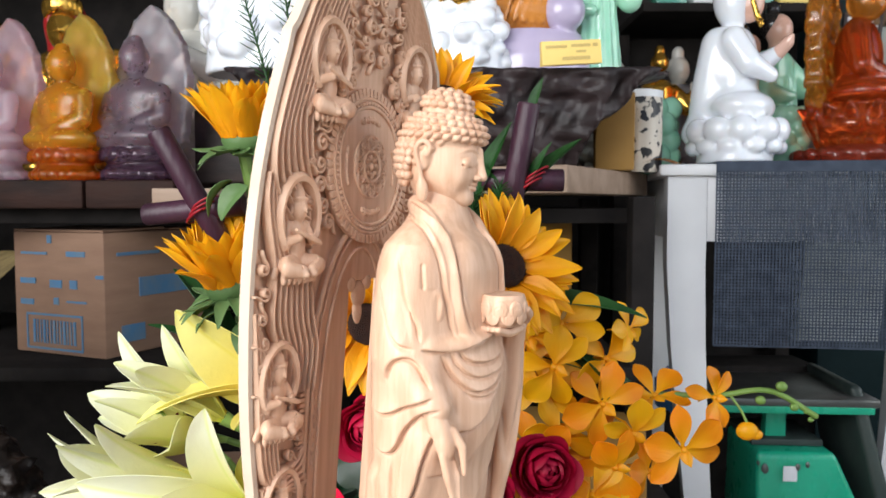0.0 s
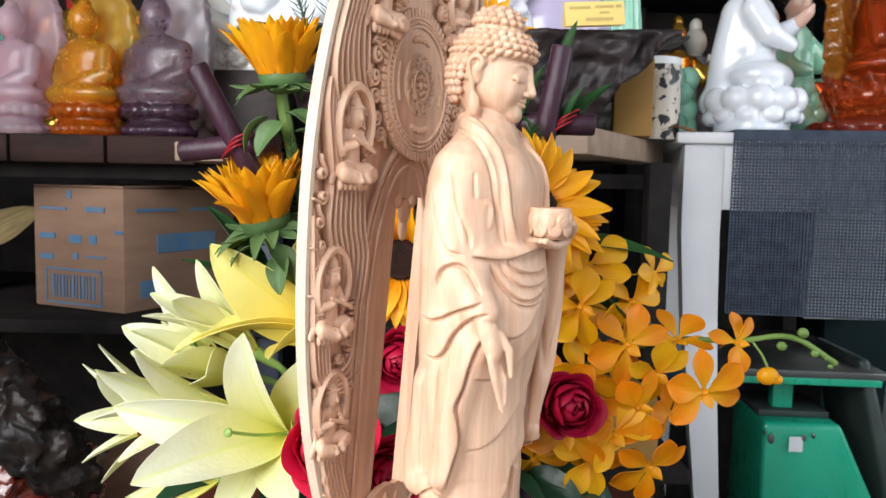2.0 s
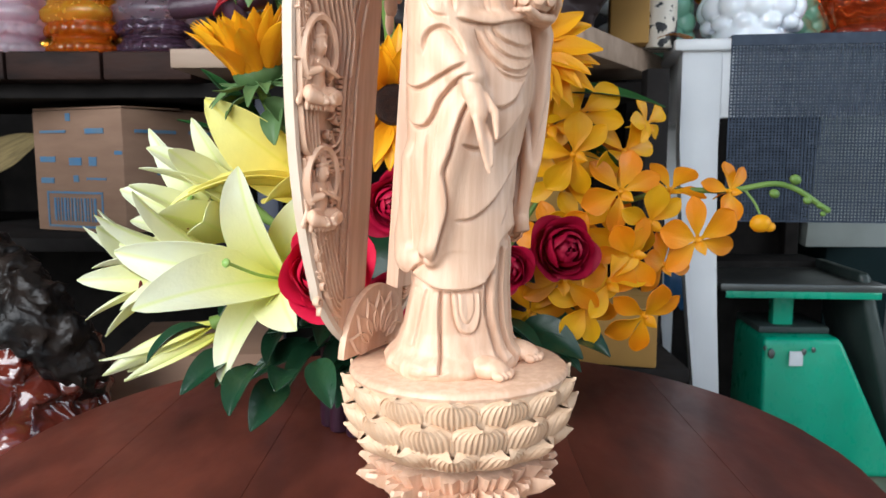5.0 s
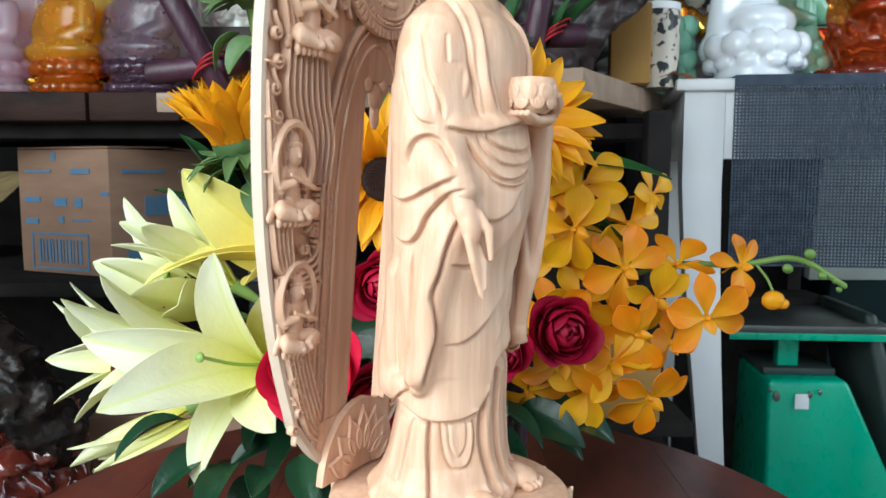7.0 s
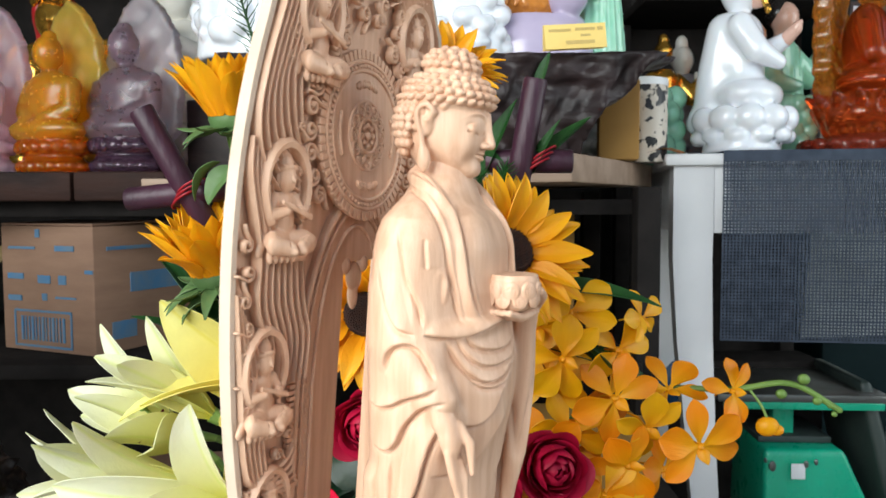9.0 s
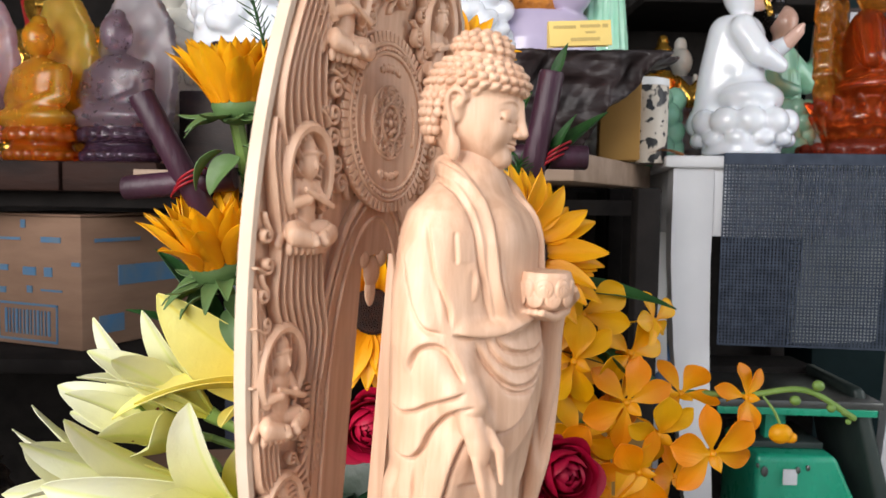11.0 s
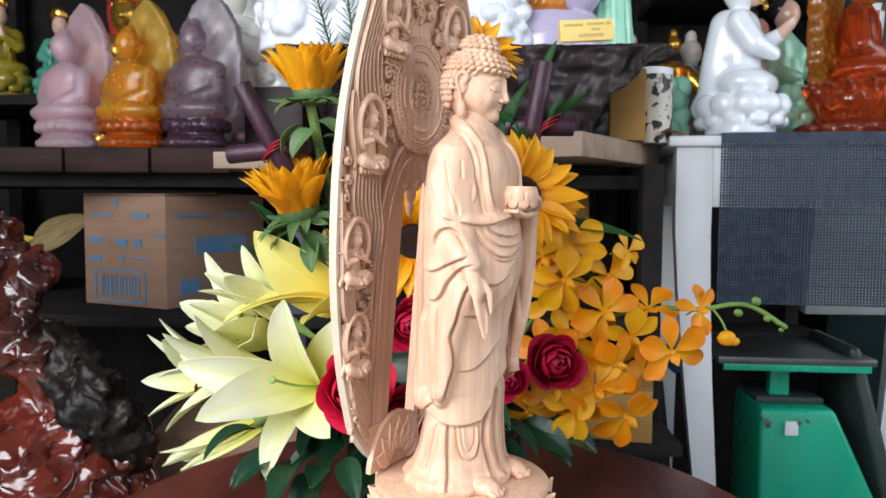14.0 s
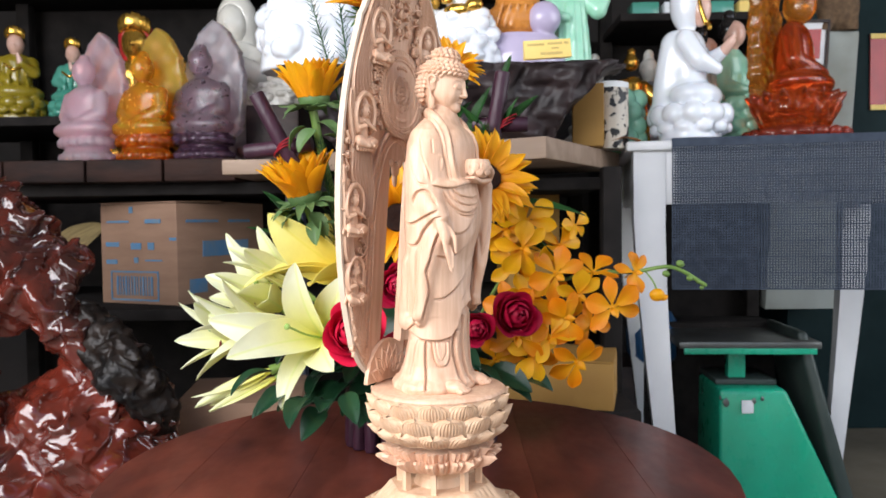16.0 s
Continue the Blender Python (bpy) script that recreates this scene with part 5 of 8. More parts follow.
for i in range(9):
    f.ell((-0.0112 + 0.0028 * i, -0.0055 + 0.0035 * abs(i - 4) / 4, -0.0006), (0.0014, 0.0018, 0.0024), 0.0004)
for z in (0.0085, 0.0115, 0.0145):
    f.chain([(-0.0050, -0.0040, z + 0.0015), (0, -0.0052, z), (0.0050, -0.0040, z + 0.001)], 0.0004, 0.0004, True)
MUSICIAN = joined_mesh("seated_musician", [(*f.skin(), 0)], [CARVED])
for s in (-1, 1):
    for u, z, sc in ((0.0570, 0.408, 1.56), (0.0830, 0.309, 1.60), (0.0945, 0.209, 1.46), (0.0840, 0.128, 1.38)):
        yaw = -math.degrees(math.atan(2 * 0.15 * s * u))
        place = Matrix.Translation(at(s * u, z - 0.017 * sc, 0.006)) @ pose(0, 0, 0, 0, 0, yaw) @ Matrix.Diagonal((s * sc * 0.92, sc * 0.66, sc, 1))
        part("seated_musician", MUSICIAN, None, back, m=place)
        ring = [(s * u + 0.0126 * sc * math.cos(t), z + 0.006 * sc + 0.0150 * sc * math.sin(t)) for t in np.linspace(-0.9, math.pi + 0.9, 25)]
        part("niche_ring", Geo().tube(lay(ring, 0.003), 0.0023 * sc, 7, up=(0, 1, 0), flat=1.6), CARVED, back)
        ring = [(s * u + 0.0098 * sc * math.cos(t), z + 0.005 * sc + 0.0116 * sc * math.sin(t)) for t in np.linspace(-0.6, math.pi + 0.6, 21)]
        part("niche_ring", Geo().tube(lay(ring, 0.002), 0.0010 * sc, 6, up=(0, 1, 0)), CARVED, back)

# ---- flowers on the table behind the figure ----


def facing(place, way, spin=0.0):
    q = Vector(way).to_track_quat("Z", "Y").to_matrix().to_4x4()
    return Matrix.Translation(place) @ q @ pose(0, 0, 0, 0, 0, spin)


def stem_part(parent, pts, r, mat=None, name="stem"):
    """A stem in the world's places, under a thing at its own pose."""
    inv = np.array(parent.matrix_world.inverted())
    w = np.array(curve_pts(pts, 6))
    w = w @ inv[:3, :3].T + inv[:3, 3]
    return part(name, Geo().tube(w, r, 8), mat or STEM, parent)


SUN_SET = [sheet_mesh("petal", petal(0.056, 0.0205, e0, e1, 0.36, 0.78, 11, 7, 0.03, 0.35, 0.04, i, 0.85), SUN_PETAL) for i, (e0, e1) in enumerate(((20, -8), (38, 4), (58, 22), (74, 52)))]
SEPAL_MESH = sheet_mesh("sepal", petal(0.036, 0.017, -20, 14, 0.3, 0.5, 8, 5, 0.02, 0.6), SEPAL)
SEPAL_BENT = sheet_mesh("sepal", petal(0.036, 0.014, -5, -50, 0.3, 0.5, 8, 5, 0.02, 0.6), SEPAL)


def sunflower(place, way, r=1.0, open_=0, spin=0.0, stem=None, label="", seed=1, n=23):
    rn = random.Random(seed)
    ob = empty("sunflower", label or "orange-yellow cut sunflower in the flower arrangement", "flower", "sunflowers", facing(place, way, spin))
    ob.scale = (r, r, r)
    bpy.context.view_layer.update()
    g = Geo().lathe([(0.0190, 0.000), (0.0215, 0.002), (0.0210, 0.005), (0.0180, 0.0080), (0.0105, 0.0084), (0.003, 0.007)], 40)
    for i in range(240):
        a, rr = i * 2.39996, 0.0212 * math.sqrt((i + 0.5) / 240)
        hgt = 0.0052 + 0.004 * math.sin(math.pi * min(1, rr / 0.0212) ** 0.7)
        g.ball((rr * math.cos(a), rr * math.sin(a), hgt), (0.0011, 0.0011, 0.0030 if rr > 0.012 else 0.0015), 3, 5)
    part("disk", g, SUN_DISK, ob, "dark brown seed disk")
    for ring, (cnt, rad, up) in enumerate(((n, 0.0225, 0), (n - 3, 0.0200, 1))):
        for i in range(cnt):
            a = 360 * (i + 0.5 * ring) / cnt + rn.uniform(-6, 6)
            me = SUN_SET[max(0, min(3, open_ + up + rn.choice((-1, 0, 0, 1))))]
            part("petal", me, None, ob, m=pose(0, 0, 0, 0, 0, a) @ pose(rad, 0, -0.002 + 0.002 * ring, rn.uniform(-14, 14), rn.uniform(-9, 9), rn.uniform(-6, 6)) @ Matrix.Diagonal((rn.uniform(0.85, 1.1), rn.uniform(0.85, 1.1), 1, 1)))
    part("calyx", Geo().lathe([(0.006, -0.022), (0.014, -0.020), (0.021, -0.013), (0.0235, -0.005), (0.022, 0.0)], 24), SEPAL, ob)
    for i in range(16):
        part("sepal", SEPAL_MESH if rn.random() < 0.6 else SEPAL_BENT, None, ob, m=pose(0, 0, 0, 0, 0, 22.5 * i + rn.uniform(-8, 8)) @ pose(0.018, 0, -0.014, rn.uniform(-15, 15), rn.uniform(-18, 8), 0))
    if stem:
        stem_part(ob, stem, 0.0068 / r)
    return ob


def leaf_mesh(L, W, e0, e1, mat, cup=0.35, p=0.75, ruf=0.015):
    return sheet_mesh("leaf", petal(L, W, e0, e1, cup, p, 11, 7, ruf, 0.08, 0.05), mat)


TIP = [(-0.05, 0.83, 0.72)]
sunflower((-0.208, 0.80, 1.168), (-0.06, -0.02, 1), 1.08, 3, 0, [(-0.212, 0.805, 1.15), (-0.196, 0.815, 1.05), (-0.16, 0.83, 0.9), *TIP], "cut sunflower turned up, with green sepals and stem", 1)
sunflower((-0.226, 0.775, 1.018), (-0.20, -0.10, 1), 1.18, 3, 10, [(-0.228, 0.78, 1.005), (-0.20, 0.80, 0.93), (-0.14, 0.82, 0.82), *TIP], "cut sunflower turned up over the lilies", 2)
sunflower((-0.105, 0.80, 1.300), (0.1, -0.35, 1), 0.95, 1, 0, [(-0.105, 0.805, 1.29), (-0.09, 0.83, 1.1), *TIP], "cut sunflower at the top of the arrangement", 3)
sunflower((0.060, 0.730, 1.040), (0.42, -0.72, 0.50), 1.05, 0, 0, [(0.066, 0.74, 1.05), (0.03, 0.80, 0.95), *TIP], "wide open sunflower with a dark brown disk", 4)
sunflower((-0.075, 0.735, 0.980), (-0.02, -1, 0.12), 1.0, 0, 5, [(-0.075, 0.76, 0.978), (-0.06, 0.83, 0.86), *TIP], "wide open sunflower with a dark brown disk", 5)
sunflower((0.002, 0.80, 1.205), (0.25, -0.45, 0.8), 0.8, 1, 0, [(0.018, 0.81, 1.21), (-0.01, 0.83, 1.0), *TIP], "cut sunflower behind the carved board", 6)

# hanging leaves of the sunflowers
SUN_LEAF = [leaf_mesh(0.048, 0.026, -25, -95, SEPAL), leaf_mesh(0.046, 0.024, 5, -75, SEPAL), leaf_mesh(0.07, 0.034, 20, -30, LEAF)]


def leaf(place, turn, kind, roll=0, sc=1.0, label="green leaf in the flower arrangement", mesh=None, tip=0):
    return thing("leaf", mesh or SUN_LEAF[kind], None, label, "leaf", "leaves of the arrangement", m=pose(*place, 0, 0, turn) @ pose(0, 0, 0, roll, tip, 0) @ Matrix.Diagonal((sc, sc, sc, 1)))


for i, (p, turn, k, roll) in enumerate((((-0.222, 0.79, 1.120), 190, 0, 10), ((-0.205, 0.785, 1.115), 230, 0, -20), ((-0.200, 0.785, 1.125), 330, 1, 10), ((-0.195, 0.80, 1.105), 20, 1, 0), ((-0.225, 0.77, 0.985), 200, 1, 0),
                                        ((-0.205, 0.765, 0.975), 260, 0, 10), ((-0.215, 0.76, 0.985), 320, 0, 20), ((-0.19, 0.76, 0.97), 350, 1, 0), ((-0.24, 0.78, 0.985), 160, 1, 0))):
    leaf(p, turn, k, roll, 1.0, "soft green sunflower leaf hanging from its stem")

# lilies, in true metres: each petal runs from the throat to its own tip


def lily(throat, tips, mat, label, stamens=0, seed=1, anthers=True, stem_to=(-0.06, 0.62, 0.48)):
    """tips: rows of tip, width and bow in degrees (how far the petal arches back)."""
    rn = random.Random(seed)
    throat = Vector(throat)
    axis = sum(((Vector(t[0]) - throat).normalized() for t in tips), Vector()).normalized()
    ob = empty("lily", label, "flower", "lilies", facing(throat, axis))
    bpy.context.view_layer.update()
    inv = ob.matrix_world.inverted()
    for tip, w, bow in tips:
        v = inv @ Vector(tip)
        az, el = math.degrees(math.atan2(v.y, v.x)), math.degrees(math.atan2(v.z, math.hypot(v.x, v.y)))
        p = petal(v.length * (1.03 + 0.0022 * abs(bow)), w, el + bow, el - bow, 0.40, 0.84, 19, 11, 0.010, 0.30, 0.035, rn.random() * 9, 0.66)
        part("petal", sheet_mesh("petal", p, mat, 0.0006), None, ob, m=pose(0, 0, 0, 0, 0, az) @ pose(0.001, 0, 0, rn.uniform(-9, 9), 0, 0))
    part("throat", Geo().lathe([(0.0025, -0.026), (0.0045, -0.010), (0.0060, 0.002)], 14), PISTIL, ob)
    stem_part(ob, [tuple(throat - axis * 0.024), tuple(throat - axis * 0.055 + Vector((0, 0, -0.010))), stem_to], 0.0030)
    if stamens:
        r = stamens
        part("pistil", Geo().tube(curve_pts([(0, 0, 0), (0.001, 0.001, 0.035 * r), (0.005, 0.006, 0.072 * r)], 6), 0.0012, 7).ball((0.005, 0.006, 0.074 * r), (0.0034, 0.0034, 0.0024), 6, 8), PISTIL, ob)
        for i in range(6 if anthers else 0):
            a = math.radians(60 * i + 25)
            c, q = math.cos(a), math.sin(a)
            w = part("stamen", Geo().tube(curve_pts([(0.001 * c, 0.001 * q, 0.002), (0.006 * c, 0.006 * q, 0.028 * r), (0.017 * c, 0.017 * q, 0.055 * r)], 5), 0.0007, 5), PISTIL, ob)
            part("anther", Geo().ball((0, 0, 0), (0.0017, 0.0072, 0.0017), 6, 7), ANTHER, w, "red-brown anther", pose(0.0175 * c, 0.0175 * q, 0.056 * r, 0, 20, math.degrees(a)))
    return ob


lily((-0.136, 0.535, 0.536), (((-0.154, 0.485, 0.618), 0.044, 24), ((-0.212, 0.452, 0.527), 0.046, 20), ((-0.247, 0.515, 0.568), 0.040, 16), ((-0.102, 0.500, 0.608), 0.034, 30), ((-0.116, 0.462, 0.512), 0.042, 26), ((-0.170, 0.486, 0.470), 0.030, 42)),
     LILY_PETAL, "wide open cream-white lily with a long green pistil", 1.0, 3, False)
lily((-0.112, 0.600, 0.596), (((-0.204, 0.572, 0.664), 0.056, 14), ((-0.203, 0.545, 0.601), 0.040, 20), ((-0.118, 0.572, 0.668), 0.044, 12), ((-0.224, 0.556, 0.588), 0.026, 34), ((-0.150, 0.640, 0.668), 0.040, 10), ((-0.150, 0.530, 0.590), 0.036, 22)),
     LILY_YELLOW, "half-open yellow lily above the others", 0, 5)
lily((-0.192, 0.590, 0.562), (((-0.281, 0.600, 0.602), 0.032, 10), ((-0.253, 0.556, 0.610), 0.026, 12), ((-0.258, 0.600, 0.647), 0.028, 10), ((-0.249, 0.625, 0.616), 0.026, 10), ((-0.192, 0.525, 0.580), 0.036, 26), ((-0.228, 0.532, 0.583), 0.036, 16)),
     LILY_PETAL, "half-open cream-white lily beside the sunflowers", 0.62, 9)
lily((-0.222, 0.590, 0.530), (((-0.313, 0.580, 0.538), 0.024, 8), ((-0.305, 0.600, 0.587), 0.026, 8), ((-0.311, 0.589, 0.571), 0.026, 10), ((-0.302, 0.568, 0.499), 0.024, 12), ((-0.281, 0.556, 0.489), 0.028, 16), ((-0.276, 0.534, 0.566), 0.034, 14)),
     LILY_PETAL, "half-open cream lily with red-brown anthers", 0.75, 7)
lily((-0.200, 0.560, 0.497), (((-0.284, 0.548, 0.470), 0.016, 6), ((-0.282, 0.556, 0.462), 0.016, 6), ((-0.280, 0.540, 0.463), 0.015, 7)), LILY_PETAL, "nearly closed cream lily", 0, 11)
lily((-0.195, 0.565, 0.487), (((-0.266, 0.550, 0.455), 0.012, 5), ((-0.264, 0.556, 0.451), 0.012, 5), ((-0.262, 0.545, 0.450), 0.012, 5)), LILY_PETAL, "closed pale lily bud", 0, 13)
lily((-0.205, 0.620, 0.560), (((-0.290, 0.625, 0.566), 0.026, 8), ((-0.276, 0.605, 0.550), 0.026, 12), ((-0.268, 0.640, 0.590), 0.026, 8), ((-0.262, 0.590, 0.578), 0.028, 14)), LILY_PETAL, "half-open pale lily behind the others", 0, 19)
lily((-0.178, 0.555, 0.545), (((-0.268, 0.512, 0.548), 0.030, 12), ((-0.262, 0.505, 0.578), 0.026, 16), ((-0.256, 0.530, 0.516), 0.028, 16), ((-0.232, 0.500, 0.596), 0.028, 20), ((-0.262, 0.545, 0.562), 0.028, 10)), LILY_PETAL, "half-open cream-white lily with narrow petals", 0, 23)
lily((-0.172, 0.585, 0.585), (((-0.242, 0.562, 0.636), 0.026, 16), ((-0.248, 0.555, 0.618), 0.028, 12), ((-0.222, 0.540, 0.628), 0.026, 24), ((-0.226, 0.590, 0.650), 0.026, 10)), LILY_PETAL, "half-open cream-white lily under the yellow one", 0, 29)

# roses


def rose(place, way, r, mat, label, seed=1):
    rn = random.Random(seed)
    ob = empty("rose", label, "flower", "roses", facing(place, way, seed * 50))
    for i in range(24):
        t = i / 23
        ang = i * 137.5 + rn.uniform(-16, 16)
        rc = r * (0.14 + 0.86 * t ** 0.9)
        top = radians(4 + 74 * t ** 1.15 + rn.uniform(-5, 5))
        s, v = np.linspace(0, 1, 11)[:, None], np.linspace(-1, 1, 13)[None, :]
        edge = 1 - 0.30 * np.abs(v) ** 2.2
        ph = radians(150) + (top - radians(150)) * s * edge
        lip = np.clip(s - 0.66, 0, 1) / 0.34
        curl_out = 1 + (0.08 + 0.34 * t) * lip ** 1.6 * (0.55 + 0.45 * np.cos(v * 2.2)) + 0.04 * np.sin(v * 5 + i * 1.7) * s
        az = v * radians(80 - 22 * t) * (0.35 + 0.65 * np.sin(math.pi * np.clip(0.12 + 0.62 * s, 0, 1)))
        rr = rc * np.sin(ph) * curl_out
        z = (rc * 0.4 + 0.62 * r * (1 - t) * 0.5) + rc * np.cos(ph) * 1.05 - 0.30 * r * t - 0.10 * r * t * lip ** 2
        p = np.stack([rr * np.cos(az), rr * np.sin(az), z + 0 * az], -1)
        part("petal", sheet_mesh("petal", p, mat, 0.0008), None, ob, m=pose(0, 0, 0, 0, 0, ang))
    part("core", Geo().lathe([(0.25 * r, -0.5 * r), (0.22 * r, 0.0 * r), (0.1 * r, 0.2 * r), (0.02 * r, 0.25 * r)], 12), mat, ob)
    return ob


rose((-0.131, 0.600, 0.838), (-0.10, -1, 0.30), 0.0365, ROSE_PETAL, "open crimson-pink rose below the lilies", 2)
rose((-0.081, 0.655, 0.782), (0.05, -1, 0.15), 0.030, ROSE_DARK, "dark red rose behind the carved figure", 3)
rose((0.104, 0.720, 0.828), (0.25, -0.95, 0.30), 0.0315, ROSE_DARK, "crimson rose beside the orchids", 4)
rose((0.042, 0.695, 0.815), (0.1, -0.9, 0.0), 0.024, ROSE_DARK, "dark red rose behind the carved figure", 5)
rose((-0.075, 0.705, 0.881), (-0.05, -1, 0.1), 0.029, ROSE_DARK, "dark red rose behind the carved board", 6)

# orchid spray
OP = [sheet_mesh("petal", petal(0.047, 0.0310, 16, -12, 0.22, 1.75, 15, 9, 0.025, 0.16, 0.012, i, 0.80), m) for i, m in enumerate((ORCHID, ORCHID_YELLOW))]
OS = [sheet_mesh("sepal", petal(0.047, 0.0225, 10, -18, 0.22, 1.65, 15, 7, 0.02, 0.18, 0.012, i, 0.80), m) for i, m in enumerate((ORCHID, ORCHID_YELLOW))]
LIP = sheet_mesh("lip", petal(0.018, 0.013, 50, 0, -0.5, 0.7, 7, 5, 0.0, 0.4), ORCHID_YELLOW)
spray = empty("orchid_spray", "orange and yellow orchid spray with green buds at its end", "flower", m=pose(0.06, 0.80, 0.75))
bpy.context.view_layer.update()
INV = spray.matrix_world.inverted()
for i, (p, way, sc, yel, spin) in enumerate((
        ((0.125, 0.775, 0.968), (0.1, -1, 0.25), 1.06, 1, 10), ((0.178, 0.785, 0.925), (0.5, -0.8, 0.2), 0.95, 1, 40), ((0.262, 0.765, 0.828), (0.15, -1, 0.1), 1.08, 0, 15),
        ((0.205, 0.760, 0.850), (0.25, -0.9, -0.25), 0.95, 1, 60), ((0.108, 0.735, 0.790), (0.0, -1, 0.05), 1.05, 0, 0), ((0.160, 0.745, 0.785), (0.1, -0.95, 0.35), 1.0, 1, 30),
        ((0.205, 0.755, 0.742), (0.15, -0.95, -0.2), 1.05, 0, 50), ((0.235, 0.790, 0.880), (0.1, -0.6, 0.7), 0.9, 0, 20), ((0.300, 0.785, 0.880), (0.3, -0.75, 0.3), 0.75, 0, 70),
        ((0.110, 0.780, 0.895), (-0.2, -0.95, 0.2), 1.0, 1, 0), ((0.145, 0.800, 0.905), (0.1, -0.9, 0.3), 0.95, 0, 25), ((0.165, 0.790, 0.830), (0.0, -0.9, 0.4), 1.0, 0, 80), ((0.128, 0.770, 0.840), (0.2, -0.9, 0.2), 1.0, 1, 15),
        ((0.075, 0.760, 0.745), (-0.1, -0.9, -0.2), 0.95, 0, 33), ((0.118, 0.760, 0.925), (-0.1, -1, 0.0), 1.0, 1, 70), ((0.100, 0.755, 0.830), (-0.1, -1, 0.1), 1.0, 0, 20), ((0.185, 0.750, 0.815), (0.1, -1, 0.0), 0.95, 0, 95), ((0.135, 0.740, 0.760), (0.1, -1, 0.1), 1.0, 1, 65), ((0.092, 0.77, 0.955), (-0.2, -1, 0.1), 0.95, 1, 30), ((0.170, 0.755, 0.885), (0.1, -1, 0.2), 1.0, 0, 45), ((0.205, 0.800, 0.955), (0.7, -0.6, 0.2), 0.7, 1, 5), ((0.140, 0.765, 0.735), (0.0, -0.9, -0.4), 0.9, 0, 44), ((0.230, 0.780, 0.795), (0.4, -0.8, 0.1), 0.85, 0, 12))):
    fl = part("flower", Geo().ball((0, 0, 0), (0.0045, 0.0045, 0.006), 6, 8).tube([(0, 0, 0), (0, 0, -0.02), (-0.006, 0, -0.035)], (0.002, 0.0015, 0.0012), 6), ORCHID_YELLOW, spray,
              "yellow orchid flower" if yel else "orange orchid flower", INV @ facing(p, way, spin) @ Matrix.Diagonal((sc, sc, sc, 1)))
    for k, a in enumerate((90, 210, 330)):
        part("sepal", OS[yel], None, fl, m=pose(0, 0, 0, 12 * math.sin(i * 3.1 + k), 9 * math.sin(i * 1.7 + 2 * k), a + 7 * math.sin(i * 2.3 + k)))
    for a in (158, 22):
        part("petal", OP[yel], None, fl, m=pose(0, 0, 0.002, 14 * math.sin(i * 2.9 + a), 10 * math.sin(i * 1.3 + a), a + 8 * math.sin(i * 1.9 + a)))
    part("lip", LIP, None, fl, m=pose(0, 0, 0.003, 0, 0, 270))
stem_part(spray, [(0.02, 0.82, 0.74), (0.12, 0.81, 0.83), (0.22, 0.80, 0.875), (0.30, 0.79, 0.880), (0.36, 0.785, 0.888), (0.415, 0.785, 0.858)], 0.0032)
stem_part(spray, [(0.02, 0.82, 0.74), (0.09, 0.81, 0.87), (0.15, 0.80, 0.94)], 0.003)
for p, r in (((0.372, 0.782, 0.894), 0.0072), ((0.388, 0.782, 0.870), 0.0055), ((0.404, 0.785, 0.864), 0.0045), ((0.414, 0.785, 0.858), 0.0038), ((0.350, 0.782, 0.878), 0.0065), ((0.409, 0.785, 0.854), 0.0038)):
    b = part("bud", Geo().ball((0, 0, 0), (r * 1.15, r * 0.75, r * 0.8), 8, 10), STEM, spray, "green unopened bud", INV @ pose(*p, 0, 20, 30))
part("bud", Geo().ball((0, 0, 0), (0.0125, 0.0085, 0.0105), 8, 10).ball((0.010, 0.0, -0.004), (0.008, 0.006, 0.006), 6, 8), ORCHID, spray, "orange swelling bud", INV @ pose(0.335, 0.775, 0.845))
stem_part(spray, [(0.318, 0.788, 0.882), (0.328, 0.78, 0.868), (0.334, 0.776, 0.855)], 0.0015)

# dark and pointed leaves
GLOSSY = [leaf_mesh(0.10, 0.048, 10, -55, LEAF_DARK), leaf_mesh(0.09, 0.042, -10, -45, LEAF_DARK), leaf_mesh(0.075, 0.040, 20, -20, LEAF_DARK)]
BLADE = [leaf_mesh(0.15, 0.030, 20, -15, LEAF, 0.4, 0.6), leaf_mesh(0.13, 0.034, 10, -25, LEAF, 0.4, 0.65)]
rn = random.Random(5)
for i in range(46):
    x = -0.27 + 0.40 * (i / 45) + rn.uniform(-0.02, 0.02)
    turn = 270 + (x + 0.07) * 300 + rn.uniform(-35, 35)
    leaf((x * 0.75 - 0.01, 0.765 + rn.uniform(-0.03, 0.03), 0.735 + rn.uniform(-0.03, 0.06)), turn, 0, rn.uniform(-35, 35), rn.uniform(0.7, 1.1), "dark glossy green leaf under the flowers", GLOSSY[i % 3])
for p, turn, roll, tip, k in (((0.08, 0.80, 0.985), 350, 20, 8, 0), ((0.09, 0.80, 0.955), 340, -10, 25, 1), ((0.10, 0.80, 0.93), 355, 30, 15, 1), ((-0.22, 0.80, 0.90), 180, 0, -35, 1), ((-0.12, 0.81, 1.00), 170, 10, -20, 0), ((-0.23, 0.79, 0.93), 150, 0, -50, 1), ((0.02, 0.82, 1.15), 60, 0, -60, 1), ((0.00, 0.80, 1.10), 40, 10, -50, 1)):
    leaf(p, turn, 0, roll, 0.62 if p[2] > 1.05 else 0.95, "long pointed green leaf", BLADE[k], tip)
POINTED = leaf_mesh(1.0, 0.30, 6, -6, LEAF, 0.35, 0.62)
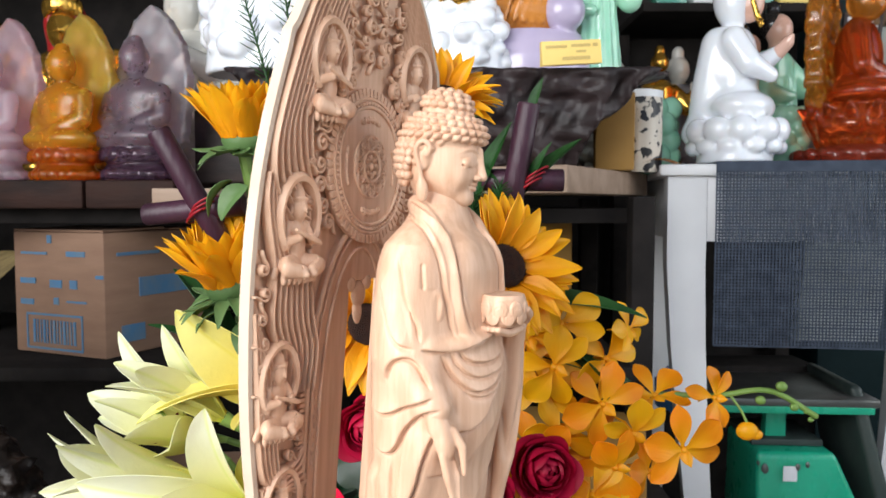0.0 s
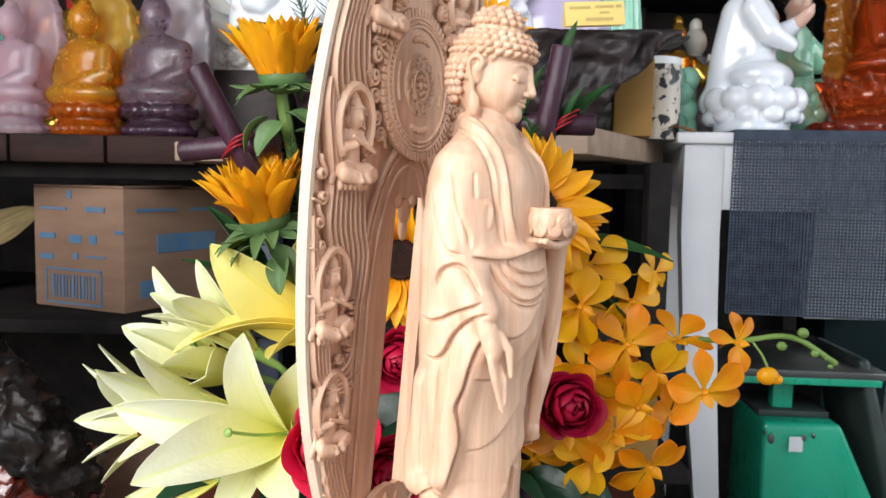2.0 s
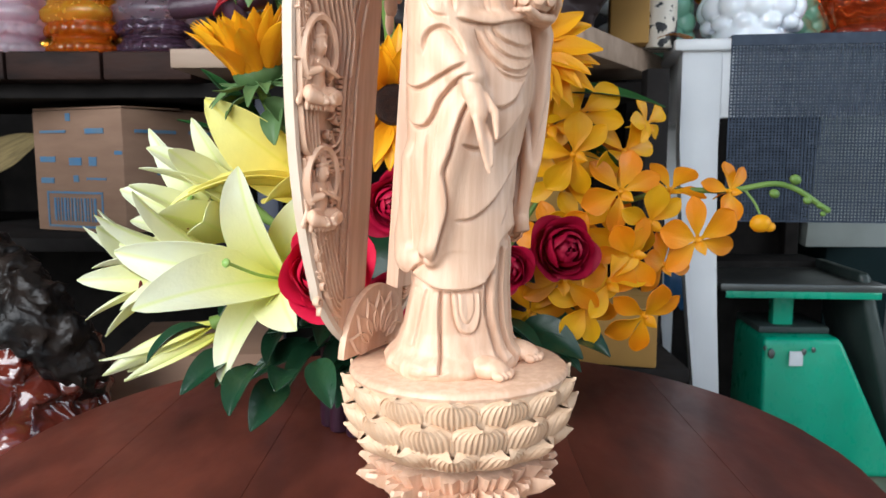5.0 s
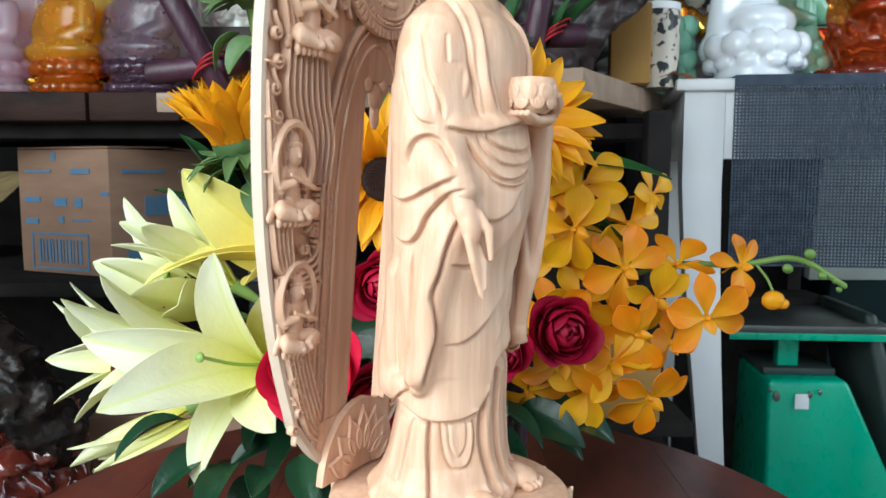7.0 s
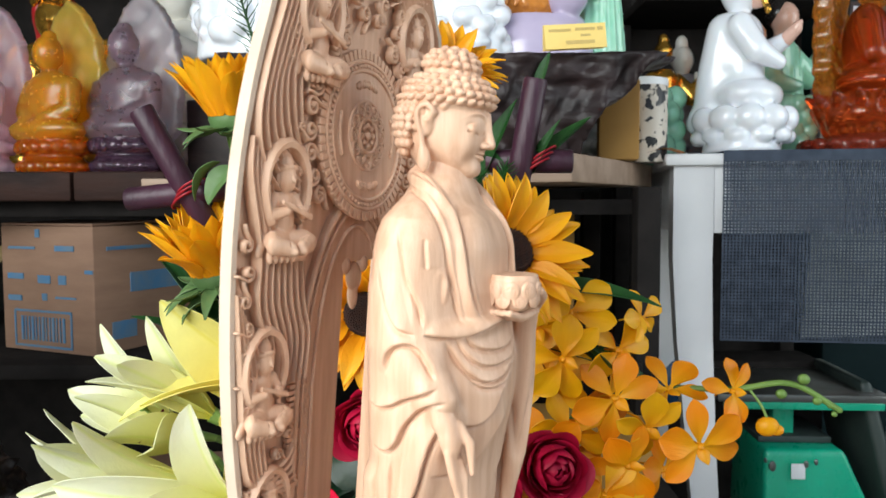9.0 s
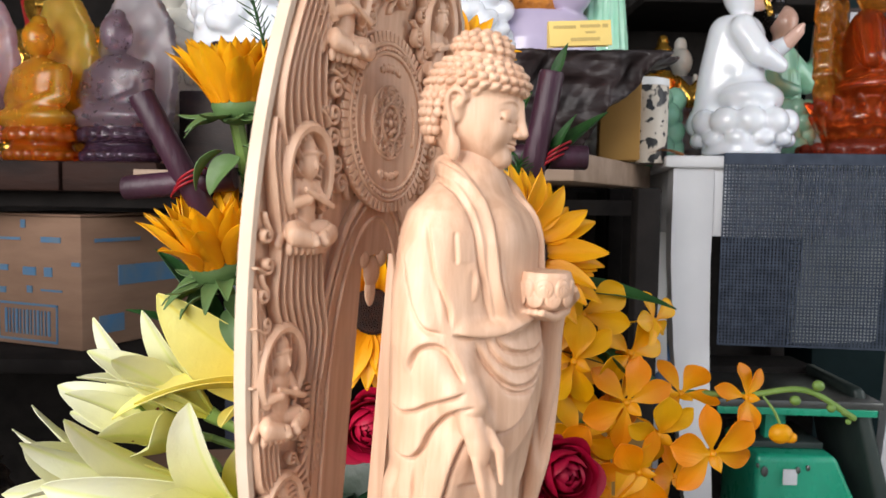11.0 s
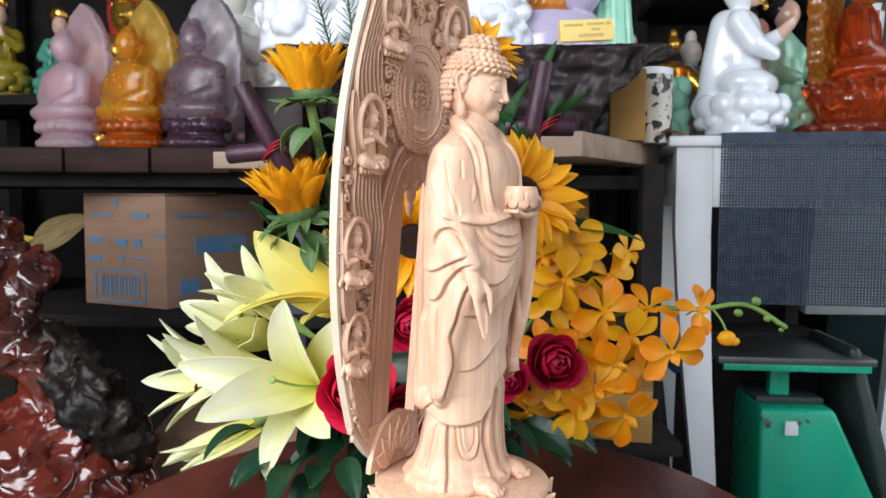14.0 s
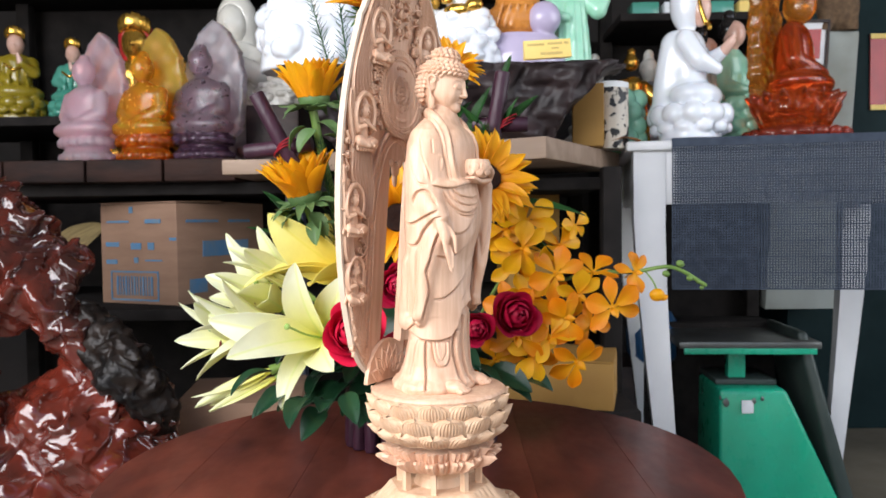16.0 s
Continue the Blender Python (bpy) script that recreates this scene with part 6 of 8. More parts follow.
for a, b, roll in (((0.091, 0.80, 1.192), (0.104, 0.80, 1.226), 60), ((0.088, 0.805, 1.105), (0.114, 0.79, 1.160), 50), ((0.090, 0.81, 1.112), (0.146, 0.80, 1.162), -40), ((0.036, 0.815, 1.100), (0.074, 0.81, 1.180), 40), ((0.066, 0.81, 1.09), (0.020, 0.80, 1.15), 30)):
    way = Vector(b) - Vector(a)
    thing("leaf", POINTED, None, "pointed green leaf at the tied canes", "leaf", "leaves of the arrangement",
          m=Matrix.Translation(a) @ way.to_track_quat("X", "Z").to_matrix().to_4x4() @ pose(0, 0, 0, roll, 0, 0) @ Matrix.Scale(way.length, 4))
for x, y, z, turn, roll, k in ((-0.150, 0.735, 0.715, 235, 15, 0), (-0.120, 0.725, 0.705, 262, -10, 1), (-0.095, 0.720, 0.712, 285, 12, 0), (-0.165, 0.745, 0.735, 215, -18, 2), (-0.135, 0.715, 0.690, 248, 20, 2), (-0.075, 0.735, 0.700, 300, -15, 1)):
    leaf((x, y, z), turn, 0, roll, 0.85, "dark glossy green leaf under the lilies", GLOSSY[k])
for x, y, z, turn, roll, k in ((-0.262, 0.660, 0.762, 215, 10, 0), (-0.235, 0.640, 0.745, 238, -15, 1), (-0.205, 0.625, 0.735, 255, 12, 0), (-0.178, 0.630, 0.728, 270, -8, 2), (-0.150, 0.640, 0.735, 285, 15, 1), (-0.220, 0.655, 0.718, 245, 25, 2), (-0.190, 0.650, 0.705, 262, -20, 0), (-0.125, 0.660, 0.715, 290, 8, 0), (-0.245, 0.670, 0.728, 225, -5, 1)):
    leaf((x, y, z), turn, 0, roll, 0.72, "dark glossy green leaf under the lilies", GLOSSY[k])
# feathery sprigs


def sprig(place, way, L, label="feathery green asparagus sprig"):
    rn = random.Random(int(abs(place[0]) * 1000))
    g = Geo().tube([(0, 0, 0), (0.003, 0, L / 2), (0, 0, L)], (0.0016, 0.0013, 0.0006), 5)
    for i in range(90):
        z, a = L * (0.12 + 0.88 * i / 90), i * 2.4
        ln = 0.022 * (1 - 0.6 * i / 90) * rn.uniform(0.7, 1.2)
        g.tube([(0, 0, z), (ln * 0.6 * math.cos(a), ln * 0.6 * math.sin(a), z + ln * 0.5), (ln * math.cos(a), ln * math.sin(a), z + ln * 0.9)], (0.0006, 0.0007, 0.0003), 3)
    return thing("fern_sprig", g, LEAF, label, "plant", "green sprigs", m=facing(place, way))


for p, w, L in (((-0.175, 0.79, 0.88), (-0.1, -0.05, 1), 0.22), ((-0.16, 0.78, 0.92), (0.1, -0.1, 1), 0.14), ((-0.15, 0.83, 1.15), (-0.1, 0, 1), 0.24), ((-0.17, 0.83, 1.15), (-0.25, 0, 1), 0.19), ((0.025, 0.77, 1.03), (0.1, -0.1, 1), 0.08), ((0.040, 0.775, 1.05), (0.3, 0.0, 1), 0.07), ((-0.13, 0.77, 0.98), (0.1, -0.2, 1), 0.14)):
    sprig(p, w, L)


# tied canes
def cane_cross(pairs, label):
    c = np.array(pairs[0][1])
    ob = empty("tied_canes", label, "decoration", "tied canes", pose(*c))
    for a, b in pairs:
        a, b = np.array(a) - c, np.array(b) - c
        part("cane", Geo().tube([a, a + (b - a) * 0.02, a + (b - a) * 0.5, a + (b - a) * 0.98, b], (0.0108, 0.0122, 0.0122, 0.0122, 0.0108), 16), STICK, ob)
    m = (np.array(pairs[1][0]) * 0.4 + np.array(pairs[1][1]) * 0.6) - c
    for k in (-0.003, 0.0, 0.003):
        t = np.linspace(0, 2 * math.pi, 20)
        part("tie_wire", Geo().tube([(m[0] + 0.014 * math.cos(q) + k, m[1] + 0.014 * math.sin(q) - 0.006, m[2] + k * 2 + 0.010 * math.cos(q + 0.5)) for q in t], 0.0013, 5), RED_WIRE, ob, "thin red tie wire")
    return ob


cane_cross([((-0.300, 0.80, 1.172), (-0.235, 0.81, 1.035)), ((-0.325, 0.812, 1.080), (-0.215, 0.808, 1.092))], "crossed purple-brown canes tied with red wire")
cane_cross([((0.090, 0.80, 1.200), (0.068, 0.80, 1.06)), ((0.042, 0.815, 1.118), (0.130, 0.808, 1.118))], "crossed purple-brown canes tied with red wire")

# vase of dark canes
vase = empty("flower_vase", "dark purple-brown cane vase on the table behind the figure", "vase", m=pose(-0.036, 0.630, TABLE_Z) @ Matrix.Diagonal((UNIT, UNIT, 0.90, 1)))
part("pot", Geo().lathe([(0.075, 0.001), (0.078, 0.01), (0.085, 0.06), (0.092, 0.115), (0.090, 0.122), (0.05, 0.118)], 32, m=Matrix.Diagonal((1.25, 0.75, 1, 1))), BLACK, vase)
cane = Geo().tube([(0, 0, 0.0), (0, 0, 0.002), (0, 0, 0.118), (0, 0, 0.120)], (0.010, 0.0118, 0.0118, 0.010), 12).mesh("cane", STICK)
for i in range(22):
    a = 2 * math.pi * i / 22
    part("cane", cane, None, vase, m=pose(0.118 * math.cos(a), 0.076 * math.sin(a), 0.001, 2 * math.sin(a), 2, i * 31))
part("foliage_foam", Geo().lathe([(0.11, 0.10), (0.14, 0.13), (0.12, 0.17), (0.06, 0.20), (0.01, 0.205)], 24, m=Matrix.Diagonal((1.0, 0.55, 1, 1))), LEAF_DARK, vase, "dark green foam block")
thing("leaf_scrap", sheet_mesh("leaf", petal(0.018, 0.006, 4, -4, 0.2), LEAF), None, "small green leaf scrap on the table", "leaf", m=pose(-0.088, 0.405, TABLE_Z + 0.002, 0, 0, 10) @ Matrix.Scale(UNIT, 4))

# ---- shelves behind the table ----
PLANKS_Z, BOARD_Z, SIDE_Z = 0.790, 0.806, 0.818
for x0, x1 in ((-1.30, -1.06), (-1.057, -0.86), (-0.857, -0.70), (-0.697, -0.55), (-0.547, -0.41)):
    thing("shelf_plank", Geo().box(((x0 + x1) / 2, 1.36, PLANKS_Z - 0.022), (x1 - x0, 0.42, 0.044), 0.005), PLANK, "dark red-grey varnished wooden shelf plank", "shelf", "planks of the long shelf")
thing("shelf_board", Geo().box((0, 0, 0), (0.085, 0.30, 0.026), 0.002), PALE_WOOD, "pale sawn board end on the shelf", "board", m=pose(-0.352, 1.17, 0.762))
thing("shelf_board", Geo().box((-0.24, 0.20, -0.019), (0.48, 0.40, 0.038), 0.003), PALE_WOOD, "grey-brown thick wooden shelf board", "board", m=pose(0.165, 1.00, BOARD_Z, 0, 0, -30))
rack = empty("shelf_rack", "black metal shelf rack with several levels", "rack")
for z, x0, x1, y0, y1, t in ((0.7345, -1.30, 0.30, 1.20, 1.66, 0.024), (0.490, -1.30, 0.30, 1.15, 1.74, 0.022), (0.318, -0.2, 0.33, 1.02, 1.6, 0.02), (0.918, -1.6, -0.50, 1.52, 1.87, 0.022), (1.30, -1.6, 0.45, 1.60, 1.9, 0.022), (1.195, 0.45, 0.90, 1.72, 2.0, 0.02)):
    part("shelf", Geo().box(((x0 + x1) / 2, (y0 + y1) / 2, z), (x1 - x0, y1 - y0, t), 0.002), BLACK, rack)
for x, y, h in ((0.312, 1.185, 0.765), (-1.2, 1.24, 0.74), (0.312, 1.62, 0.765), (-1.2, 1.85, 1.4), (-0.45, 1.85, 1.4), (0.46, 1.97, 1.3), (0.89, 1.97, 1.3)):
    part("post", Geo().box((x, y, h / 2), (0.036, 0.036, h), 0.003), BLACK, rack)
part("post", Geo().box((-0.303, 1.19, 0.36), (0.034, 0.034, 0.72), 0.003), NAVY, rack, "navy painted post")
# near-black sheet that closes off the view behind the rack
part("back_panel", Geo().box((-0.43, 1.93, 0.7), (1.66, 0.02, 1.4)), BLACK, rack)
# black sheet added in place of the shade behind and under the side table
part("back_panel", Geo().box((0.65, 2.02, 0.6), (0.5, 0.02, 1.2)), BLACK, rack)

# dark root that carries the white figures
f = Field((-0.54, 1.26, 1.075), (0.50, 1.94, 1.30), 0.0075)


def root_body(x, y, z):
    t = (z - 1.08) / 0.19
    c = -0.02 + 0.02 * t
    w = 0.27 + 0.155 * np.clip(t, 0, 1) ** 1.3
    edge = np.abs(((x * 5.3 + z * 3.1 + 0.35 * np.sin(z * 16 + x * 9)) % 1.0) - 0.5) + 0.5 * np.abs(((x * 11.7 - z * 4.3 + 0.3 * np.sin(z * 27)) % 1.0) - 0.5)
    wob = 0.060 * (edge - 0.35) + 0.006 * np.sin(x * 37 - z * 26 + y * 20 + 2.2 * np.sin(x * 27 + z * 33)) + 0.004 * np.sin(x * 83 + z * 29 + 2.5 * np.sin(x * 41 - z * 57 + y * 31))
    return np.maximum(np.maximum(np.abs(x - c) - w - wob, np.abs(y - 1.60) - 0.135 - 0.05 * t + wob * 1.4), np.maximum(1.0845 - z, z - 1.268 - wob * 0.15))


f.put(root_body, (-0.53, 1.27, 1.08), (0.49, 1.93, 1.29), 0.004)
root_stand = thing("root_stand", joined_mesh("root_stand", [(*f.skin(), 0)], [BURL]), None, "rough dark brown-black root wood stand with a flat top", "stand")
stand(root_stand, BOARD_Z)
ROOT_Z = BOARD_Z + 0.135

# price card
card = thing("price_card", Geo().box((0, 0, 0), (0.112, 0.003, 0.044), 0.0005).box((0, 0.012, -0.002), (0.112, 0.003, 0.044), m=pose(0, 0, 0, 18, 0, 0)), YELLOW_CARD, "folded yellow price card with faint writing", "card", m=pose(0.236, 1.425, 1.291, -12, -3, 6))
for (x, z, w, h) in ((-0.028, 0.011, 0.040, 0.005), (0.018, 0.012, 0.036, 0.005), (0.045, 0.012, 0.010, 0.006), (0.018, 0.001, 0.018, 0.004), (0.008, -0.011, 0.052, 0.006)):
    part("writing_bar", Geo().box((x, -0.0022, z), (w, 0.0006, h)), GREY_INK, card)
drawn(card)

# white table
wt = empty("side_table", "white painted wooden side table with curved legs", "table", m=pose(0.352, 1.225, 0, 0, 0, -8))
SIDE_L, SIDE_D = 0.62, 0.46
part("tabletop", Geo().box((SIDE_L / 2, SIDE_D / 2, SIDE_Z - 0.0095), (SIDE_L, SIDE_D, 0.019), 0.004), WHITE_PAINT, wt)
part("apron", Geo().box((SIDE_L / 2, 0.024, 0.7455), (SIDE_L - 0.06, 0.016, 0.107), 0.002), WHITE_PAINT, wt)
for x in (0.035, SIDE_L - 0.035):
    part("apron", Geo().box((x, SIDE_D / 2, 0.7455), (0.016, SIDE_D - 0.07, 0.107), 0.002), WHITE_PAINT, wt)


def leg_geo(sx):
    rows = []
    for z, w, off in ((0, 0.016, 0.046), (0.04, 0.0165, 0.044), (0.18, 0.020, 0.034), (0.36, 0.024, 0.018), (0.52, 0.028, 0.006), (0.65, 0.0305, 0.000), (0.69, 0.031, 0), (SIDE_Z - 0.019, 0.031, 0)):
        k = sx * off
        rows.append([(k - w, -w * 0.75, z), (k + w, -w * 0.75, z), (k + w, w * 0.75, z), (k - w, w * 0.75, z)])
    p = np.array(rows)
    g = Geo().grid(p, 0, True)
    g.add(p[0], [(0, 1, 2, 3)[::-1]]).add(p[-1], [(0, 1, 2, 3)])
    return g


for x, y, s in ((0.046, 0.036, 1), (SIDE_L - 0.046, 0.036, -1), (0.046, SIDE_D - 0.036, 1), (SIDE_L - 0.046, SIDE_D - 0.036, -1)):
    part("leg", leg_geo(s), WHITE_PAINT, wt, m=pose(x, y, 0), angle=50)

# woven grey mat that hangs over the table's front, loose enough to see through
g = Geo()
x0, x1, y, z0, z1, sp = 0.088, 0.560, -0.004, 0.525, SIDE_Z + 0.003, 0.0052
for i in range(int((z1 - z0) / sp)):
    g.box(((x0 + x1) / 2, y, z0 + i * sp), (x1 - x0, 0.0014, 0.0022 + 0.0012 * (i % 6 == 0)))
g.box(((x0 + x1) / 2, y - 0.001, z1 - 0.008), (x1 - x0, 0.0018, 0.016))
for i in range(int((x1 - x0) / sp)):
    g.box((x0 + i * sp, y - 0.0008, (z0 + z1) / 2), (0.0024, 0.0014, z1 - z0))
g.box(((x0 + x1) / 2, 0.20, SIDE_Z + 0.002), (x1 - x0, 0.41, 0.004), 0.0015)
tagged(thing("woven_mat", g, MESH_GREY, "dark grey woven vinyl mat hanging over the table edge", "mat", smooth=False, m=pose(0.352, 1.225, 0, 0, 0, -8)), kind="stuff")

# weighing scale under the table
sc = empty("weighing_scale", "green enamelled platform scale with a dark steel plate", "scale", m=pose(0.668, 1.515, 0, 0, 0, -4) @ Matrix.Diagonal((UNIT, UNIT, 1.13, 1)))


def taper(w0, w1, d0, d1, z0, z1, dx=0.0):
    v = [(-w0 / 2, -d0 / 2, z0), (w0 / 2, -d0 / 2, z0), (w0 / 2, d0 / 2, z0), (-w0 / 2, d0 / 2, z0), (-w1 / 2 + dx, -d1 / 2, z1), (w1 / 2 + dx, -d1 / 2, z1), (w1 / 2 + dx, d1 / 2, z1), (-w1 / 2 + dx, d1 / 2, z1)]
    bm = bmesh.new()
    vs = [bm.verts.new(p) for p in v]
    for q in ((0, 3, 2, 1), (4, 5, 6, 7), (0, 1, 5, 4), (1, 2, 6, 5), (2, 3, 7, 6), (3, 0, 4, 7)):
        bm.faces.new([vs[i] for i in q])
    bmesh.ops.bevel(bm, geom=bm.edges[:], offset=0.012, segments=3, affect="EDGES", profile=0.5)
    bm.verts.index_update()
    out = ([tuple(p.co) for p in bm.verts], [tuple(p.index for p in q.verts) for q in bm.faces])
    bm.free()
    return Geo().add(*out)


part("housing", taper(0.38, 0.205, 0.30, 0.26, 0.0, 0.244, -0.085), GREEN_PAINT, sc, m=pose(0.110, 0, 0))
part("top_plate", Geo().box((0.02, 0.02, 0.251), (0.19, 0.20, 0.012), 0.003), GREEN_DARK, sc)
part("column", Geo().box((0.0, -0.03, 0.285), (0.055, 0.04, 0.09), 0.003), GREEN_PAINT, sc)
part("platform", Geo().box((0.005, 0.03, 0.336), (0.43, 0.40, 0.014), 0.004), STEEL, sc, "dull dark steel platform")
part("platform_rim", Geo().box((0.005, -0.168, 0.324), (0.40, 0.006, 0.012), 0.002), GREEN_PAINT, sc)
part("paper_label", Geo().box((0.005, -0.1525, 0.205), (0.036, 0.002, 0.026), 0.0004, m=pose(0, 0, 0, -2, 0, 0)), PAPER, sc, "small white paper label")
for x, z, r in ((-0.060, 0.218, 0.009), (-0.078, 0.228, 0.004), (0.05, 0.226, 0.005), (0.025, 0.222, 0.006)):
    part("screw", Geo().lathe([(r, 0), (r, 0.004), (r * 0.5, 0.006)], 10, m=pose(x, -0.142, z, 90, 0, 0)), STEEL, sc)
part("side_rail", taper(0.05, 0.035, 0.34, 0.30, 0.0, 0.36, -0.14), GREEN_DARK, sc, m=pose(0.315, 0.02, 0))

# cardboard boxes


def carton(name, m, size, mat, label, flaps=True):
    w, d, h = size
    ob = empty(name, label, "box", m=m)
    part("body", Geo().box((w / 2, d / 2, h / 2), (w, d, h), 0.004), mat, ob)
    if flaps:
        part("flap", Geo().box((w / 2, d * 0.26, h + 0.003), (w * 0.99, d * 0.48, 0.004), m=pose(0, 0, 0, 1.2, 0, 0)), mat, ob)
        part("flap", Geo().box((w / 2, d * 0.75, h + 0.003), (w * 0.99, d * 0.47, 0.004), m=pose(0, 0, 0.004, -1, 0, 0)), mat, ob)
    return ob


bx = carton("cardboard_box", pose(-0.735, 1.285, 0.502, 0, 0, -23.6) @ Matrix.Scale(UNIT, 4), (0.290, 0.38, 0.285), CARD, "brown cardboard box with faded blue print")
for x, z, w, h in ((0.08, 0.235, 0.11, 0.010), (0.235, 0.235, 0.075, 0.020), (0.055, 0.170, 0.065, 0.022), (0.16, 0.165, 0.05, 0.030), (0.225, 0.165, 0.03, 0.034), (0.05, 0.120, 0.055, 0.022), (0.16, 0.125, 0.02, 0.026), (0.235, 0.125, 0.08, 0.008), (0.14, 0.268, 0.018, 0.030), (0.318, 0.185, 0.03, 0.014)):
    part("print_bar", Geo().box((x * 0.87, -0.0015, z), (w * 0.78, 0.002, h * 0.6)), BLUE_INK, bx)
for x, z, w, h in ((0.15, 0.092, 0.21, 0.005), (0.15, 0.012, 0.21, 0.005), (0.0475, 0.052, 0.005, 0.085), (0.2525, 0.052, 0.005, 0.085)):
    part("print_frame", Geo().box((x * 0.87, -0.0015, z), (w * 0.87, 0.002, h)), BLUE_INK, bx)
for i in range(13):
    part("print_bar", Geo().box((0.065 + i * 0.0109, -0.0015, 0.052), (0.003 + 0.004 * (i % 3 == 0), 0.002, 0.055)), BLUE_INK, bx)
for y, z, w, h in ((0.20, 0.155, 0.20, 0.045), (0.10, 0.235, 0.13, 0.008), (0.26, 0.235, 0.10, 0.008), (0.08, 0.05, 0.07, 0.04)):
    part("print_bar", Geo().box((0.2915, y, z), (0.002, w, h)), BLUE_INK, bx)
carton("cardboard_box", pose(0.130, 1.45, 0.502, 0, 0, 6) @ Matrix.Scale(UNIT, 4), (0.17, 0.22, 0.33), CARD_OCHRE, "tall ochre cardboard box on the dark shelf")
carton("cardboard_box", pose(0.072, 1.07, 0.329, 0, 0, -14) @ Matrix.Scale(UNIT, 4), (0.30, 0.26, 0.115), CARD_OCHRE, "flat ochre cardboard box on the lower shelf")
carton("cardboard_box", pose(-0.446, 0.90, 0.0, 0, 0, 8) @ Matrix.Scale(UNIT, 4), (0.28, 0.3, 0.52), CARD, "brown cardboard box standing behind the table", False)
carton("tan_box", pose(0.241, 1.20, BOARD_Z + 0.001, 0, 0, -8) @ Matrix.Scale(UNIT, 4), (0.085, 0.07, 0.17), CARD_OCHRE, "small tan carton on the shelf board", False)

# dry palm fan and a yellow leaf beside the box, then bag, case and crate in the dark
STRAW = surface("dry_palm", (0.27, 0.20, 0.085), (0.16, 0.115, 0.05), 40, 0.8, 0.5, stretch=(0.4, 5, 5))
fan_way = Vector((0.165, 0.02, 0.085))
thing("palm_fan", sheet_mesh("palm_fan", petal(0.19, 0.085, 10, -8, 0.35, 0.9, 12, 9, 0.02, 0.3, 0.03, 1, 0.7), STRAW, 0.002), None, "dry straw-coloured palm fan leaning behind the box", "fan",
      m=Matrix.Translation((-1.20, 1.80, 0.745)) @ fan_way.to_track_quat("X", "Z").to_matrix().to_4x4() @ pose(0, 0, 0, 62, 0, 0))
thing("leaf", sheet_mesh("leaf", petal(0.075, 0.036, 14, -14, 0.4, 0.8, 10, 7, 0.04, 0.2), surface("yellow_leaf", (0.52, 0.38, 0.02), (0.44, 0.30, 0.02), 30, 0.5, 0.3)), None, "yellow dry leaf by the palm fan", "leaf",
      m=Matrix.Translation((-1.075, 1.50, 0.805)) @ pose(0, 0, 0, 0, -24, 0) @ pose(0, 0, 0, 55, 0, 0))
thing("plastic_bag", Geo().lathe([(0.06, 0), (0.09, 0.04), (0.095, 0.12), (0.06, 0.19), (0.02, 0.21)], 22, bumps=lambda a, k: 1 + 0.08 * np.sin(a * 5 + k) + 0.05 * np.sin(a * 9 - k * 2)), surface("blue_plastic", (0.02, 0.09, 0.22), (0.015, 0.07, 0.17), 14, 0.35, 0.5), "crumpled blue plastic bag under the table", "bag", m=pose(0.72, 2.22, 0.40))
thing("black_case", Geo().box((0.90, 2.24, 0.70), (0.46, 0.16, 0.56), 0.008), BLACK, "black case standing behind the scale", "case")
thing("low_crate", Geo().box((0, 0, 0.2), (0.26, 0.3, 0.40), 0.006), DARK_WOOD, "dark wooden crate under the table", "crate", m=pose(0.70, 2.28, 0.0))

# lacquered root carving on the floor
f = Field((-1.20, 0.74, 0.0), (-0.46, 1.36, 1.10), 0.0065)
f.chain([(-1.05, 1.14, 1.02), (-0.93, 1.10, 0.93), (-0.82, 1.06, 0.83)], (0.075, 0.080, 0.065), 0.05)
f.chain([(-0.83, 1.03, 0.83), (-0.74, 1.00, 0.73), (-0.675, 1.00, 0.665)], (0.065, 0.055, 0.040), 0.03)
f.chain([(-0.735, 1.03, 0.80), (-0.728, 1.01, 0.845)], (0.022, 0.034), 0.015)
f.ell((-0.70, 1.00, 0.53), (0.13, 0.11, 0.12), 0.05)
f.ell((-0.78, 1.02, 0.28), (0.24, 0.20, 0.34), 0.08)
f.chain([(-1.02, 0.98, 0.86), (-0.96, 0.93, 0.70), (-0.90, 0.90, 0.52), (-0.82, 0.90, 0.36)], (0.06, 0.07, 0.08, 0.10), 0.04)
f.chain([(-1.10, 1.00, 0.72), (-1.04, 0.95, 0.52), (-1.0, 0.95, 0.2)], (0.05, 0.06, 0.09), 0.04)
f.chain([(-0.61, 1.00, 0.50), (-0.58, 1.02, 0.60)], (0.05, 0.03), 0.03)
f.ell((-0.742, 1.05, 0.866), (0.030, 0.028, 0.030), 0.010)
for x, y, z, r in ((-0.86, 0.96, 0.78, 0.045), (-0.94, 0.90, 0.63, 0.05), (-0.78, 0.93, 0.56, 0.05), (-0.70, 0.90, 0.50, 0.05), (-0.86, 0.86, 0.45, 0.06), (-0.64, 0.92, 0.47, 0.04), (-0.98, 0.92, 0.50, 0.05)):
    f.ell((x, y, z), (r, r * 0.8, r * 1.3), 0.025, (10, 25, 40))
lp, lq = f.skin()


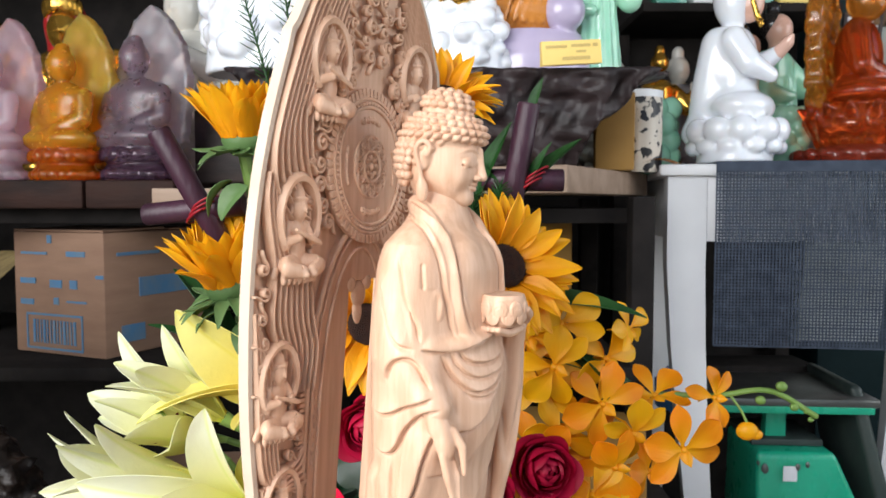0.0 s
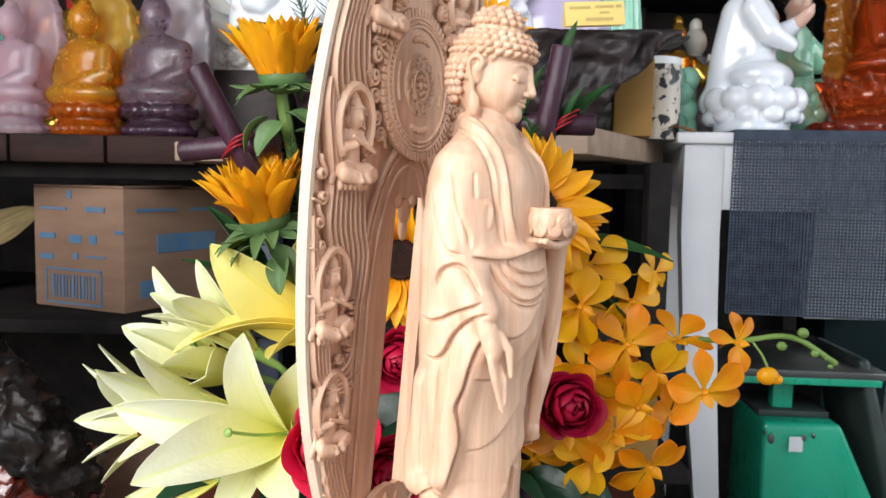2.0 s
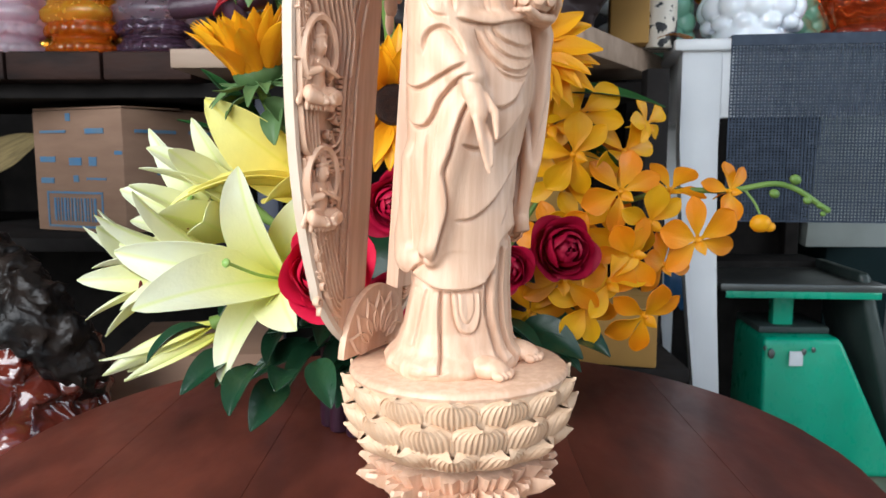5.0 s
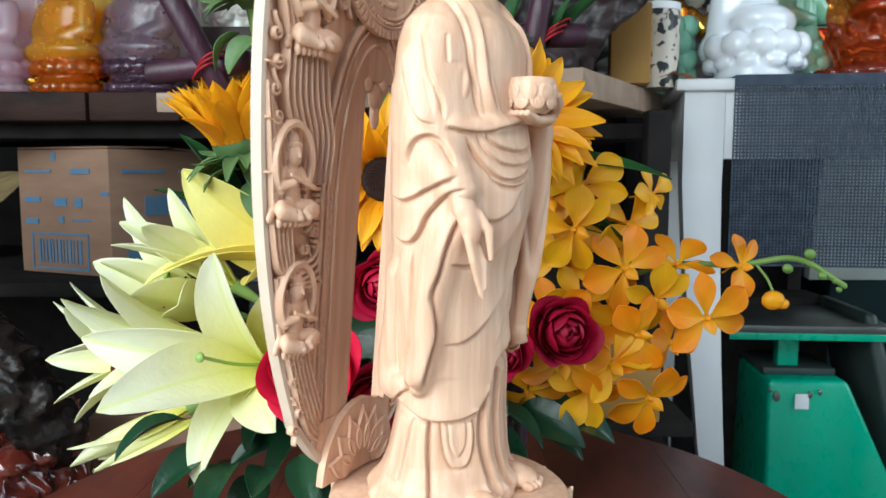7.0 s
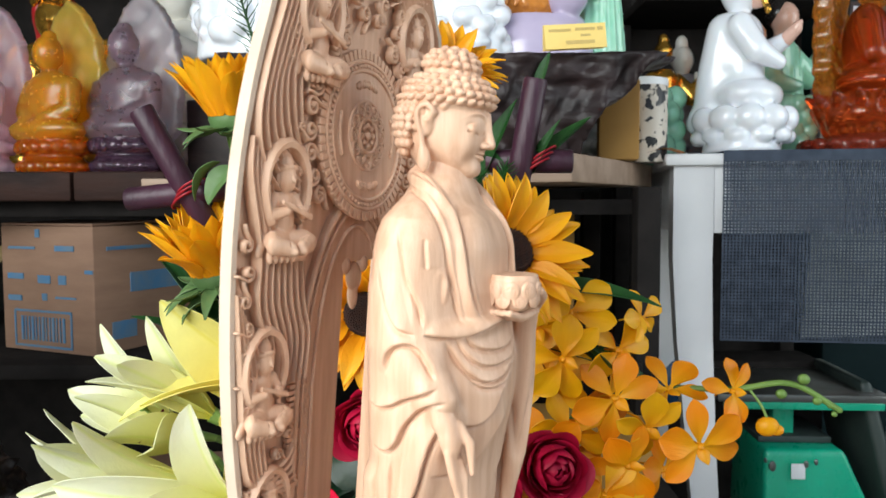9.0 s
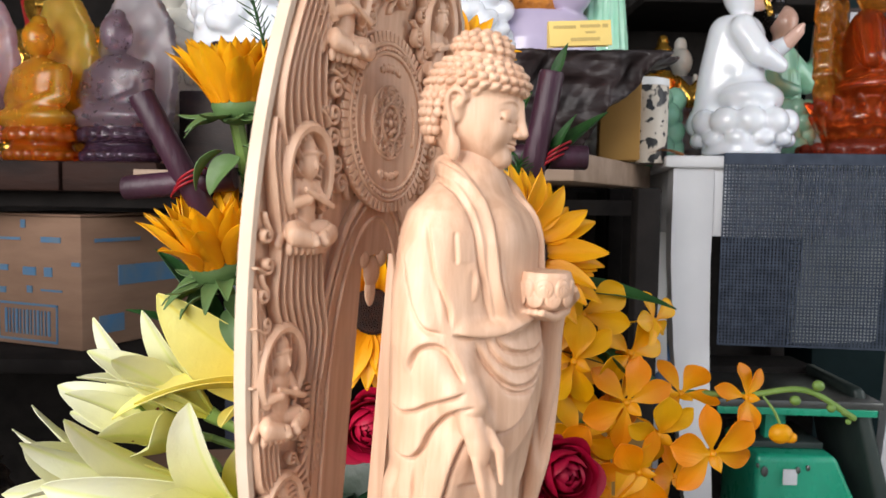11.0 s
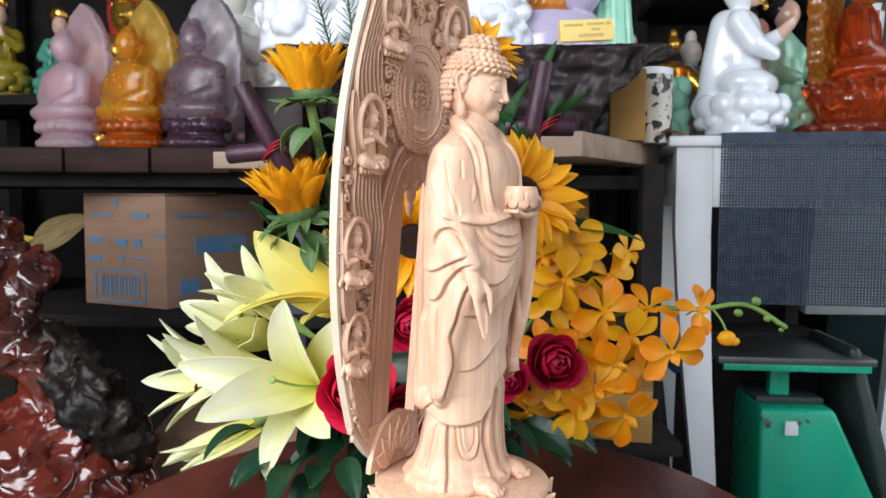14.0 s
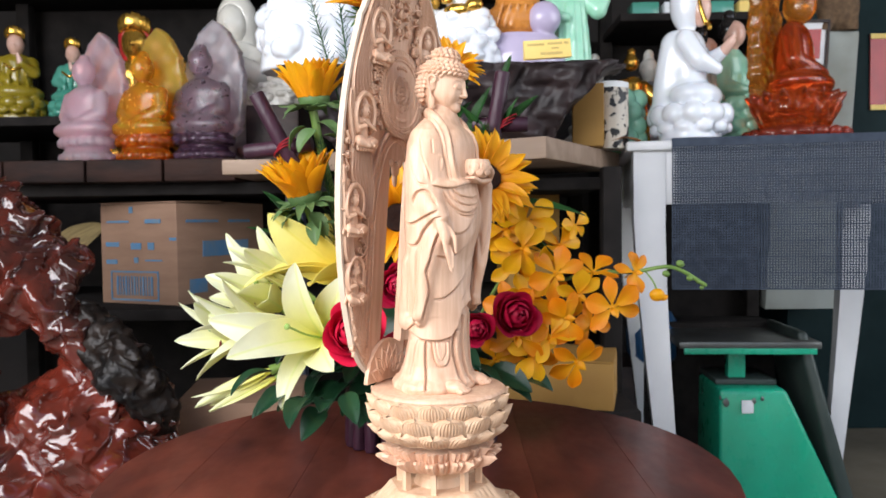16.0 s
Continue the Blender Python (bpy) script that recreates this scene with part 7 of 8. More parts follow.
def ripple(p, amp, k):
    w = np.sin(p[:, 0] * 31 * k + np.sin(p[:, 2] * 17 * k) * 2) * np.sin(p[:, 2] * 23 * k + p[:, 1] * 29 * k) + 0.6 * np.sin(p[:, 0] * 67 * k - p[:, 2] * 53 * k + np.sin(p[:, 1] * 41 * k) * 2)
    q = p.copy()
    q[:, 0] += amp * w
    q[:, 1] += amp * 0.8 * np.sin(p[:, 2] * 43 * k + p[:, 0] * 37 * k + w)
    q[:, 2] += amp * 0.5 * np.sin(p[:, 0] * 59 * k + w * 2)
    return q


lp = ripple(ripple(ripple(lp, 0.016, 0.8), 0.008, 1.7), 0.003, 3.6)
lp[:, 2] = np.maximum(lp[:, 2], 0.0)
thing("root_carving", joined_mesh("root_carving", [(lp, lq, 0)], [LACQUER]), None, "glossy red lacquered root carving beside the table", "carving")
f = Field((-0.82, 0.86, 0.50), (-0.50, 1.16, 0.84), 0.006)
f.chain([(-0.705, 1.01, 0.745), (-0.645, 0.985, 0.69), (-0.60, 0.98, 0.62), (-0.575, 1.0, 0.55)], (0.040, 0.050, 0.045, 0.035), 0.02)
f.ell((-0.625, 0.96, 0.655), (0.045, 0.035, 0.05), 0.02)
bp, bq = f.skin()
bp = ripple(ripple(ripple(bp, 0.010, 1.3), 0.005, 2.8), 0.002, 6.5)
thing("bark_burl", joined_mesh("bark_burl", [(bp, bq, 0)], [BARK]), None, "rough black bark lump on the lacquered root", "burl")
f = Field((-1.16, 0.80, 0.45), (-0.84, 1.0, 0.75), 0.008)
f.chain([(-1.06, 0.90, 0.69), (-0.98, 0.87, 0.60), (-0.92, 0.86, 0.52)], (0.05, 0.05, 0.035), 0.02)
bp, bq = f.skin()
thing("bark_burl", joined_mesh("bark_burl", [(ripple(ripple(bp, 0.007, 2.5), 0.003, 7.0), bq, 0)], [BARK]), None, "dark brown bark lump on the lacquered root", "burl")

# ---- small figures on the shelves ----


def lotus_ring(f, r, z, n, size, k=0.006, off=0.0):
    for i in range(n):
        a = 2 * math.pi * (i + off) / n
        f.ell((r * math.cos(a), r * math.sin(a), z), size, k, (0, 0, math.degrees(a)))


def crystal_figure(mats, label, m, sc):
    f = Field((-0.10, -0.085, 0), (0.10, 0.08, 0.30), 0.0036)
    f.loft([(0.0, 0, 0, 0.072, 0.055), (0.02, 0, 0, 0.070, 0.054), (0.032, 0, 0, 0.060, 0.046), (0.05, 0, 0, 0.074, 0.056), (0.062, 0, 0, 0.070, 0.052)], 0.004)
    for z, n, s in ((0.012, 20, (0.006, 0.010, 0.009)), (0.048, 18, (0.007, 0.012, 0.012))):
        for i in range(n):
            a = 2 * math.pi * i / n
            f.ell((0.073 * math.cos(a), 0.055 * math.sin(a), z), s, 0.003, (0, 0, math.degrees(a)))
    f.ell((0, -0.012, 0.080), (0.082, 0.050, 0.024), 0.010)
    f.ell((0, 0.0, 0.125), (0.050, 0.034, 0.060), 0.014)
    f.ell((0, 0.0, 0.150), (0.060, 0.031, 0.030), 0.014)
    for s in (-1, 1):
        f.chain([(s * 0.05, 0.0, 0.155), (s * 0.058, -0.01, 0.115), (s * 0.02, -0.04, 0.095)], (0.018, 0.016, 0.012), 0.006)
    f.ell((0, -0.004, 0.215), (0.026, 0.028, 0.031), 0.006)
    f.ell((0, 0.0, 0.246), (0.013, 0.013, 0.010), 0.006)
    skin0 = f.skin()
    v = skin0[0]
    up = v[:, 2] > 0.066
    v[up, 0] *= 1.08
    v[up, 2] = 0.066 + (v[up, 2] - 0.066) * 1.10
    h = Field((-0.10, 0.02, 0.05), (0.10, 0.085, 0.36), 0.0042)
    zt = np.array((0.055, 0.075, 0.14, 0.20, 0.26, 0.30, 0.325, 0.342))
    wt_ = np.array((0.050, 0.070, 0.082, 0.084, 0.072, 0.050, 0.028, 0.002))

    def slab(x, y, z):
        w = np.interp(z, zt, wt_)
        edge = 0.0016 * np.sin(z * 190 + 2 * np.sin(z * 77)) + 0.001 * np.sin(z * 410)
        return np.maximum(np.maximum(np.abs(x) - w - edge, np.abs(y - 0.052) - 0.011 + 0.003 * np.sin(z * 90) * np.sin(x * 90)), np.maximum(0.055 - z, z - 0.342))
    h.put(slab, (-0.09, 0.04, 0.05), (0.09, 0.065, 0.345), 0.003)
    foot = skin0[0][skin0[1]][:, :, 2].mean(1) < 0.064
    me = joined_mesh("crystal_statue", [(skin0[0], skin0[1][~foot], 0), (skin0[0], skin0[1][foot], 2), (*h.skin(), 1)], mats)
    return stand(thing("statue", me, None, label, "statue", "crystal statues on the shelf", m=m @ Matrix.Diagonal((sc, sc, sc, 1))), PLANKS_Z, 0.97)


crystal_figure([PINK_CRYSTAL, PINK_CRYSTAL, PINK_CRYSTAL], "translucent pink crystal seated figure with a leaf-shaped back", pose(-1.040, 1.74, 1.030, 0, 0, -24), 1.12)
crystal_figure([AMBER_CRYSTAL, YELLOW_CRYSTAL, AMBER_BASE], "translucent orange and yellow crystal seated figure with a leaf-shaped back", pose(-0.872, 1.74, 1.030, 0, 0, -24), 1.15)
crystal_figure([PURPLE_CRYSTAL, SMOKE_CRYSTAL, PURPLE_BASE], "translucent smoky purple crystal seated figure with a leaf-shaped back", pose(-0.708, 1.75, 1.030, 0, 0, -18), 1.22)


def robed_figure(f, hgt, seat=0.5, arm=True, cloud=0):
    """A seated robed figure on a round lotus base, 1 unit = its height."""
    u = hgt
    f.loft([(0, 0, 0, 0.26 * u, 0.20 * u), (0.05 * u, 0, 0, 0.25 * u, 0.19 * u), (0.09 * u, 0, 0, 0.21 * u, 0.165 * u), (0.15 * u, 0, 0, 0.25 * u, 0.19 * u), (0.19 * u, 0, 0, 0.235 * u, 0.18 * u)], 0.02 * u)
    lotus_ring(f, 0.225 * u, 0.15 * u, 11, (0.055 * u, 0.075 * u, 0.06 * u), 0.01 * u)
    lotus_ring(f, 0.225 * u, 0.075 * u, 11, (0.04 * u, 0.06 * u, 0.035 * u), 0.01 * u, 0.5)
    f.ell((0, -0.03 * u, 0.26 * u), (0.235 * u, 0.17 * u, 0.085 * u), 0.04 * u)
    f.ell((0, 0.01 * u, 0.42 * u), (0.135 * u, 0.115 * u, 0.20 * u), 0.05 * u)
    f.ell((0, 0.01 * u, 0.55 * u), (0.145 * u, 0.10 * u, 0.09 * u), 0.05 * u)


def shelf_figure(name, hgt, mats, label, m, build, group="", on=None, nearer=1.0):
    skins = []
    for slot, fn in enumerate(build):
        f = Field((-0.34 * hgt, -0.34 * hgt, 0), (0.34 * hgt, 0.34 * hgt, 1.06 * hgt), max(0.0036, hgt * 0.0125))
        fn(f, hgt)
        p = f.skin()
        if len(p[0]):
            skins.append((*p, slot))
    ob = thing(name, joined_mesh(name, skins, mats), None, label, "statue", group, m=m)
    return ob if on is None else stand(ob, on, nearer)


def body_seated(f, u):
    robed_figure(f, u)
    f.chain([(-0.13 * u, 0, 0.55 * u), (-0.17 * u, -0.05 * u, 0.42 * u), (-0.05 * u, -0.13 * u, 0.36 * u)], (0.06 * u, 0.055 * u, 0.03 * u), 0.02 * u)
    f.chain([(0.13 * u, 0, 0.55 * u), (0.16 * u, -0.08 * u, 0.45 * u), (0.07 * u, -0.17 * u, 0.52 * u)], (0.06 * u, 0.055 * u, 0.03 * u), 0.02 * u)
    for a in (-40, -15, 10, 35):
        r = radians(a)
        f.chain([(0.13 * u * math.sin(r), -0.10 * u * math.cos(r), 0.5 * u), (0.2 * u * math.sin(r), -0.16 * u * math.cos(r), 0.3 * u)], 0.010 * u, 0.015 * u)


def head_plain(f, u):
    f.ell((0, -0.02 * u, 0.72 * u), (0.075 * u, 0.085 * u, 0.10 * u), 0.01 * u)
    f.chain([(0, 0, 0.58 * u), (0, -0.01 * u, 0.68 * u)], (0.05 * u, 0.045 * u), 0.01 * u)
    f.ell((0, -0.105 * u, 0.71 * u), (0.012 * u, 0.014 * u, 0.02 * u), 0.01 * u)
    f.chain([(0.06 * u, -0.17 * u, 0.53 * u), (0.045 * u, -0.185 * u, 0.60 * u)], (0.03 * u, 0.018 * u), 0.01 * u)


def hair_bun(f, u):
    f.ell((0, 0.01 * u, 0.745 * u), (0.082 * u, 0.088 * u, 0.085 * u), 0.01 * u)
    f.ell((0, 0.01 * u, 0.85 * u), (0.045 * u, 0.045 * u, 0.055 * u), 0.02 * u)


def hood(f, u):
    f.ell((0, 0.025 * u, 0.75 * u), (0.10 * u, 0.095 * u, 0.13 * u), 0.01 * u)
    f.chain([(0, 0.06 * u, 0.7 * u), (0, 0.08 * u, 0.5 * u)], (0.09 * u, 0.11 * u), 0.03 * u)
    f.ell((0, -0.07 * u, 0.715 * u), (0.068 * u, 0.09 * u, 0.10 * u), 0.008 * u, None, True)


def crown(f, u):
    for i in range(7):
        a = radians(-150 + 20 * i + 0)
        f.ell((0.085 * u * math.cos(a), 0.085 * u * math.sin(a), 0.82 * u + 0.02 * u * math.cos((i - 3) * 0.6)), (0.018 * u, 0.018 * u, 0.05 * u), 0.005 * u)
    f.chain([(-0.09 * u, -0.09 * u, 0.52 * u), (0, -0.125 * u, 0.46 * u), (0.09 * u, -0.09 * u, 0.52 * u)], 0.014 * u, 0.004 * u)


def cloud_mound(f, u):
    rn = random.Random(3)
    f.loft([(0, 0, 0, 0.28 * u, 0.2 * u), (0.1 * u, 0, 0, 0.27 * u, 0.2 * u), (0.3 * u, 0, 0, 0.24 * u, 0.18 * u), (0.45 * u, 0, 0, 0.18 * u, 0.15 * u)], 0.02 * u)
    for i in range(90):
        a, z = rn.uniform(0, 6.28), rn.uniform(0.04, 0.44) * u
        r = np.interp(z, (0, 0.3 * u, 0.45 * u), (0.27 * u, 0.25 * u, 0.17 * u))
        s = rn.uniform(0.03, 0.06) * u
        f.ell((r * math.cos(a), r * 0.75 * math.sin(a), z), (s, s, s), 0.012 * u)
    f.ell((0, 0, 0.62 * u), (0.13 * u, 0.11 * u, 0.24 * u), 0.05 * u)


def gold_bits(f, u):
    f.ell((0.02 * u, -0.16 * u, 0.42 * u), (0.10 * u, 0.04 * u, 0.045 * u), 0.01 * u)
    f.ell((0.14 * u, -0.12 * u, 0.45 * u), (0.07 * u, 0.05 * u, 0.05 * u), 0.01 * u)
    f.ell((-0.06 * u, -0.14 * u, 0.50 * u), (0.05 * u, 0.03 * u, 0.03 * u), 0.01 * u)


Q = "figures on the shelves"
shelf_figure("statue", 0.37, [YELLOW_JADE, SKIN_GLAZE, BLACK_GLAZE, GOLD], "yellow jade seated figure with a small crown", pose(-1.515, 2.25, 1.150, 0, 0, 20), [body_seated, head_plain, hair_bun, crown], Q, 0.930)
shelf_figure("statue", 0.335, [TURQ, SKIN_GLAZE, BLACK_GLAZE, GOLD], "turquoise green seated figure with black hair", pose(-1.335, 2.30, 1.150, 0, 0, 0), [body_seated, head_plain, hair_bun, crown], Q, 0.930)
shelf_figure("statue", 0.57, [GOLD, GOLD, RED_CLOTH, GOLD], "gold figure with a gold face and red hood", pose(-1.015, 2.05, 1.030, 0, 0, 12), [body_seated, head_plain, hood, crown], Q, PLANKS_Z)
shelf_figure("statue", 0.66, [CREAM, CREAM, CREAM], "cream white seated figure with a hood", pose(-0.70, 2.08, 1.030, 0, 0, -10), [body_seated, head_plain, hood], Q, PLANKS_Z)
thing("gold_ring", Geo().tube([(0.05 * math.cos(a) * (1 - 0.06 * a), 0, 0.10 + 0.05 * math.sin(a) * (1 - 0.06 * a)) for a in np.linspace(0, 8, 40)], np.linspace(0.013, 0.007, 40), 8).lathe([(0.04, 0), (0.045, 0.01), (0.02, 0.03), (0.025, 0.05)], 16), GOLD, "gold curled ornament on a foot", "ornament", m=pose(-0.90, 2.10, 1.15) @ Matrix.Diagonal((1.1, 1.1, 1.6, 1)))
thing("black_plinth", Geo().box((-0.90, 2.10, 1.09), (0.14, 0.14, 0.12), 0.006), BLACK, "black plinth under the gold ornament", "plinth")
thing("dark_plinth", Geo().box((-0.53, 1.95, 1.12), (0.16, 0.20, 0.18), 0.006), DARK_WOOD, "dark wooden plinth on the shelf", "plinth")
shelf_figure("statue", 0.42, [CREAM], "cream stone mound on the dark plinth", pose(-0.53, 1.95, 1.210) @ Matrix.Diagonal((0.6, 0.6, 0.4, 1)), [cloud_mound], Q, PLANKS_Z + 0.130)
shelf_figure("statue", 0.46, [PORCELAIN, GOLD, CREAM], "white porcelain figure on clouds with gold details", pose(-0.355, 1.58, 1.268, 0, 0, 0), [cloud_mound, gold_bits, head_plain], Q, ROOT_Z)
shelf_figure("statue", 0.40, [PORCELAIN, GOLD, CREAM], "white porcelain figure on clouds with gold details", pose(-0.115, 1.62, 1.268, 0, 0, 25), [cloud_mound, gold_bits, head_plain], Q, ROOT_Z)
shelf_figure("statue", 0.34, [PORCELAIN, GOLD, CREAM], "white porcelain figure on clouds with gold details", pose(0.035, 1.58, 1.268, 0, 0, -20), [cloud_mound, gold_bits, head_plain], Q, ROOT_Z)


def base_part(f, u):
    f.loft([(0, 0, 0, 0.30 * u, 0.2 * u), (0.10 * u, 0, 0, 0.29 * u, 0.2 * u), (0.2 * u, 0, 0, 0.26 * u, 0.18 * u), (0.24 * u, 0, 0, 0.24 * u, 0.16 * u)], 0.02 * u)
    f.ell((0.12 * u, -0.10 * u, 0.34 * u), (0.11 * u, 0.10 * u, 0.11 * u), 0.02 * u)


def robe_part(f, u):
    f.ell((-0.02 * u, 0.02 * u, 0.34 * u), (0.24 * u, 0.15 * u, 0.13 * u), 0.03 * u)
    f.ell((-0.02 * u, 0.03 * u, 0.52 * u), (0.15 * u, 0.12 * u, 0.22 * u), 0.05 * u)
    for i in range(6):
        f.chain([(-0.2 * u + 0.05 * i * u, -0.11 * u, 0.28 * u), (-0.16 * u + 0.05 * i * u, -0.12 * u, 0.42 * u)], 0.012 * u, 0.01 * u)


shelf_figure("statue", 0.40, [ORANGE_GLAZE, LILAC, SKIN_GLAZE], "seated figure in an orange robe on a lilac base", pose(0.195, 1.63, 1.268, 0, 0, 10), [robe_part, base_part, head_plain], Q, ROOT_Z)


def lady_body(f, u):
    f.loft([(0, 0, 0, 0.17 * u, 0.14 * u), (0.2 * u, 0, 0, 0.15 * u, 0.12 * u), (0.45 * u, 0, 0, 0.12 * u, 0.10 * u), (0.62 * u, 0, 0, 0.13 * u, 0.09 * u), (0.68 * u, 0, 0, 0.05 * u, 0.05 * u)], 0.02 * u)
    f.chain([(0.11 * u, 0, 0.6 * u), (0.2 * u, -0.06 * u, 0.48 * u), (0.25 * u, -0.10 * u, 0.58 * u)], (0.06 * u, 0.07 * u, 0.045 * u), 0.02 * u)
    f.chain([(-0.11 * u, 0, 0.6 * u), (-0.18 * u, -0.04 * u, 0.42 * u), (-0.06 * u, -0.13 * u, 0.40 * u)], (0.06 * u, 0.06 * u, 0.03 * u), 0.02 * u)
    for i in range(7):
        a = radians(-70 + 23 * i)
        f.chain([(0.12 * u * math.sin(a), -0.10 * u * math.cos(a), 0.5 * u), (0.165 * u * math.sin(a), -0.135 * u * math.cos(a), 0.03 * u)], 0.012 * u, 0.012 * u)


def lady_skin(f, u):
    f.ell((0, -0.02 * u, 0.78 * u), (0.065 * u, 0.075 * u, 0.09 * u), 0.01 * u)
    f.chain([(0, 0, 0.66 * u), (0, -0.01 * u, 0.74 * u)], (0.04 * u, 0.04 * u), 0.01 * u)
    f.chain([(0.25 * u, -0.10 * u, 0.58 * u), (0.27 * u, -0.11 * u, 0.68 * u)], (0.035 * u, 0.032 * u), 0.01 * u)
    for i in range(4):
        f.chain([(0.25 * u + 0.014 * i * u, -0.11 * u, 0.70 * u), (0.245 * u + 0.022 * i * u, -0.11 * u, 0.79 * u)], 0.010 * u, 0.004 * u)


def lady_hair(f, u):
    f.ell((0, 0.015 * u, 0.81 * u), (0.07 * u, 0.075 * u, 0.075 * u), 0.01 * u)
    f.ell((0, 0.015 * u, 0.90 * u), (0.04 * u, 0.04 * u, 0.05 * u), 0.02 * u)


shelf_figure("statue", 0.36, [JADE, SKIN_GLAZE, BLACK_GLAZE], "jade green robed figure with one hand raised", pose(0.325, 1.67, 1.268, 0, 0, 10), [lady_body, lady_skin, lady_hair], Q, ROOT_Z)
shelf_figure("statue", 0.52, [JADE, SKIN_GLAZE, BLACK_GLAZE], "jade green robed figure with one hand raised", pose(0.965, 2.22, 1.066, 0, 0, 40), [lady_body, lady_skin, lady_hair], Q, SIDE_Z + 0.004)
shelf_figure("statue", 0.44, [CREAM, SKIN_GLAZE, BLACK_GLAZE], "cream robed figure with black hair", pose(0.855, 2.16, 1.066, 0, 0, 60), [lady_body, lady_skin, lady_hair], Q, SIDE_Z + 0.004)


def jade_mound(f, u):
    rn = random.Random(8)
    for i in range(16):
        a, z = i * 2.4, (0.06 + 0.05 * (i // 4)) * u
        f.ell((0.15 * u * math.cos(a), 0.12 * u * math.sin(a), z * 3), (0.11 * u, 0.10 * u, 0.12 * u), 0.015 * u)
    f.loft([(0, 0, 0, 0.20 * u, 0.16 * u), (0.3 * u, 0, 0, 0.16 * u, 0.14 * u), (0.6 * u, 0, 0, 0.16 * u, 0.13 * u)], 0.02 * u)


shelf_figure("statue", 0.26, [JADE], "jade green lotus pedestal with round petals", pose(0.535, 1.92, 1.086, 0, 0, 0), [jade_mound], Q, BOARD_Z)
shelf_figure("statue", 0.22, [JADE], "jade green lotus pedestal with round petals", pose(0.92, 2.02, 1.066, 0, 0, 0), [jade_mound], Q, SIDE_Z + 0.004)
shelf_figure("statue", 0.36, [GOLD, GOLD], "shiny gold standing figure", pose(0.60, 2.10, 1.066, 0, 0, 20), [lady_body, lady_hair], Q, SIDE_Z + 0.004)
shelf_figure("statue", 0.40, [CREAM, CREAM, CREAM], "beige stone seated figure", pose(0.49, 2.17, 1.086, 0, 0, 0), [body_seated, head_plain, hair_bun], Q, BOARD_Z)
shelf_figure("statue", 0.40, [SMOKE_CRYSTAL, CREAM, CREAM], "beige stone seated figure", pose(0.685, 2.22, 1.066, 0, 0, 0), [body_seated, head_plain, hair_bun], Q, SIDE_Z + 0.004)


def guanyin_body(f, u):
    robed_figure(f, u)
    f.chain([(-0.05 * u, 0.09 * u, 0.55 * u), (-0.02 * u, 0.13 * u, 0.35 * u), (0, 0.15 * u, 0.2 * u)], (0.09 * u, 0.10 * u, 0.10 * u), 0.04 * u)
    f.chain([(0.13 * u, 0, 0.56 * u), (0.16 * u, -0.08 * u, 0.47 * u), (0.08 * u, -0.20 * u, 0.52 * u)], (0.065 * u, 0.06 * u, 0.035 * u), 0.02 * u)
    f.chain([(-0.13 * u, 0, 0.56 * u), (-0.15 * u, -0.08 * u, 0.45 * u), (-0.06 * u, -0.18 * u, 0.40 * u)], (0.065 * u, 0.06 * u, 0.035 * u), 0.02 * u)
    f.ell((0, 0.02 * u, 0.79 * u), (0.095 * u, 0.11 * u, 0.16 * u), 0.02 * u)
    for i in range(5):
        a = radians(20 + 25 * i)
        f.chain([(0.12 * u * math.cos(a), 0.11 * u * math.sin(a), 0.62 * u), (0.17 * u * math.cos(a), 0.16 * u * math.sin(a), 0.28 * u)], 0.012 * u, 0.014 * u)


def guanyin_skin(f, u):
    f.ell((0, -0.06 * u, 0.755 * u), (0.07 * u, 0.075 * u, 0.10 * u), 0.01 * u)
    f.chain([(0.08 * u, -0.20 * u, 0.52 * u), (0.05 * u, -0.25 * u, 0.56 * u), (0.03 * u, -0.27 * u, 0.585 * u)], (0.035 * u, 0.03 * u, 0.014 * u), 0.01 * u)


def guanyin_gold(f, u):
    f.chain([(-0.07 * u, -0.06 * u, 0.86 * u), (-0.085 * u, -0.08 * u, 0.75 * u), (-0.075 * u, -0.11 * u, 0.66 * u)], (0.012 * u, 0.014 * u, 0.018 * u), 0.006 * u)
    f.chain([(0.07 * u, -0.06 * u, 0.86 * u), (0.085 * u, -0.08 * u, 0.75 * u), (0.075 * u, -0.11 * u, 0.66 * u)], (0.012 * u, 0.014 * u, 0.018 * u), 0.006 * u)


shelf_figure("statue", 0.49, [PORCELAIN, SKIN_GLAZE, GOLD], "white porcelain seated figure on a lotus base with gold braid", pose(0.70, 1.815, 1.066, 0, 0, 62) @ Matrix.Diagonal((0.90, 0.90, 1.03, 1)), [guanyin_body, guanyin_skin, guanyin_gold], Q, SIDE_Z + 0.004)


def amber_base(f, u):
    f.loft([(0, 0, 0, 0.27 * u, 0.20 * u), (0.06 * u, 0, 0, 0.26 * u, 0.19 * u), (0.085 * u, 0, 0, 0.22 * u, 0.16 * u)], 0.01 * u)
    lotus_ring(f, 0.25 * u, 0.045 * u, 18, (0.03 * u, 0.04 * u, 0.03 * u), 0.008 * u)


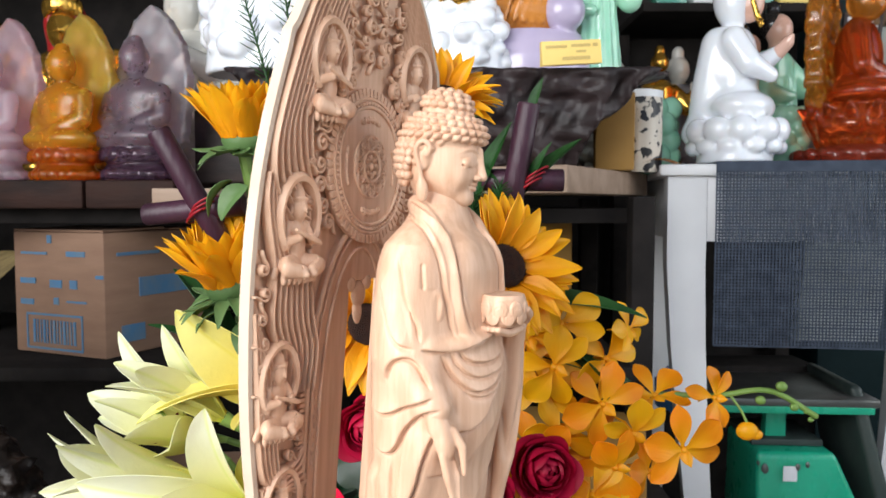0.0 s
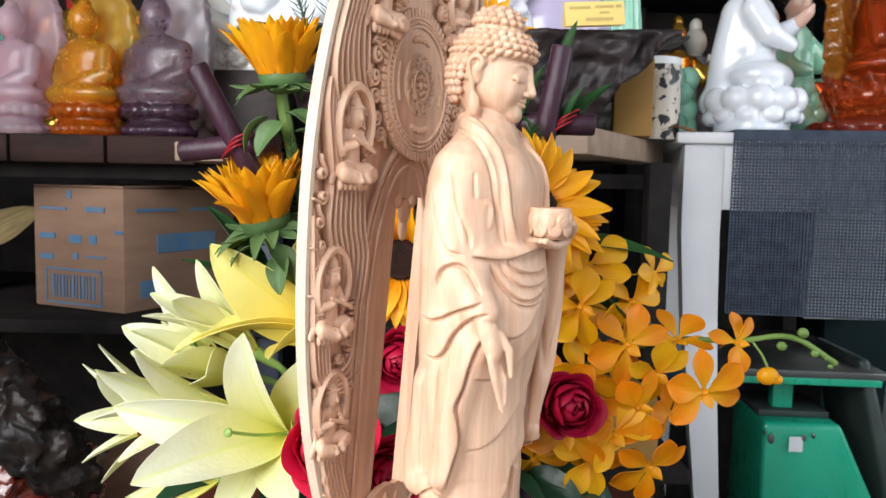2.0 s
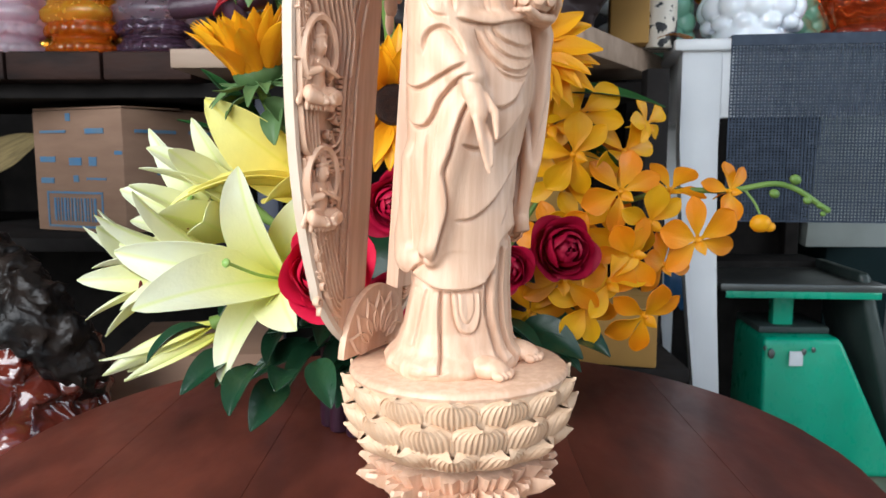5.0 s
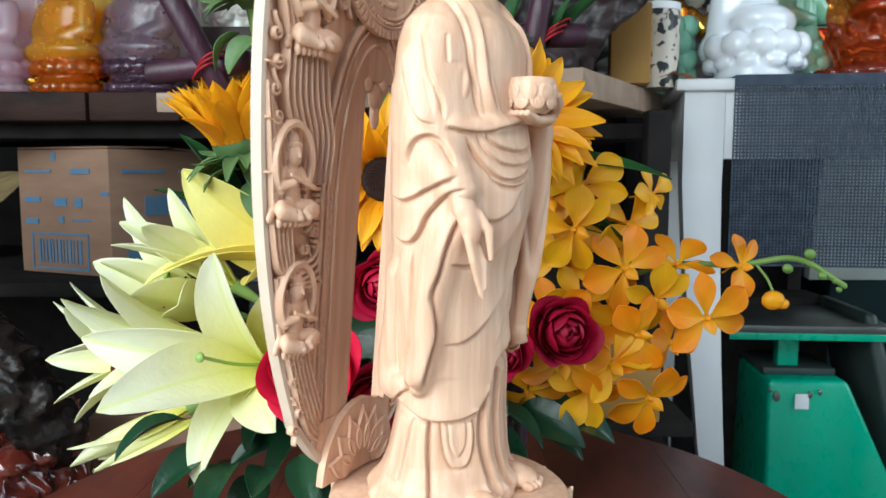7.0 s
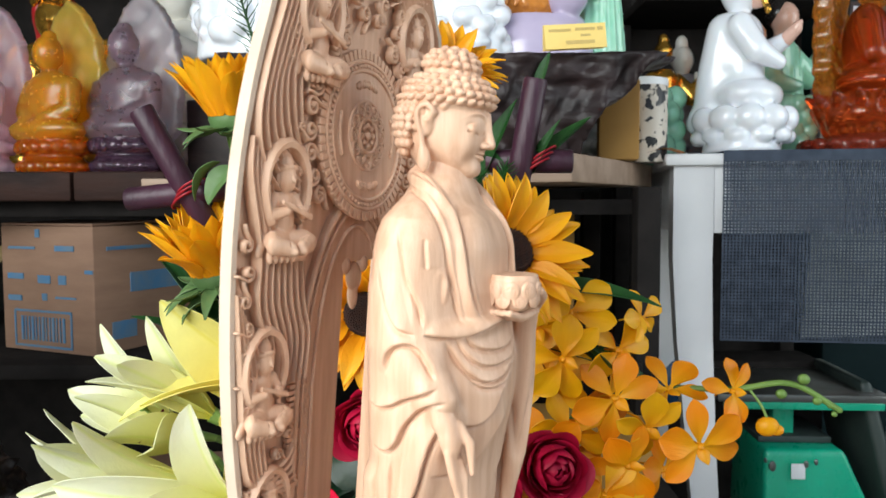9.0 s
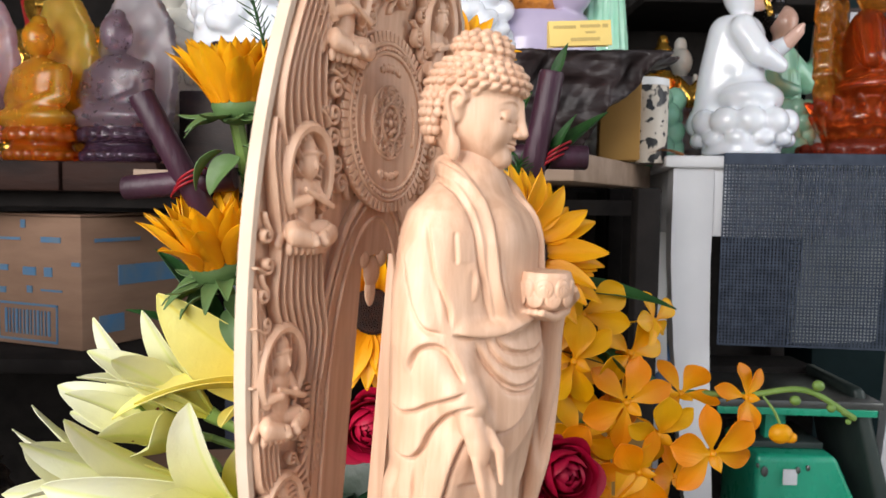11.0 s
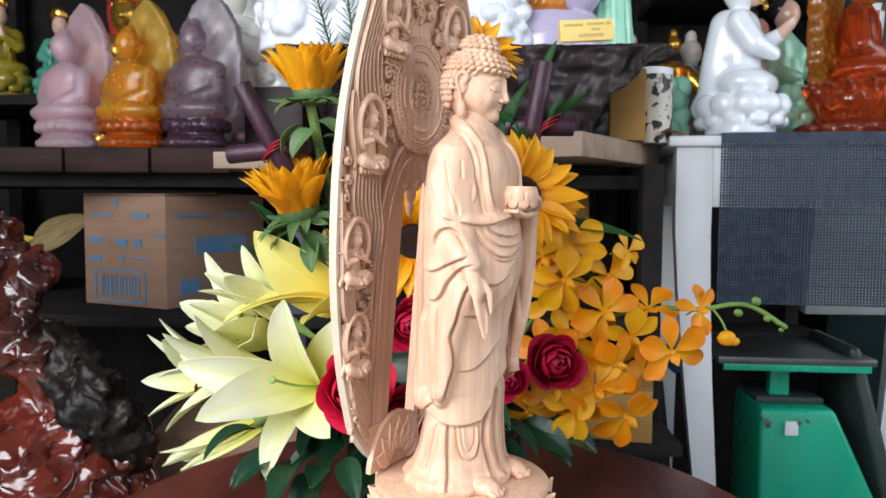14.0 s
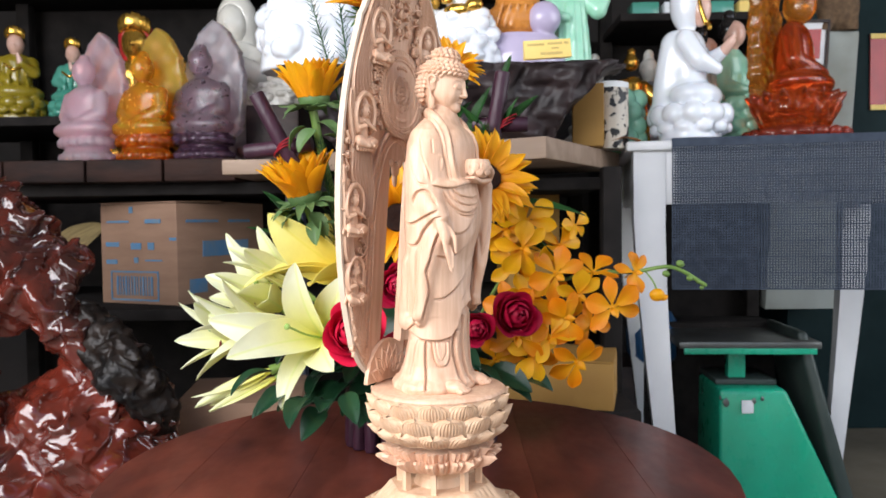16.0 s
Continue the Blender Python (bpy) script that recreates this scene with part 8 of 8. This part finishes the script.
def amber_body(f, u):
    f.loft([(0.08 * u, 0, 0, 0.20 * u, 0.15 * u), (0.16 * u, 0, 0, 0.27 * u, 0.2 * u), (0.25 * u, 0, 0, 0.24 * u, 0.18 * u)], 0.02 * u)
    for row, (r, z, n) in enumerate(((0.25, 0.16, 15), (0.27, 0.21, 15), (0.22, 0.12, 13))):
        for i in range(n):
            a = 2 * math.pi * (i + 0.5 * row) / n
            c, s = math.cos(a), math.sin(a)
            f.chain([(r * 0.85 * u * c, r * 0.66 * u * s, z * u), (r * 1.16 * u * c, r * 0.9 * u * s, (z + 0.045) * u)], (0.045 * u, 0.010 * u), 0.01 * u)
    f.ell((0, -0.03 * u, 0.31 * u), (0.235 * u, 0.16 * u, 0.075 * u), 0.02 * u)
    f.ell((0, 0.01 * u, 0.47 * u), (0.135 * u, 0.10 * u, 0.19 * u), 0.04 * u)
    for s in (-1, 1):
        f.chain([(s * 0.14 * u, 0, 0.56 * u), (s * 0.18 * u, -0.03 * u, 0.42 * u), (s * 0.06 * u, -0.12 * u, 0.37 * u)], (0.055 * u, 0.05 * u, 0.035 * u), 0.02 * u)


def amber_back(f, u):
    zt, ww = np.array((0.24, 0.35, 0.6, 0.8, 0.95, 1.04)) * u, np.array((0.18, 0.25, 0.27, 0.22, 0.12, 0.01)) * u

    def slab(x, y, z):
        return np.maximum(np.maximum(np.abs(x) - np.interp(z, zt, ww) - 0.008 * u * np.sin(z * 60 / u), np.abs(y - 0.15 * u) - 0.035 * u + 0.012 * u * np.sin(x * 40 / u) * np.sin(z * 50 / u)), np.maximum(zt[0] - z, z - zt[-1]))
    f.put(slab, (-0.3 * u, 0.09 * u, 0.22 * u), (0.3 * u, 0.21 * u, 1.05 * u), 0.006)
    f.ell((0, -0.02 * u, 0.73 * u), (0.075 * u, 0.085 * u, 0.10 * u), 0.02 * u)


shelf_figure("statue", 0.56, [DARK_AMBER, RED_AMBER, crystal("amber_back", (0.90, 0.36, 0.05), 0.15)], "translucent red amber seated figure on a lotus base", pose(1.04, 1.90, 1.078, 0, 0, 55), [amber_base, amber_body, amber_back], Q, SIDE_Z + 0.004)

# patterned cylinder, paper scrap, picture, banner and the rest at the far side
cyl = empty("patterned_canister", "white canister with black floral pattern", "canister", m=pose(0.455, 1.76, 1.0845) @ Matrix.Diagonal((1.25, 1.25, 1.3, 1)))
part("body", Geo().lathe([(0.041, 0.0), (0.042, 0.003), (0.042, 0.128), (0.040, 0.132), (0.01, 0.133)], 32), surface("floral_print", (0.60, 0.54, 0.46), (0.012, 0.012, 0.014), 46, 0.35, 0.0, contrast=(0.50, 0.54), detail=2), cyl)
part("lid", Geo().lathe([(0.0425, 0.130), (0.0425, 0.142), (0.03, 0.145), (0.01, 0.145)], 32), WHITE_PAINT, cyl)
thing("paper_scrap", Geo().grid(np.array([[(x * 0.08 - 0.04, y * 0.05, 0.010 * math.sin(x * 3.1) + 0.012 * (y - 0.5) ** 2) for y in np.linspace(0, 1, 5)] for x in np.linspace(0, 1, 9)])), ORANGE_GLAZE, "curled orange paper scrap on the shelf", "paper", m=pose(0.49, 1.70, 1.0855))
pic = empty("framed_picture", "small framed picture with a dark red mount", "picture", m=pose(1.385, 2.58, 1.40))
for c, s in (((0, 0, 0.085), (0.13, 0.014, 0.012)), ((0, 0, -0.085), (0.13, 0.014, 0.012)), ((-0.059, 0, 0), (0.012, 0.014, 0.158)), ((0.059, 0, 0), (0.012, 0.014, 0.158))):
    part("frame_bar", Geo().box(c, s, 0.002), DARK_WOOD, pic)
part("mount", Geo().box((0, 0.003, 0), (0.106, 0.004, 0.158)), WHITE_PAINT, pic)
part("picture", Geo().box((0, -0.001, 0), (0.066, 0.004, 0.11)), RED_CLOTH, pic, "dark red picture")
thing("white_panel", Geo().box((1.43, 2.66, 0.90), (0.30, 0.10, 1.10), 0.004), WALL_WHITE, "white painted wall panel", "panel", kind="structure")
shelf_figure("plush_toy", 0.30, [surface("brown_plush", (0.16, 0.10, 0.055), (0.10, 0.06, 0.035), 60, 0.95, 0.9)], "worn brown plush bundle hung above the panel", pose(1.50, 2.63, 1.4505), [lambda f, u: (f.ell((0, 0, 0.3 * u), (0.26 * u, 0.2 * u, 0.30 * u), 0.05 * u), f.chain([(-0.15 * u, -0.05 * u, 0.3 * u), (-0.2 * u, -0.1 * u, 0.04 * u)], 0.09 * u, 0.04 * u), f.chain([(0.12 * u, -0.05 * u, 0.3 * u), (0.12 * u, -0.1 * u, 0.04 * u)], 0.10 * u, 0.04 * u))])
ban = empty("red_banner", "red hanging banner with yellow edges", "banner", m=pose(1.376, 2.069, 1.108) @ Matrix.Scale(0.765, 4))
part("cloth", Geo().box((0, 0, 0), (0.22, 0.008, 0.30)), RED_CLOTH, ban)
for z in (0.142, -0.142):
    part("edge_band", Geo().box((0, -0.006, z), (0.22, 0.004, 0.02)), YELLOW_CARD, ban)
for z in (0.07, 0.0, -0.07):
    part("writing_bar", Geo().box((0.03, -0.006, z), (0.045, 0.003, 0.04)), GOLD, ban)
thing("dark_cabinet", Geo().box((2.0, 2.95, 1.0), (1.1, 0.4, 2.0), 0.006), surface("dark_teal", (0.005, 0.016, 0.018), (0.009, 0.023, 0.025), 6, 0.65, spec=0.2), "dark teal cabinet at the back", "cabinet")
for i, (x, m) in enumerate(((0.74, TURQ), (0.86, PAPER), (1.02, TURQ), (1.14, YELLOW_CARD))):
    thing("small_box", Geo().box((x, 2.58, 1.516), (0.10, 0.09, 0.065), 0.003), m, "small coloured box on the high shelf", "box", "boxes on the high shelf")
for i, x in enumerate((-1.45, -1.30, -1.62, -0.3, -0.12)):
    thing("jar", Geo().lathe([(0.045, 0), (0.05, 0.01), (0.05, 0.10), (0.03, 0.13), (0.03, 0.15)], 18), (DARK_WOOD, RED_CLOTH, GREEN_DARK, DARK_WOOD, PAPER)[i], "dusty jar in the dark under the shelf", "jar", "jars under the shelf", m=pose(x, 1.92, 0.60))

# ---- flowers, figures and the rest go to their places ----
ON = {"jar": 0.501, "gold_ring": PLANKS_Z + 0.087, "black_plinth": PLANKS_Z, "dark_plinth": PLANKS_Z, "patterned_canister": BOARD_Z, "paper_scrap": SIDE_Z, "plastic_bag": 0.288, "black_case": 0.0, "low_crate": 0.0,
      "framed_picture": None, "white_panel": None, "plush_toy": None, "dark_cabinet": 0.0, "small_box": 1.205}
KEPT = ("sunflower", "rose", "orchid_spray", "leaf", "fern_sprig", "tied_canes", "root_carving", "bark_burl", "palm_fan")
bpy.context.view_layer.update()
for ob in [o for o in scene.objects if o.parent is None and o.type in ("MESH", "EMPTY")]:
    kind = ob.name.split(".")[0]
    if kind in KEPT:
        drawn(ob)
    elif kind in ON:
        z = ON[kind]
        drawn(ob) if z is None else stand(ob, z)
